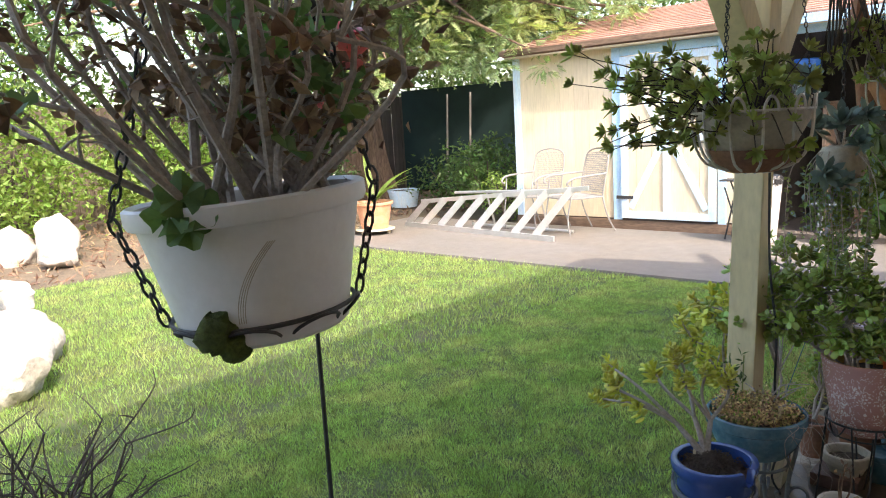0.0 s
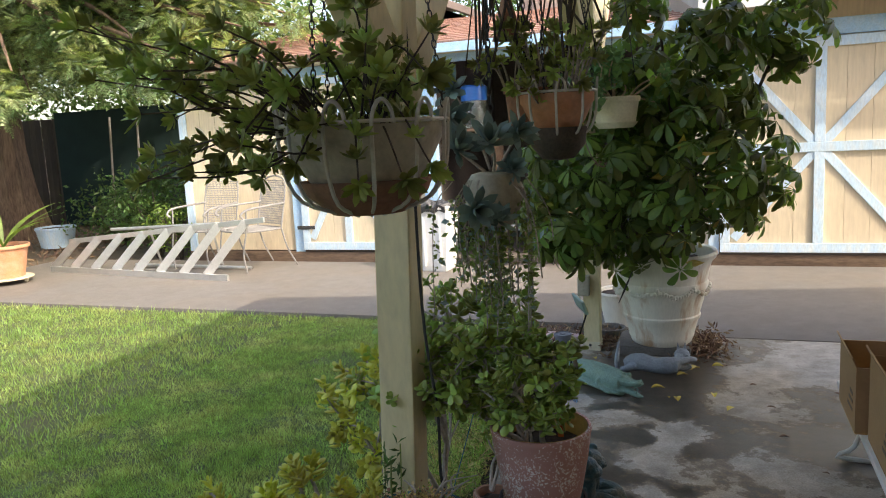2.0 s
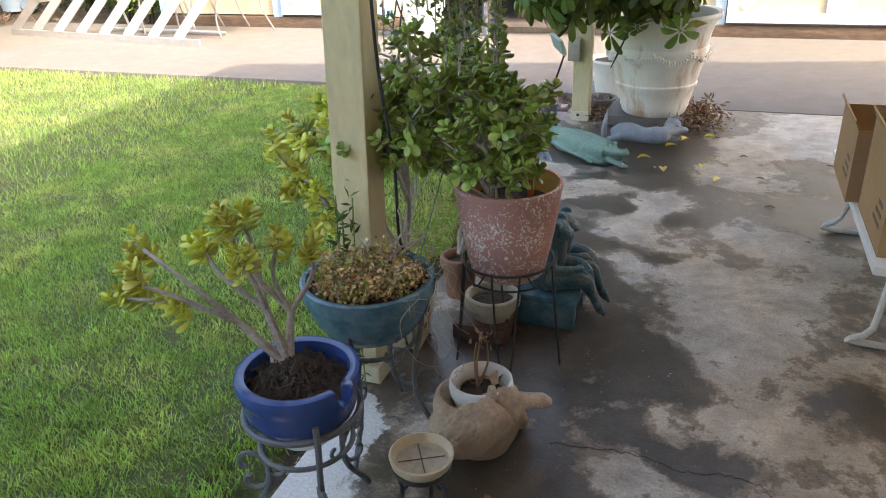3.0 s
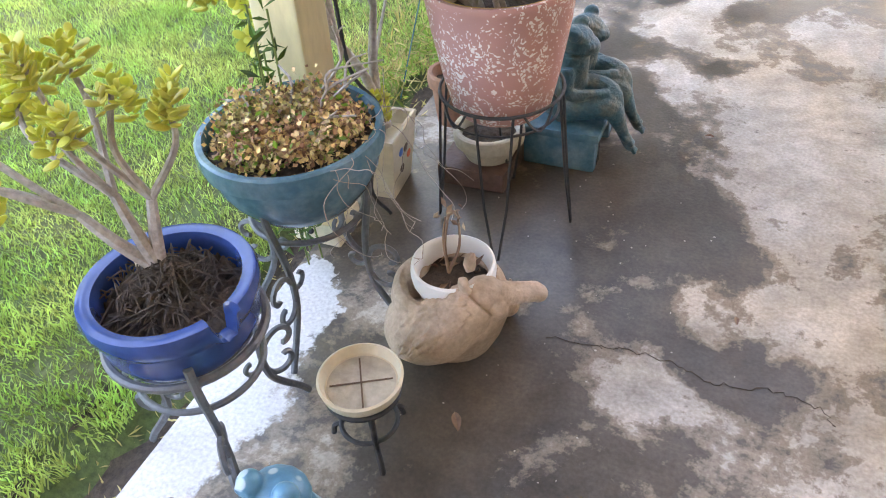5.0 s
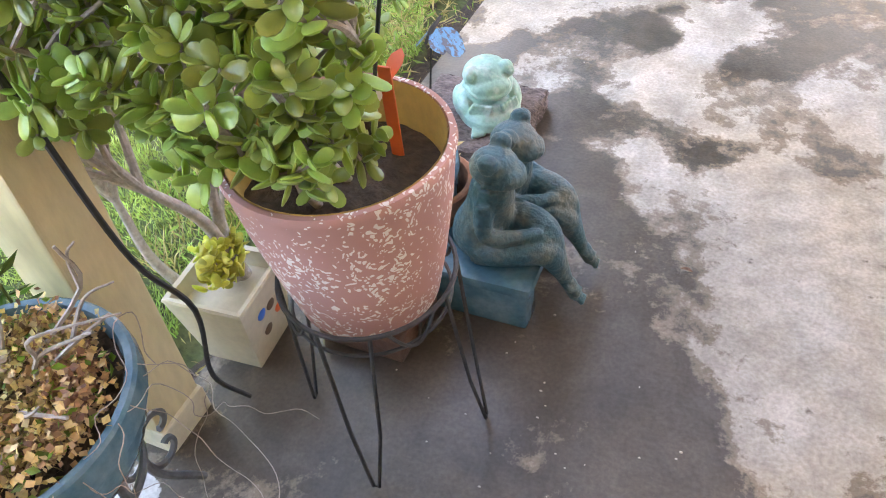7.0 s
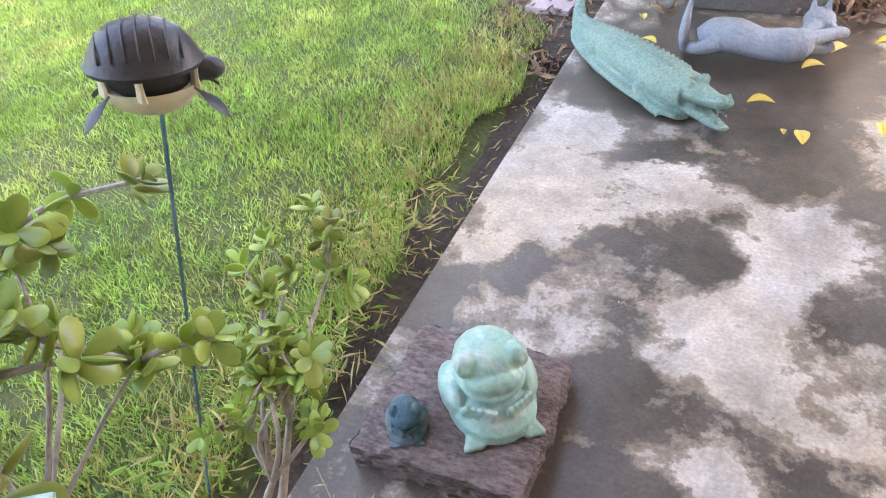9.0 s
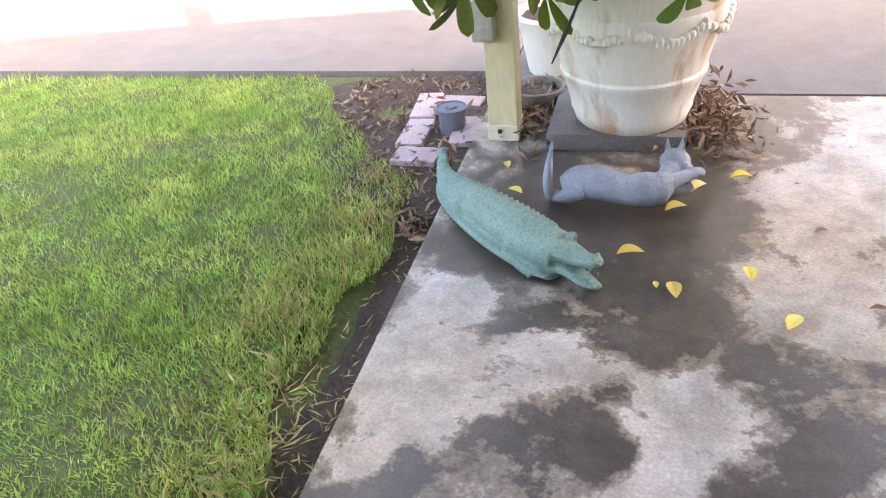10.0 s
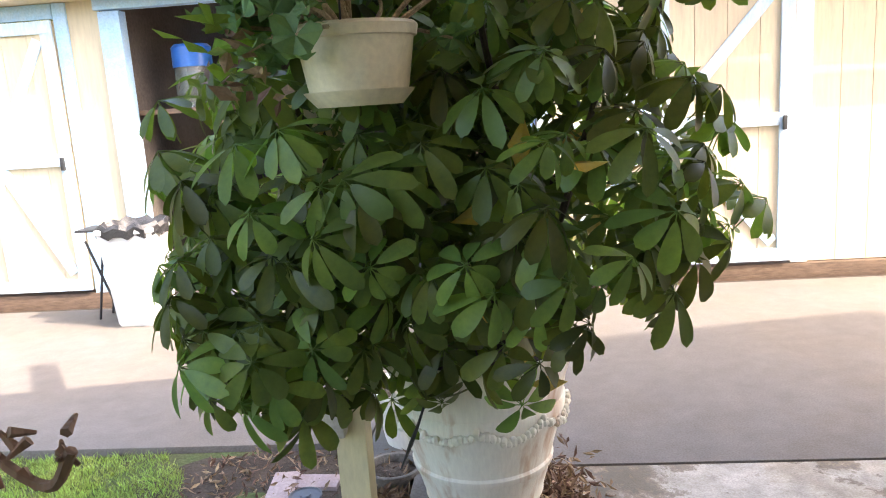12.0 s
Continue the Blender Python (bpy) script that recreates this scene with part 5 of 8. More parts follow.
for i in range(13):
    a = R.uniform(-0.8, 0.9)
    q = Vector((0.168 + 0.138 * math.cos(a), 2.668 + 0.138 * math.sin(a), 0.430))
    way, line = Vector((math.cos(a), math.sin(a), 0.3)), [q.copy()]
    for step in range(R.randint(6, 13)):
        way = (way * 0.7 + Vector(on_ball(1)[0]) * 0.65 + Vector((0.0, 0, -0.28))).normalized()
        q = q + way * 0.026
        line.append(q.copy())
    tube(bm, curve(line, 3), 0.0006, 4)
tagged(part("trailing_root", bm, TWIG, s), kind="stuff")

# cobalt bonsai pot with golden jade
iron_stand("iron_plant_stand", "grey wrought iron stand with scrolls under a cobalt pot", (0.145, 2.366), 0.110, 0.305, 3, splay=1.30, turn=1.26)
blue = thing("cobalt_pot", "low glazed cobalt blue pot with a chipped rim", "plant pot")
BC = (0.145, 2.366, 0.293)
bm = lathe(bmesh.new(), [(0, 0), (0.090, 0), (0.100, 0.012), (0.108, 0.035), (0.108, 0.058), (0.112, 0.066), (0.117, 0.076), (0.119, 0.092), (0.116, 0.100), (0.108, 0.102), (0.098, 0.099), (0.096, 0.090), (0.095, 0.055)], 96, BC)
for v in bm.verts:
    a = math.atan2(v.co.y - BC[1], v.co.x - BC[0])
    # a broken-out piece of the rim
    if abs(a + 0.28) < 0.15 + 0.02 * math.sin(v.co.z * 400) and v.co.z > BC[2] + 0.06:
        keep = 0.12 + 0.88 * (abs(a + 0.28) / 0.17) ** 5
        v.co.z = BC[2] + 0.058 + (v.co.z - BC[2] - 0.06) * min(1.0, keep) + 0.004 * math.sin(a * 47)
part("body", bm, BLUEGLAZE, blue)
bm = bmesh.new()
bmesh.ops.create_circle(bm, cap_ends=True, cap_tris=True, segments=40, radius=0.0955)
bmesh.ops.subdivide_edges(bm, edges=bm.edges[:], cuts=7, use_grid_fill=True)
for v in bm.verts:
    d, lump = v.co.length / 0.0955, v.co.copy()
    heap = max(0.0, 1 - (Vector((v.co.x + 0.03, v.co.y - 0.02, 0)).length / 0.085) ** 2)
    v.co = Vector(BC) + Vector((lump.x, lump.y, 0.062 + 0.036 * heap * (1 - d ** 4) + 0.013 * noise.noise(lump * 75) + 0.006 * noise.noise(lump * 190)))
part("soil", bm, SOIL, blue, "dark heaped soil")
part("saucer", lathe(bmesh.new(), [(0, 0), (0.055, 0), (0.095, 0.05), (0.09, 0.052), (0, 0.04)], 36, (BC[0], BC[1], 0.245)), WHITEPLASTIC, blue, "white plastic saucer")
tg = tagged(part("white_plant_tag", boxed((-0.016, -0.0015, 0), (0.016, 0.0015, 0.045), 0.001, Matrix.Translation((0.085, 2.395, 0.362)) @ rot(0.25, 0.1, 0.5)), CREAMPAINT), "blank cream plastic tag stuck in the soil", "plant tag")
bm = bmesh.new()
for i in range(190):
    a = R.uniform(0, 6.28)
    k = R.uniform(0.0, 0.085)
    p0 = Vector((0.128 + k * math.cos(a), 2.376 + k * math.sin(a), 0.392 - k * 0.33))
    tube(bm, curve([p0, p0 + Vector((R.uniform(-0.02, 0.02), R.uniform(-0.02, 0.02), 0.012)), p0 + Vector((R.uniform(-0.04, 0.04), R.uniform(-0.04, 0.04), -0.01))], 3), 0.0011, 4)
tagged(part("root", bm, DARKTWIG, blue, "tangled dark roots"), kind="stuff")
t = thing("golden_jade", "golden jade with bare grey forked branches", "jade plant")
t.location = (0.012, -0.03, 0.02)
root = (0.10, 2.42, 0.36)
forks = {(0.02, 2.40, 0.45): [(-0.10, 2.36, 0.50), (-0.20, 2.36, 0.49), (-0.16, 2.33, 0.55), (-0.21, 2.42, 0.58)], (0.06, 2.43, 0.47): [(-0.08, 2.46, 0.58), (-0.02, 2.50, 0.62), (0.04, 2.40, 0.58)], (0.10, 2.45, 0.46): [(0.08, 2.47, 0.60), (0.13, 2.50, 0.58), (-0.01, 2.44, 0.64)]}
for hub, tips in forks.items():
    bm = bmesh.new()
    branch_to(bm, root, hub, 0.011, 0.007, 0.08)
    limb = part("branch", bm, TWIG, t)
    for tip in tips:
        bm = bmesh.new()
        branch_to(bm, hub, tip, 0.0058, 0.0035, 0.14)
        part("twig", bm, TWIG, limb)
        for k in range(4):
            q = Vector(tip) + Vector((R.uniform(-0.022, 0.022), R.uniform(-0.022, 0.022), R.uniform(-0.012, 0.018)))
            shared("leaf_whorl", R.choice(GOLD_ROSETTES), aim(q, (q - Vector(hub)).normalized() + Vector((0, 0, 0.8)), R.uniform(0, 6), R.uniform(0.8, 1.15)), t)

# small dish on a scroll stand
iron_stand("small_iron_stand", "small black iron stand with curled feet", (0.345, 2.46), 0.055, 0.135, 3, 0.005, 1.15, False, IRON, 1.2)
dish = thing("cream_dish", "shallow cream glazed dish with a dark cross inside", "dish")
part("bowl", lathe(bmesh.new(), [(0, 0.135), (0.05, 0.135), (0.062, 0.15), (0.066, 0.168), (0.062, 0.170), (0.056, 0.152), (0, 0.146)], 44, (0.345, 2.46, 0.0)), BEIGECERAMIC, dish)
for a in (0.5, 2.1):
    bm = boxed((-0.048, -0.0012, 0), (0.048, 0.0012, 0.0012))
    bmesh.ops.transform(bm, matrix=Matrix.Translation((0.345, 2.46, 0.1532)) @ Matrix.Rotation(a, 4, "Z"), verts=bm.verts)
    part("mark", bm, SIGNDARK, dish, "dark line", False)
part("sediment", lathe(bmesh.new(), [(0, 0.1525), (0.053, 0.1525), (0.054, 0.150)], 40, (0.345, 2.46, 0)), STONEPOT, dish, "dark residue")


# ---- statues ----
def blue_frog(x, y):
    bm = bmesh.new()
    ball(bm, (x, y, 0.070), (0.048, 0.045, 0.068))
    ball(bm, (x, y, 0.030), (0.056, 0.050, 0.030))
    ball(bm, (x - 0.006, y - 0.010, 0.158), (0.047, 0.044, 0.034))
    ball(bm, (x - 0.008, y - 0.036, 0.148), (0.036, 0.024, 0.020))
    tube(bm, curve([(x - 0.050, y - 0.018, 0.146), (x - 0.034, y - 0.050, 0.139), (x - 0.006, y - 0.061, 0.137), (x + 0.022, y - 0.050, 0.139), (x + 0.038, y - 0.018, 0.146)], 4), 0.0048, 7)
    for s in (-1, 1):
        ball(bm, (x - 0.006 + s * 0.027, y - 0.022, 0.192), (0.019, 0.019, 0.020))
        tube(bm, [(x - 0.006 + s * 0.028 + 0.010 * math.cos(a), y - 0.038, 0.194 + 0.010 * math.sin(a)) for a in np.linspace(0, 2 * math.pi, 13)], 0.0026, 6, False)
        ball(bm, (x + s * 0.046, y - 0.010, 0.036), (0.026, 0.042, 0.036))
        tube(bm, curve([(x + s * 0.038, y - 0.020, 0.108), (x + s * 0.046, y - 0.046, 0.066), (x + s * 0.022, y - 0.058, 0.020)], 4), [0.015, 0.015, 0.014, 0.014, 0.013, 0.013, 0.012, 0.012, 0.011], 9)
        for w in (-1, 0, 1):
            tube(bm, [(x + s * 0.026, y - 0.054, 0.012), (x + s * (0.026 + 0.010 * w), y - 0.080, 0.006)], [0.009, 0.006], 7)
    return sculpted("frog_statue", bm, FROGBLUE, 0.003, "bright blue ceramic frog sitting upright on the concrete", "frog statue", 2)


blue_frog(0.335, 2.26)


def frog_pair(x, y):
    b = thing("frog_bench", "low teal block bench with worn edges", "bench")
    part("seat", boxed((x - 0.095, y - 0.105, 0.082), (x + 0.09, y + 0.115, 0.105), 0.008), TEALGLAZE, b)
    for y0, y1 in ((-0.10, -0.045), (0.05, 0.105)):
        part("leg", boxed((x - 0.088, y + y0, 0.0), (x + 0.082, y + y1, 0.082), 0.008), TEALGLAZE, b)
    for k, (dy, h) in enumerate(((-0.030, 1.17), (0.060, 1.08))):
        bm = bmesh.new()
        cx, cy, cz = x - 0.004, y + dy, 0.105
        tube(bm, curve([(cx - 0.018, cy, cz + 0.012), (cx - 0.012, cy, cz + 0.055), (cx + 0.002, cy, cz + 0.100), (cx + 0.012, cy, cz + 0.136 * h)], 4), [0.040, 0.046, 0.050, 0.051, 0.050, 0.048, 0.045, 0.043, 0.041, 0.039, 0.038, 0.036, 0.034], 16)
        # wide head with a blunt snout, bulging eyes and a mouth line
        ball(bm, (cx + 0.014, cy, cz + 0.160 * h), (0.040, 0.039, 0.029))
        ball(bm, (cx + 0.036, cy, cz + 0.150 * h), (0.030, 0.034, 0.020))
        tube(bm, curve([(cx + 0.006, cy - 0.039, cz + 0.148 * h), (cx + 0.046, cy - 0.027, cz + 0.144 * h), (cx + 0.064, cy, cz + 0.145 * h), (cx + 0.046, cy + 0.027, cz + 0.144 * h), (cx + 0.006, cy + 0.039, cz + 0.148 * h)], 4), 0.0035, 6)
        for s in (-1, 1):
            ball(bm, (cx + 0.016, cy + s * 0.029, cz + 0.181 * h), (0.018, 0.013, 0.017))
            tube(bm, [(cx + 0.018 + 0.011 * math.cos(a), cy + s * 0.0405, cz + 0.181 * h + 0.011 * math.sin(a)) for a in np.linspace(0, 2 * math.pi, 13)], 0.0028, 6, False)
        # crossed legs, the nearer knee over the farther one
        for side, lift, reach in ((-1, 0.0, 1.0), (1, 0.022, 0.95)):
            q = cy + side * 0.020
            tube(bm, curve([(cx - 0.015, q, cz + 0.026), (cx + 0.045, q + side * 0.006, cz + 0.040 + lift), (cx + 0.098 * reach, q - side * 0.008, cz + 0.038 + lift), (cx + 0.122 * reach, q - side * 0.016, cz - 0.005 + lift), (cx + 0.142 * reach, q - side * 0.022, cz - 0.052 + lift)], 4), [0.034, 0.034, 0.033, 0.032, 0.030, 0.029, 0.028, 0.027, 0.026, 0.024, 0.021, 0.018, 0.016, 0.014, 0.013, 0.012, 0.012], 12)
            foot = Vector((cx + 0.148 * reach, q - side * 0.022, cz - 0.060 + lift))
            ball(bm, foot, (0.017, 0.016, 0.010), rot(0, 0.7, 0))
            for w in (-1, 0, 1):
                tube(bm, [foot, foot + Vector((0.018, 0.009 * w, -0.016))], [0.007, 0.005], 6)
            tube(bm, curve([(cx + 0.006, cy + side * 0.034, cz + 0.114 * h), (cx + 0.014, cy + side * 0.050, cz + 0.082), (cx + 0.056, cy + side * 0.034, cz + 0.076), (cx + 0.092, cy + side * 0.008, cz + 0.072)], 4), [0.017, 0.017, 0.0165, 0.016, 0.015, 0.0145, 0.014, 0.0135, 0.013, 0.0125, 0.012, 0.012, 0.011], 9)
            for w in (-1, 0, 1):
                tube(bm, [(cx + 0.092, cy + side * 0.008, cz + 0.072), (cx + 0.110, cy + side * 0.006 + 0.006 * w, cz + 0.060)], [0.006, 0.0045], 6)
        sculpted("frog_statue", bm, FROGTEAL, 0.0032, "weathered teal frog figure seated on a bench, knees crossed", "frog statue", 2)


frog_pair(0.42, 3.385)

def rough_paver():
    """A square of coarse stone with broken edges."""
    bm = boxed((0.070, 3.660, 0.0), (0.336, 3.928, 0.052))
    bmesh.ops.subdivide_edges(bm, edges=bm.edges[:], cuts=26, use_grid_fill=True)
    for v in bm.verts:
        q = v.co
        rim = min(q.x - 0.070, 0.336 - q.x, q.y - 0.660 - 3.0, 3.928 - q.y)
        out = Vector((q.x - 0.203, q.y - 3.794, 0)).normalized()
        if rim < 0.002:
            q += out * (0.009 * noise.noise(q * 55) + 0.006 * noise.noise(q * 140))
        if q.z > 0.05:
            q.z += 0.0035 * noise.noise(Vector((q.x * 60, q.y * 160, 0))) - (0.004 if rim < 0.004 else 0)
    return tagged(part("stone_paver", bm, STONEBROWN), "square rough brown stone paver on the concrete", "paver")


rough_paver()


def mint_frog(x, y, z, s, turn, mat, label, voxel=0.0024):
    """A squat frog, hands to its chin, facing -y before it is turned."""
    bm = bmesh.new()
    m = Matrix.Translation((x, y, z)) @ Matrix.Rotation(radians(turn), 4, "Z") @ Matrix.Scale(s, 4)
    lathe(bm, [(0, 0.0), (0.060, 0.0), (0.068, 0.010), (0.067, 0.026), (0.058, 0.040), (0.040, 0.050), (0, 0.054)], 32, (0, 0, 0), (1.0, 1.22))
    ball(bm, (0, 0.024, 0.050), (0.060, 0.056, 0.044))
    ball(bm, (0, 0.014, 0.096), (0.052, 0.054, 0.036))
    ball(bm, (0, -0.022, 0.088), (0.044, 0.032, 0.022))
    tube(bm, curve([(-0.052, 0.010, 0.084), (-0.036, -0.034, 0.077), (0, -0.053, 0.075), (0.036, -0.034, 0.077), (0.052, 0.010, 0.084)], 5), 0.0055, 7)
    for q in (-1, 1):
        ball(bm, (q * 0.038, -0.006, 0.114), (0.017, 0.018, 0.018))
        tube(bm, [(q * 0.040 + 0.011 * math.cos(a), -0.020 + 0.004 * math.sin(a), 0.114 + 0.011 * math.sin(a)) for a in np.linspace(0, 2 * math.pi, 15)], 0.0026, 6, False)
        ball(bm, (q * 0.041, -0.0225, 0.114), 0.0055)
        ball(bm, (q * 0.052, 0.020, 0.034), (0.024, 0.050, 0.034))
        for w in range(5):
            tube(bm, [(q * (0.050 - 0.008 * w), -0.034 - 0.006 * w, 0.040), (q * (0.044 - 0.0085 * w), -0.047 - 0.005 * w, 0.066)], [0.0075, 0.0045], 7)
        for w in (-1, 0, 1):
            tube(bm, [(q * 0.046, -0.052, 0.010), (q * (0.046 + 0.012 * w), -0.078, 0.006)], [0.008, 0.006], 7)
    bmesh.ops.transform(bm, matrix=m, verts=bm.verts)
    return sculpted("frog_statue", bm, mat, voxel * max(s, 0.7), label, "frog statue", 1)


mint_frog(0.243, 3.800, 0.050, 1.0, 36, FROGMINT, "pale mint frog statue resting on a stone paver")
mint_frog(0.140, 3.715, 0.050, 0.44, 26, FROGTEAL, "tiny dark green frog figure on the stone paver")


def crocodile():
    bm = bmesh.new()
    sp = curve([(-0.022, 5.295, 0.098), (-0.020, 5.262, 0.060), (-0.002, 5.225, 0.030), (0.040, 5.165, 0.034), (0.105, 5.085, 0.048), (0.185, 4.995, 0.060), (0.265, 4.915, 0.064), (0.330, 4.855, 0.064), (0.375, 4.825, 0.068)], 5)
    n = len(sp)
    rad = [0.007 + 0.054 * math.sin(math.pi * min(1.0, (i / (n - 1)) ** 1.25 * 0.66 + 0.02)) for i in range(n)]
    tube(bm, sp, rad, 18, True, 0.86)
    base = curve([(0.0, 5.22, 0.012), (0.045, 5.135, 0.012), (0.13, 5.025, 0.012), (0.22, 4.925, 0.012), (0.31, 4.84, 0.012), (0.36, 4.80, 0.012)], 5)
    tube(bm, base, [0.018 + 0.048 * math.sin(math.pi * (0.12 + 0.80 * i / (len(base) - 1))) for i in range(len(base))], 14, True, 0.28)
    d = Vector((0.80, -0.60, 0)).normalized()
    side = Vector((0.60, 0.80, 0))
    head = Vector((0.372, 4.828, 0.075))
    tube(bm, [head - d * 0.03, head, head + d * 0.035, head + d * 0.07, head + d * 0.105 + Vector((0, 0, 0.010)), head + d * 0.118 + Vector((0, 0, 0.012))], [0.046, 0.046, 0.040, 0.032, 0.026, 0.014], 14, True, 0.58)
    low = head + Vector((0, 0, -0.046))
    tube(bm, [low - d * 0.03, low + d * 0.03, low + d * 0.08 + Vector((0, 0, -0.008)), low + d * 0.115 + Vector((0, 0, -0.010))], [0.042, 0.038, 0.030, 0.018], 12, True, 0.42)
    for k in range(6):
        for s in (-1, 1):
            tube(bm, [low + d * (0.045 + 0.011 * k) + side * s * (0.026 - 0.0018 * k) + Vector((0, 0, 0.008)), low + d * (0.045 + 0.011 * k) + side * s * (0.026 - 0.0018 * k) + Vector((0, 0, 0.022))], [0.004, 0.002], 5)
    for s in (-1, 1):
        ball(bm, head + d * 0.012 + side * s * 0.026 + Vector((0, 0, 0.024)), (0.013, 0.013, 0.014))
        ball(bm, head + d * 0.103 + side * s * 0.010 + Vector((0, 0, 0.022)), 0.007)
        for c in (Vector((0.292, 4.885, 0.050)), Vector((0.118, 5.070, 0.040))):
            a = c + side * s * 0.040
            tube(bm, curve([a + Vector((0, 0, 0.012)), a + side * s * 0.016 - d * 0.022 + Vector((0, 0, 0.004)), a + side * s * 0.020 + d * 0.010 + Vector((0, 0, -0.022)), a + side * s * 0.022 + d * 0.048 + Vector((0, 0, -0.034))], 3), [0.014, 0.016, 0.017, 0.017, 0.016, 0.014, 0.013, 0.012, 0.011, 0.010], 9)
            for w in (-0.012, 0.0, 0.012):
                tube(bm, [a + side * s * 0.022 + d * 0.044 + Vector((0, 0, -0.034)), a + side * (s * 0.022 + w) + d * 0.066 + Vector((0, 0, -0.038))], [0.006, 0.003], 5)
    for i in range(5, n - 5):
        t = (sp[i + 1] - sp[i - 1]).normalized()
        sd = t.cross(Vector((0, 0, 1)))
        for s in (-0.62, -0.22, 0.22, 0.62):
            ball(bm, sp[i] + sd * s * rad[i] + Vector((0, 0, rad[i] * 0.86 * math.sqrt(1 - s * s))), (0.0065, 0.0065, 0.0065), None, 8, 6)
    for v in bm.verts:
        v.co.z = max(v.co.z, 0.0)
    sculpted("crocodile_statue", bm, CROC, 0.0042, "pale green stone crocodile with open jaws on the concrete", "crocodile statue", 1)


crocodile()


def cat():
    bm = bmesh.new()
    sp = curve([(0.335, 5.185, 0.045), (0.375, 5.190, 0.058), (0.430, 5.178, 0.062), (0.500, 5.160, 0.054), (0.560, 5.158, 0.058), (0.608, 5.165, 0.055)], 5)
    girth = [0.026, 0.046, 0.052, 0.043, 0.050, 0.040]
    wide = [girth[min(5, i // 5)] + (girth[min(5, i // 5 + 1)] - girth[min(5, i // 5)]) * (i % 5) / 5 for i in range(len(sp))]
    tube(bm, sp, wide, 18, True, 0.92)
    # haunch and folded hind leg
    ball(bm, (0.400, 5.172, 0.058), (0.050, 0.040, 0.046), rot(0, 0, -0.3))
    tube(bm, curve([(0.395, 5.150, 0.050), (0.350, 5.140, 0.034), (0.318, 5.165, 0.020)], 4), [0.026, 0.024, 0.022, 0.02, 0.018, 0.016, 0.015, 0.014, 0.013], 10)
    # upright flat tail
    tube(bm, curve([(0.302, 5.172, 0.012), (0.296, 5.180, 0.06), (0.300, 5.190, 0.115), (0.308, 5.202, 0.172)], 4), [0.026, 0.030, 0.033, 0.034, 0.034, 0.033, 0.031, 0.028, 0.024, 0.020, 0.015, 0.010, 0.004], 10, True, 0.42)
    tube(bm, curve([(0.300, 5.172, 0.020), (0.335, 5.165, 0.022), (0.365, 5.160, 0.028)], 3), 0.018, 9)
    # shoulder, arm bent to the cheek, head and ears
    ball(bm, (0.592, 5.166, 0.062), (0.036, 0.040, 0.042))
    tube(bm, curve([(0.590, 5.150, 0.075), (0.640, 5.185, 0.080), (0.682, 5.226, 0.078)], 4), [0.024, 0.023, 0.021, 0.02, 0.019, 0.018, 0.017, 0.017, 0.016], 10)
    ball(bm, (0.688, 5.232, 0.074), (0.019, 0.017, 0.015))
    tube(bm, curve([(0.600, 5.185, 0.045), (0.645, 5.215, 0.030), (0.672, 5.232, 0.040)], 4), 0.016, 9)
    ball(bm, (0.628, 5.270, 0.085), (0.042, 0.037, 0.036))
    ball(bm, (0.656, 5.252, 0.075), (0.021, 0.020, 0.016))
    tube(bm, [(0.600, 5.195, 0.06), (0.618, 5.245, 0.078)], 0.026, 10)
    for dx, dy, k in ((-0.020, 0.014, 0.8), (0.014, 0.006, 1.0)):
        tube(bm, [(0.628 + dx, 5.272 + dy, 0.108), (0.628 + dx * 1.15, 5.272 + dy * 1.2, 0.118 + 0.038 * k)], [0.015, 0.003], 7, True, 0.6)
    for s in (-1, 1):
        ball(bm, (0.650 + s * 0.006, 5.258 - s * 0.018, 0.093), 0.006)
    for v in bm.verts:
        v.co.z = max(v.co.z, 0.0)
    sculpted("cat_statue", bm, CATSTONE, 0.0036, "blue-grey cement cat lounging on its side on the concrete", "cat statue", 2)


cat()


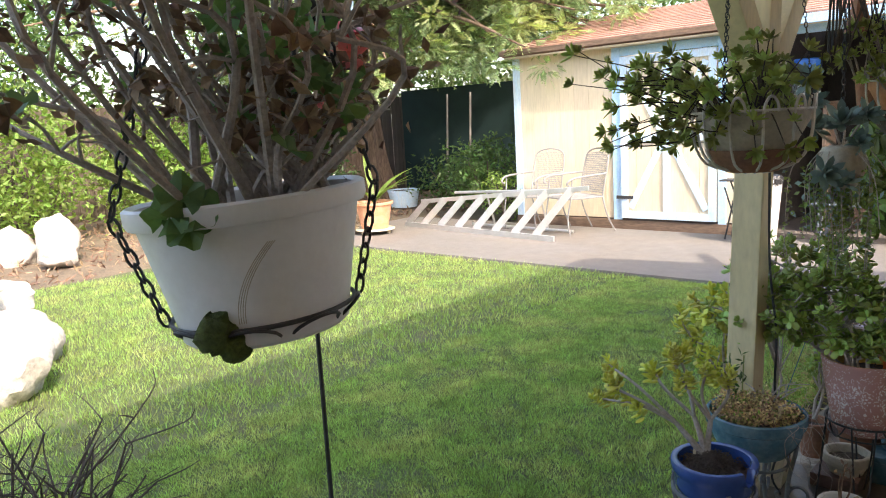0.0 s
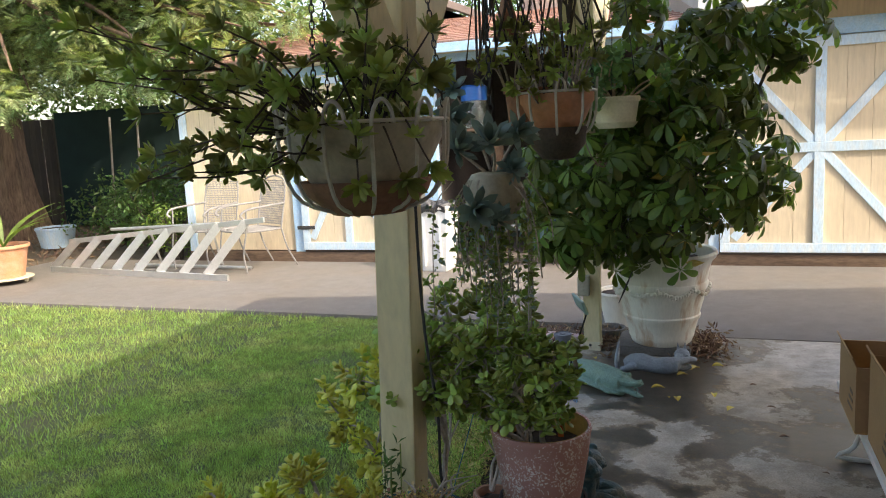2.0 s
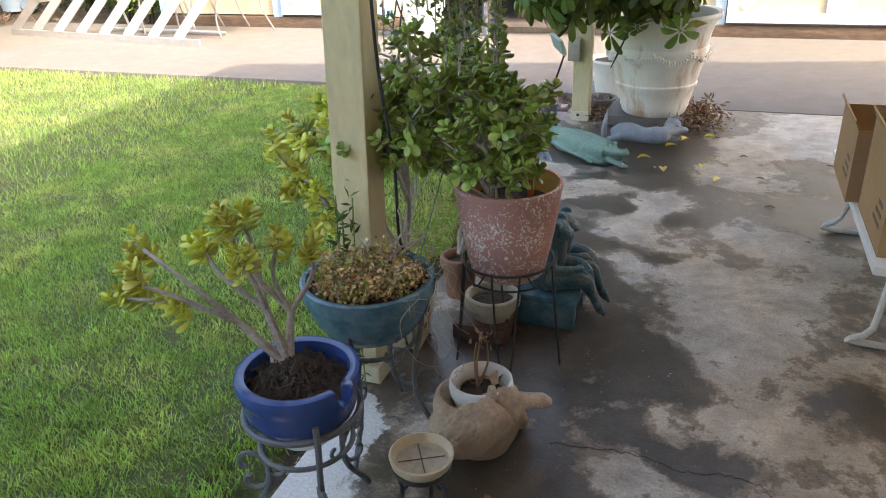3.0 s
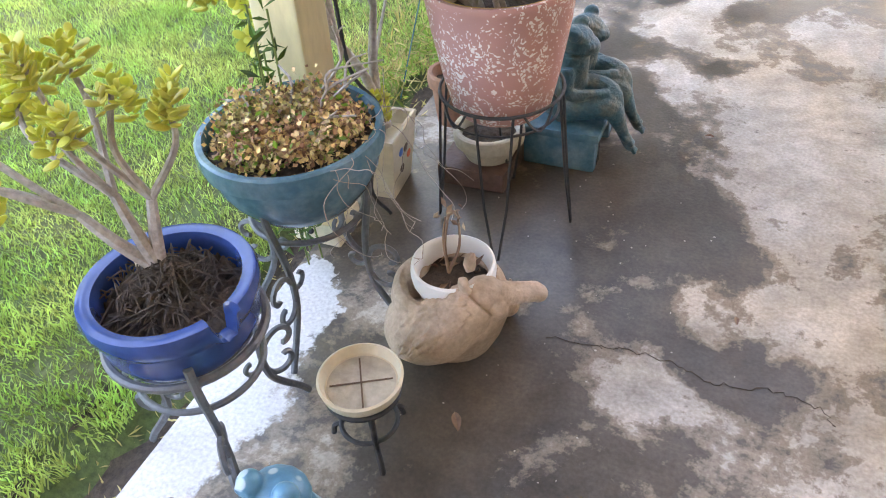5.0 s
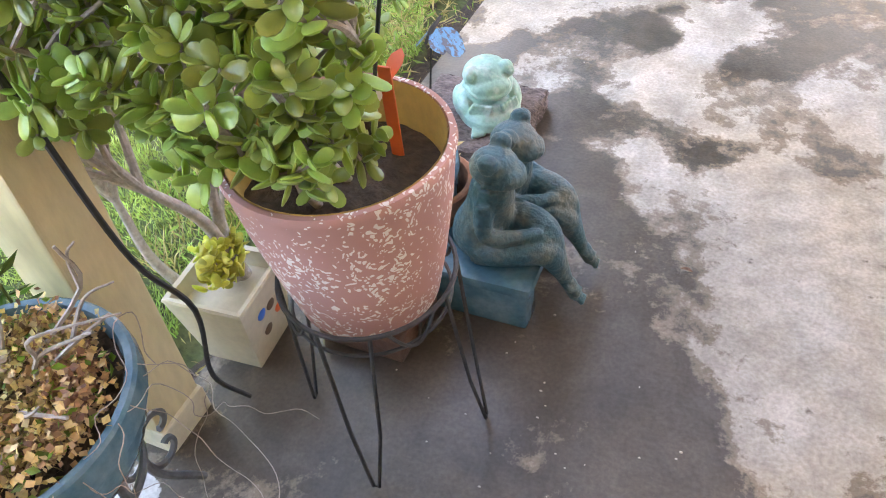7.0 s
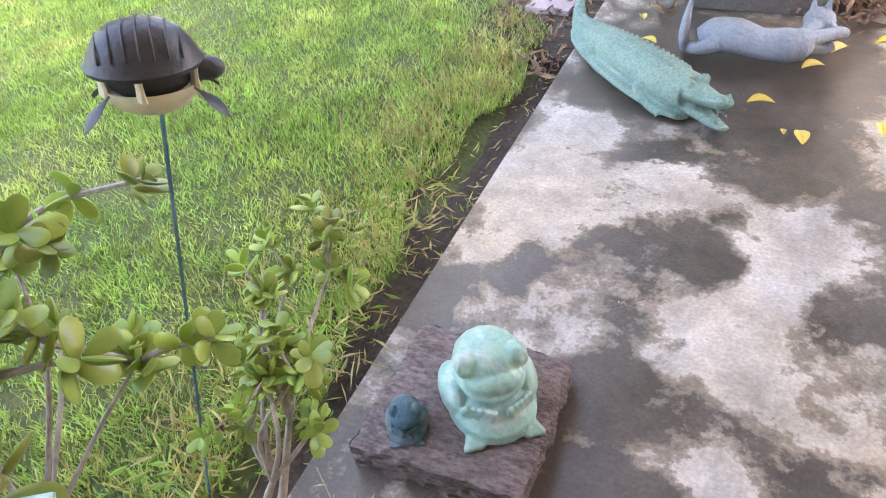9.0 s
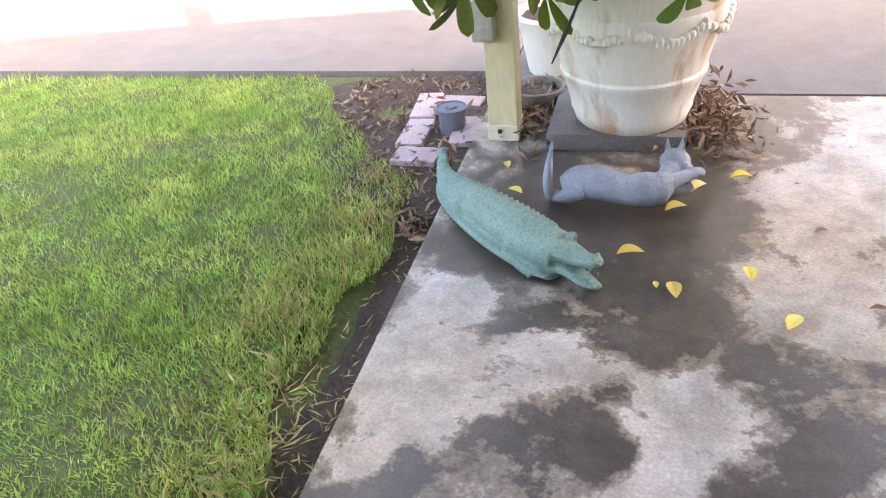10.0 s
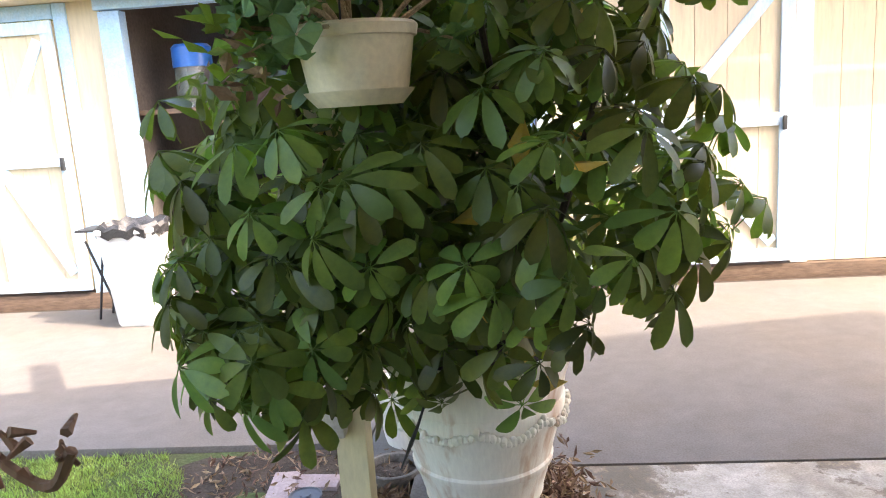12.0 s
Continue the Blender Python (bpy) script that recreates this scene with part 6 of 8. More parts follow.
def animal_planter():
    bm = bmesh.new()
    cx, cy = 0.385, 2.712
    # a bowl-shaped body round the pot, a neck lying along its front, muzzle out
    lathe(bm, [(0, 0.003), (0.060, 0.003), (0.074, 0.012), (0.092, 0.05), (0.104, 0.09), (0.105, 0.120), (0.098, 0.145), (0.086, 0.154), (0.074, 0.145), (0.068, 0.10), (0, 0.09)], 56, (cx, cy, 0), (1.0, 0.92))
    ball(bm, (0.312, 2.722, 0.098), (0.036, 0.056, 0.058))
    neck = curve([(0.318, 2.690, 0.060), (0.346, 2.650, 0.074), (0.388, 2.642, 0.096), (0.424, 2.660, 0.124), (0.446, 2.684, 0.148)], 6)
    k = len(neck) - 1
    girth = [0.050, 0.058, 0.058, 0.050, 0.040]
    width = [girth[min(4, i // 6)] + (girth[min(4, i // 6 + 1)] - girth[min(4, i // 6)]) * (i % 6) / 6 for i in range(k + 1)]
    tube(bm, neck, width, 18)
    # head: brow, cheek, long muzzle with nostrils
    ball(bm, (0.456, 2.694, 0.156), (0.036, 0.032, 0.032), rot(0, 0.2, 0.65))
    ball(bm, (0.474, 2.690, 0.136), (0.026, 0.024, 0.028))
    tube(bm, curve([(0.462, 2.698, 0.152), (0.492, 2.718, 0.146), (0.520, 2.738, 0.139), (0.538, 2.750, 0.136)], 4), [0.031, 0.029, 0.027, 0.025, 0.023, 0.022, 0.021, 0.0205, 0.020, 0.020, 0.0195, 0.018, 0.014], 14, True, 0.85)
    ball(bm, (0.533, 2.746, 0.133), (0.018, 0.019, 0.015), rot(0, 0, 0.7))
    for dx, dy in ((-0.014, -0.024), (-0.026, 0.020)):
        ear = Vector((0.452 + dx, 2.694 + dy, 0.180))
        tube(bm, [ear, ear + Vector((-0.004, dy * 0.3, 0.014)), ear + Vector((-0.003, dy * 0.4, 0.026)), ear + Vector((0.002, dy * 0.3, 0.034))], [0.010, 0.0145, 0.012, 0.004], 9, True, 0.6)
    ball(bm, (0.486, 2.692, 0.158), 0.0055)
    # mane and fleece in overlapping locks
    for i in range(150):
        q = int((0.05 + 0.85 * R.random()) * k)
        tilt_up = R.uniform(0.35, 1.9)
        a = Vector(neck[q]) + Vector((0.45, -0.9, 0)).normalized() * width[q] * 1.01 * math.cos(tilt_up) + Vector((0, 0, width[q] * 1.01 * math.sin(tilt_up)))
        w = Vector((-0.014, -0.010, -0.004)) * R.uniform(0.8, 1.4)
        tube(bm, [a, a + w * 0.8 + Vector((0, 0, 0.002)), a + w * 1.6 + Vector((0, -0.003, -0.008))], [0.0035, 0.0062, 0.0020], 6)
    for v in bm.verts:
        v.co.z = max(v.co.z, 0.0)
    ob = sculpted("animal_planter", bm, TANCLAY, 0.0019, "tan clay animal figure curled round a white pot", "planter", 0)
    p = pot("white_pot", "small white pot with a bare stalk, set in a clay planter", (0.390, 2.724, 0.095), 0.056, 0.072, 0.090, WHITEPLASTIC, 0.003, 0, 0.045, SOIL, 0.005)
    bm = bmesh.new()
    for tip in ((0.375, 2.74, 0.265), (0.392, 2.725, 0.30), (0.40, 2.735, 0.29)):
        branch_to(bm, (0.385, 2.715, 0.165), tip, 0.0035, 0.0015, 0.15, 4, 5)
    part("dry_stalk", bm, DEADLEAF, p, "dry brown stalk")
    leaf_cloud("dry_litter", [(0.39 + 0.04 * math.cos(q), 2.724 + 0.04 * math.sin(q), 0.146) for q in range(14)], 0.030, 0.012, DEADLEAF, 3, p, 0.35)
    leaf_cloud("withered_leaf", [(0.375, 2.74, 0.262), (0.392, 2.725, 0.297), (0.40, 2.735, 0.287)], 0.016, 0.006, DEADLEAF, 7, p)
    bm = bmesh.new()
    ball(bm, (0.455, 2.80, 0.03), (0.028, 0.022, 0.03))
    ball(bm, (0.458, 2.795, 0.065), (0.018, 0.017, 0.016))
    for s in (-1, 1):
        ball(bm, (0.455 + s * 0.011, 2.80, 0.085), (0.006, 0.005, 0.014))
    sculpted("animal_figurine", bm, TANCLAY, 0.004, "little tan clay animal beside the planter", "figurine", 2)


animal_planter()

# potted butterfly ornament between jade pot and stone
bp = pot("black_nursery_pot", "small teal glazed pot with a dead plant", (0.262, 3.43, 0.012), 0.05, 0.066, 0.205, TEALGLAZE, 0.004, 0, 0.035)
pot("outer_clay_pot", "brown clay pot holding the dark glazed pot", (0.268, 3.435, 0.0), 0.06, 0.084, 0.165, OLDTERRACOTTA, 0.004, 0, 0.12)
s = thing("dead_potted_plant", "dry brown plant tangle in the dark pot", "plant")
leaf_cloud("foliage", shell_points((0.262, 3.43, 0.215), (0.06, 0.06, 0.05), 120, 0.2), 0.028, 0.012, SEDUM, 2, s, 0.4)
bm = bmesh.new()
for i in range(7):
    branch_to(bm, (0.262, 3.43, 0.18), (0.255 + R.uniform(-0.09, 0.06), 3.44 + R.uniform(-0.06, 0.08), R.uniform(0.24, 0.34)), 0.0025, 0.001, 0.2, 4, 4)
tagged(part("dead_stem", bm, TWIG, s), kind="stuff")
bf = thing("butterfly_stake", "blue metal butterfly on a thin stake", "garden ornament")
for sg, w in ((-1, 0.8), (1, 1.0)):
    m = Matrix.Translation((0.385, 3.285, 0.555)) @ Matrix.Rotation(sg * 0.75, 4, "Y") @ Matrix.Rotation(-sg * 1.2, 4, "Z")
    bm = leaf_bm(bmesh.new(), 0.055 * w, 0.048 * w, m, 0.0016, 0.05, 0.05, 0.6, 6)
    leaf_bm(bm, 0.036 * w, 0.034 * w, m @ Matrix.Rotation(-sg * 0.9, 4, "Z"), 0.0016, 0.05, 0.05, 0.6, 6)
    part("wing", bm, BUTTERBLUE, bf, "mottled blue wing")
part("body", tube(bmesh.new(), [(0.385, 3.265, 0.547), (0.385, 3.285, 0.555), (0.385, 3.315, 0.558)], [0.002, 0.004, 0.002], 6), IRON, bf)
part("stake", tube(bmesh.new(), [(0.275, 3.42, 0.16), (0.385, 3.285, 0.555)], 0.0016, 6), IRON, bf)
pk = pot("terracotta_pot", "plain old terracotta pot behind the dark pot", (0.105, 3.42, 0.0), 0.045, 0.062, 0.14, OLDTERRACOTTA)
jade("jade_plant", "young jade plant rising beside the lawn edge", [(0.105, 3.42, 0.14), (0.1, 3.43, 0.14)], [((0.10, 3.62, 0.40), (0.12, 0.13, 0.10), 9), ((0.12, 3.50, 0.34), (0.10, 0.10, 0.10), 7)], JADE_ROSETTES, TWIG, 0.007, (0.55, 0.8), limit=lambda p: p.x < 0.24)

# turtle on a stake and a painted sign, both standing in the pots
tu = thing("turtle_stake", "black and cream turtle ornament on a green stake", "garden ornament")
TURTLE = Matrix.Translation((0.143, 3.466, 0.756)) @ Matrix.Rotation(radians(40), 4, "Z") @ Matrix.Rotation(radians(6), 4, "Y")


def turtle_part(name, bm, material, label="", parent=None):
    bmesh.ops.transform(bm, matrix=TURTLE @ Matrix.Scale(0.75, 4), verts=bm.verts)
    return part(name, bm, material, parent or tu, label)


shell = turtle_part("shell", lathe(bmesh.new(), [(0.052, -0.003), (0.0535, 0.001), (0.050, 0.005), (0.046, 0.014), (0.038, 0.026), (0.026, 0.034), (0.013, 0.038), (0, 0.039), (0, 0.036), (0.025, 0.031), (0.044, 0.010), (0.049, -0.001), (0.052, -0.003)], 44, (-0.002, 0, 0.014), (1.0, 0.80)), BLACKPAINT, "black domed shell")
for i in range(7):
    k = -0.036 + i * 0.012
    w = math.sqrt(1 - (k / 0.0515) ** 2)
    turtle_part("rib", tube(bmesh.new(), [(k - 0.002, 0.0385 * w * math.cos(a), 0.016 + 0.0385 * w ** 1.3 * math.sin(a) ** 0.8) for a in np.linspace(0.25, 2.89, 14)], 0.0011, 5), BLACKPAINT, "", shell)
# solid black ball in place of the shade between the struts
turtle_part("inner_body", ball(bmesh.new(), (0, 0, 0.002), (0.040, 0.030, 0.022)), IRON, "black ball standing for the shaded hollow")
turtle_part("belly", lathe(bmesh.new(), [(0, -0.036), (0.018, -0.034), (0.034, -0.026), (0.042, -0.015), (0.0445, -0.006), (0.042, -0.006), (0.038, -0.015), (0, -0.028)], 44, (0, 0, 0), (1.0, 0.78)), CREAMPAINT, "cream bowl belly")
for a in (-2.75, -1.75, -0.45, 0.6, 1.6, 2.6):
    ca, sa = math.cos(a), math.sin(a)
    turtle_part("strut", tube(bmesh.new(), [(0.0435 * ca, 0.034 * sa, -0.010), (0.0435 * ca, 0.034 * sa, 0.000), (0.045 * ca, 0.0355 * sa, 0.016)], [0.0075, 0.0055, 0.0050], 8, True, 0.5), CREAMPAINT, "cream strut")
turtle_part("head", ball(ball(bmesh.new(), (0.052, -0.006, 0.004), (0.016, 0.012, 0.0115)), (0.040, -0.004, 0.001), (0.014, 0.011, 0.010)), BLACKPAINT)
for ax, ay, turn in ((0.047, -0.024, -0.5), (0.043, 0.026, 0.6), (-0.044, -0.024, 3.7), (-0.042, 0.024, 2.5)):
    bm = leaf_bm(bmesh.new(), 0.040, 0.017, Matrix.Translation((ax * 0.8, ay * 0.8, -0.008)) @ Matrix.Rotation(turn - 1.57, 4, "Z") @ Matrix.Rotation(-0.55, 4, "X"), 0.005)
    turtle_part("flipper", bm, BLACKPAINT)
part("stake", tube(bmesh.new(), [(-0.10, 3.515, -0.03), (0.143, 3.466, 0.731)], 0.0018, 6), TEALGLAZE, tu, "thin green stake")

sg = thing("painted_sign", "weathered cream garden sign with dark shapes and blue edge", "sign")
# a small board standing on its corner: foot, near corner, head, far corner
corners = [Vector(p) for p in ((0.504, 3.027, 0.855), (0.489, 3.048, 0.882), (0.467, 3.143, 0.884), (0.462, 3.124, 0.856))]
corners[2] = corners[1] + corners[3] - corners[0]
centre = (corners[0] + corners[2]) / 2
along = (corners[2] - corners[0]).normalized()
face = along.cross(corners[1] - corners[3]).normalized()
if face.dot(Vector((0.096, -0.11, 0.096))) < 0:
    face.negate()


def sign_board(depth, lift, grow):
    bm = bmesh.new()
    f = [bm.verts.new(centre + (p - centre) * grow + face * lift) for p in corners]
    b = [bm.verts.new(centre + (p - centre) * grow + face * (lift - depth)) for p in corners]
    bm.faces.new(f)
    bm.faces.new(b[::-1])
    for i in range(4):
        j = (i + 1) % 4
        bm.faces.new((f[j], f[i], b[i], b[j]))
    bmesh.ops.recalc_face_normals(bm, faces=bm.faces[:])
    bmesh.ops.bevel(bm, geom=bm.edges[:], offset=0.0007, segments=2, affect="EDGES")
    return bm


part("plate", sign_board(0.002, 0.002, 0.97), SIGNPAINT, sg, smooth=False)
part("back_board", sign_board(0.0075, 0.0, 1.02), SIGNBLUE, sg, "thick board with chipped blue edge")
across = face.cross(along)
for u, w, lu, lw in ((-0.022, 0.001, 0.011, 0.0028), (-0.002, 0.004, 0.009, 0.0024), (0.004, -0.005, 0.012, 0.0030), (0.024, -0.001, 0.010, 0.0026), (-0.012, -0.004, 0.005, 0.0018), (0.016, 0.004, 0.005, 0.0016)):
    bm = ball(bmesh.new(), (0, 0, 0), 1.0, None, 14, 8)
    for v in bm.verts:
        q = v.co * (1 + 0.3 * noise.noise(v.co * 2 + Vector((u * 90, 0, 0))))
        v.co = centre + along * (u + q.x * lu) + across * (w + q.y * lw) + face * (0.0020 + q.z * 0.0005)
    part("dark_shape", bm, SIGNDARK, sg, "dark painted shape")
part("stake", tube(bmesh.new(), [corners[0] + face * -0.005 + along * 0.004, (0.357, 3.13, 0.45)], 0.0022, 7), IRON, sg, "black stake")
tag = thing("plant_tag", "bright orange plastic plant tag in the pot", "plant tag")
part("blade", boxed((0.395, 3.125, 0.46), (0.411, 3.128, 0.60), 0.001), ORANGE, tag, smooth=False)
part("fin", leaf_bm(bmesh.new(), 0.05, 0.02, Matrix.Translation((0.403, 3.126, 0.575)) @ Matrix.Rotation(0.6, 4, "X"), 0.001), ORANGE, tag)
part("bead", ball(bmesh.new(), (0.38, 3.12, 0.565), (0.018, 0.014, 0.013)), WHITEPAINT, tag, "white bead")


# ---- the urn corner ----
block = tagged(part("paver_block", boxed((0.25, 5.49, 0.0), (0.665, 5.85, 0.056), 0.008), BLOCK), "damp grey paver block under the urn", "paver")
urn = thing("white_urn", "large aged white urn with garland and rust stains", "plant pot")
prof = [(0, 0.0), (0.185, 0.0), (0.196, 0.012), (0.200, 0.03), (0.207, 0.048), (0.205, 0.056), (0.214, 0.10), (0.224, 0.145), (0.232, 0.155), (0.233, 0.170), (0.227, 0.178), (0.237, 0.23), (0.250, 0.29), (0.262, 0.33), (0.262, 0.36), (0.256, 0.37), (0.266, 0.43), (0.282, 0.48), (0.305, 0.505), (0.312, 0.525), (0.306, 0.54), (0.286, 0.535), (0.276, 0.51), (0.268, 0.47)]
prof = [(r - 0.026 * max(0.0, 1 - z / 0.36), z) for r, z in prof]
part("body", lathe(bmesh.new(), prof, 72, (0.497, 5.645, 0.056)), URNWHITE, urn)
soil_disc(urn, (0.497, 5.645), 0.272, 0.53)
bm = bmesh.new()
for k in range(8):
    a0 = 2 * math.pi * k / 8
    for i in range(15):
        f = i / 14
        a = a0 + f * 2 * math.pi / 8
        z = 0.056 + 0.345 - 0.035 * math.sin(math.pi * f)
        r = 0.267 - 0.003 * math.sin(math.pi * f)
        for _ in range(2):
            ball(bm, (0.497 + (r + R.uniform(-0.004, 0.002)) * math.cos(a), 5.645 + r * math.sin(a), z + R.uniform(-0.008, 0.008)), R.uniform(0.007, 0.013), None, 7, 5)
part("garland", bm, URNWHITE, urn, "moulded leaf garland")
stk = tagged(part("plant_label", tube(bmesh.new(), [(0.39, 5.325, 0.575), (0.36, 5.24, 0.50), (0.335, 5.25, 0.44), (0.30, 5.265, 0.36)], [0.0015, 0.004, 0.006, 0.002], 6), IRON), "dark plastic label hanging in the leaves", "plant label")
u2 = thing("second_urn", "smaller aged white pot behind the urn", "plant pot")
part("body", lathe(bmesh.new(), [(0, 0), (0.11, 0), (0.115, 0.02), (0.14, 0.16), (0.155, 0.20), (0.165, 0.215), (0.16, 0.23), (0.145, 0.225), (0.14, 0.2)], 48, (0.20, 6.22, 0.0)), URNWHITE, u2)
soil_disc(u2, (0.20, 6.22), 0.142, 0.205)
g = pot("grey_bowl", "shallow old grey bowl full of dead leaves", (0.17, 5.86, 0.0), 0.07, 0.10, 0.07, BLOCK, 0.004, 0, 0.03, SOIL)
pts = [(0.72 + R.gauss(0, 0.07), 5.68 + R.gauss(0, 0.13), 0.015 + abs(R.gauss(0, 0.02))) for _ in range(260)] + [(0.18 + R.gauss(0, 0.05), 5.75 + R.gauss(0, 0.13), 0.012 + abs(R.gauss(0, 0.008))) for _ in range(160)]
pile = thing("leaf_litter", "heap of dry brown leaves and twigs by the urn", "leaf litter", kind="stuff")
leaf_cloud("litter", pts, 0.045, 0.012, DEADLEAF, 3, pile, 0.3)
bm = bmesh.new()
for i in range(40):
    p0 = Vector((0.72 + R.gauss(0, 0.06), 5.66 + R.gauss(0, 0.12), 0.015))
    d = Vector((R.uniform(-1, 1), R.uniform(-1, 1), R.uniform(0, 0.4))) * 0.06
    tube(bm, [p0, p0 + d * 0.5 + Vector((0, 0, 0.008)), p0 + d], [0.0035, 0.003, 0.002], 5)
tw = part("twigs", bm, BARK, pile)
tagged(tw, kind="stuff")
pts = np.stack([rng.uniform(-0.6, -0.03, 900), rng.uniform(4.9, 6.15, 900), np.full(900, -0.022)], 1)
pts = pts[(pts[:, 0] > -0.22 - (pts[:, 1] - 5.2) * 0.66)]
litter2 = thing("bed_litter", "scattered dead leaves and straw on the bare soil", "leaf litter", kind="stuff")
leaf_cloud("litter", pts, 0.04, 0.012, DEADLEAF, 2, litter2, 0.28)
pts = np.stack([rng.uniform(-0.16, -0.01, 700), rng.uniform(1.6, 5.2, 700), np.full(700, -0.062)], 1)
litter3 = thing("trench_litter", "bits of straw and leaf in the edging trench", "leaf litter", kind="stuff")
leaf_cloud("litter", pts, 0.03, 0.008, DRYGRASS, 1, litter3, 0.15)

# bricks laid round a drain bucket
pave = thing("brick_paving", "pale pink bricks laid loosely in soil", "paving", kind="structure")
brick = as_mesh("brick", boxed((-0.047, -0.104, -0.03), (0.047, 0.104, 0.03), 0.005), BRICK)
for x, y, a, k in ((-0.218, 5.638, 2, 1.0), (-0.238, 5.872, 5, 1.08), (-0.115, 5.912, 88, 0.75), (-0.045, 5.66, 5, 1.05)):
    shared("brick", brick, Matrix.Translation((x, y, -0.040)) @ Matrix.Rotation(radians(a), 4, "Z") @ Matrix.Diagonal((1, k, 1, 1)), pave)
shared("brick", brick, Matrix.Translation((-0.165, 5.46, -0.038)) @ Matrix.Rotation(radians(88), 4, "Z") @ Matrix.Diagonal((1.15, 0.72, 1, 1)), pave)
bk = thing("drain_bucket", "small blue-grey plastic drain cup with a lid", "bucket")
part("cup", lathe(bmesh.new(), [(0, -0.05), (0.042, -0.05), (0.046, 0.045), (0.053, 0.046), (0.055, 0.062), (0.050, 0.064)], 36, (-0.095, 5.68, 0)), GREYPLASTIC, bk)
part("lid", lathe(bmesh.new(), [(0.051, 0.063), (0.047, 0.058), (0.02, 0.058), (0.018, 0.066), (0, 0.066)], 36, (-0.095, 5.68, 0)), GREYPLASTIC, bk, "ridged lid")

# fallen leaves on the slab
fall = []
for k in range(3):
    r = random.Random(k + 70)
    m = Matrix.Rotation(0.25, 4, "X")
    fall.append(as_mesh("fallen_leaf", leaf_bm(bmesh.new(), 0.062, 0.034, m, 0.0, 0.28, 0.5 + 0.2 * k, 0.5, 8), YELLOWLEAF))
for x, y, a, s in ((0.178, 5.356, 20, 0.7), (0.243, 5.206, 60, 0.8), (0.628, 5.143, -60, 1.0), (0.694, 5.249, -40, 1.05), (0.80, 5.336, -80, 0.95), (0.517, 4.926, -75, 1.05), (0.611, 4.799, 10, 0.4), (0.653, 4.766, 10, 1.0), (0.815, 4.85, 5, 0.9), (0.871, 4.684, -30, 0.95)):
    ob = new("fallen_leaf", R.choice(fall))
    ob.matrix_world = Matrix.Translation((x - 0.02, y - 0.02, 0.016)) @ Matrix.Rotation(radians(a), 4, "Z") @ Matrix.Scale(s, 4)
    tagged(ob, "fallen yellow leaf lying on damp concrete", "leaf", "fallen leaves")
brown = as_mesh("dry_leaf", leaf_bm(bmesh.new(), 0.045, 0.018, Matrix.Rotation(0.2, 4, "X"), 0.0, 0.3, 0.7, 0.5, 6), DEADLEAF)
for x, y, a, s in ((0.958, 5.062, -60, 0.9), (1.022, 4.767, -85, 0.9), (1.05, 4.42, -70, 1.0), (0.47, 2.52, 30, 0.9), (0.83, 5.33, -30, 1.2), (1.35, 5.0, 40, 0.8), (0.12, 2.24, 70, 0.8), (0.86, 2.9, 10, 0.5), (0.74, 3.5, 80, 0.5), (1.2, 4.1, 60, 0.6), (1.5, 3.4, 0, 0.5)):
    ob = new("dry_leaf", brown)
    ob.matrix_world = Matrix.Translation((x, y, 0.008)) @ Matrix.Rotation(radians(a), 4, "Z") @ Matrix.Scale(s, 4)
    tagged(ob, "small dry brown leaf on the concrete", "leaf", "dry leaves")
bm = bmesh.new()
for i in range(100):
    x, y = (R.gauss(0.56, 0.16), R.gauss(2.85, 0.3)) if i < 60 else (R.uniform(0.1, 1.7), R.uniform(2, 5.8))
    if x > 0.02:
        ball(bm, (x, y, 0.002), (R.uniform(0.0008, 0.003), R.uniform(0.0008, 0.0025), 0.0012), None, 6, 4)
tagged(part("grit", bm, ROCK), "pale crumbs and grit scattered on the concrete", "grit", kind="stuff")
bm = bmesh.new()
cx = curve([(0.540, 2.771, 0.001), (0.626, 2.776, 0.001), (0.679, 2.786, 0.001), (0.770, 2.780, 0.001), (0.841, 2.761, 0.001), (0.921, 2.773, 0.001), (0.991, 2.768, 0.001), (1.030, 2.733, 0.001)], 8)
tube(bm, [p + Vector((R.uniform(-0.006, 0.006), R.uniform(-0.006, 0.006), 0)) for p in cx], 0.0008, 4)
tagged(part("crack", bm, SOIL), "thin wandering crack in the concrete", "crack", kind="structure")

# table with cartons
tb = thing("folding_table", "low white folding table holding cardboard boxes", "table")
part("top", boxed((1.262, 3.40, 0.232), (2.05, 4.45, 0.26), 0.008), WHITEPLASTIC, tb)
for y0, y1 in ((3.43, 3.52), (4.25, 4.18)):
    part("leg", tube(bmesh.new(), curve([(1.34, y1, 0.232), (1.30, y0, 0.06), (1.27, y0, 0.012), (1.75, y0, 0.012), (1.80, y0, 0.06), (1.80, y1, 0.232)], 4), 0.010, 8), WHITEWIRE, tb)


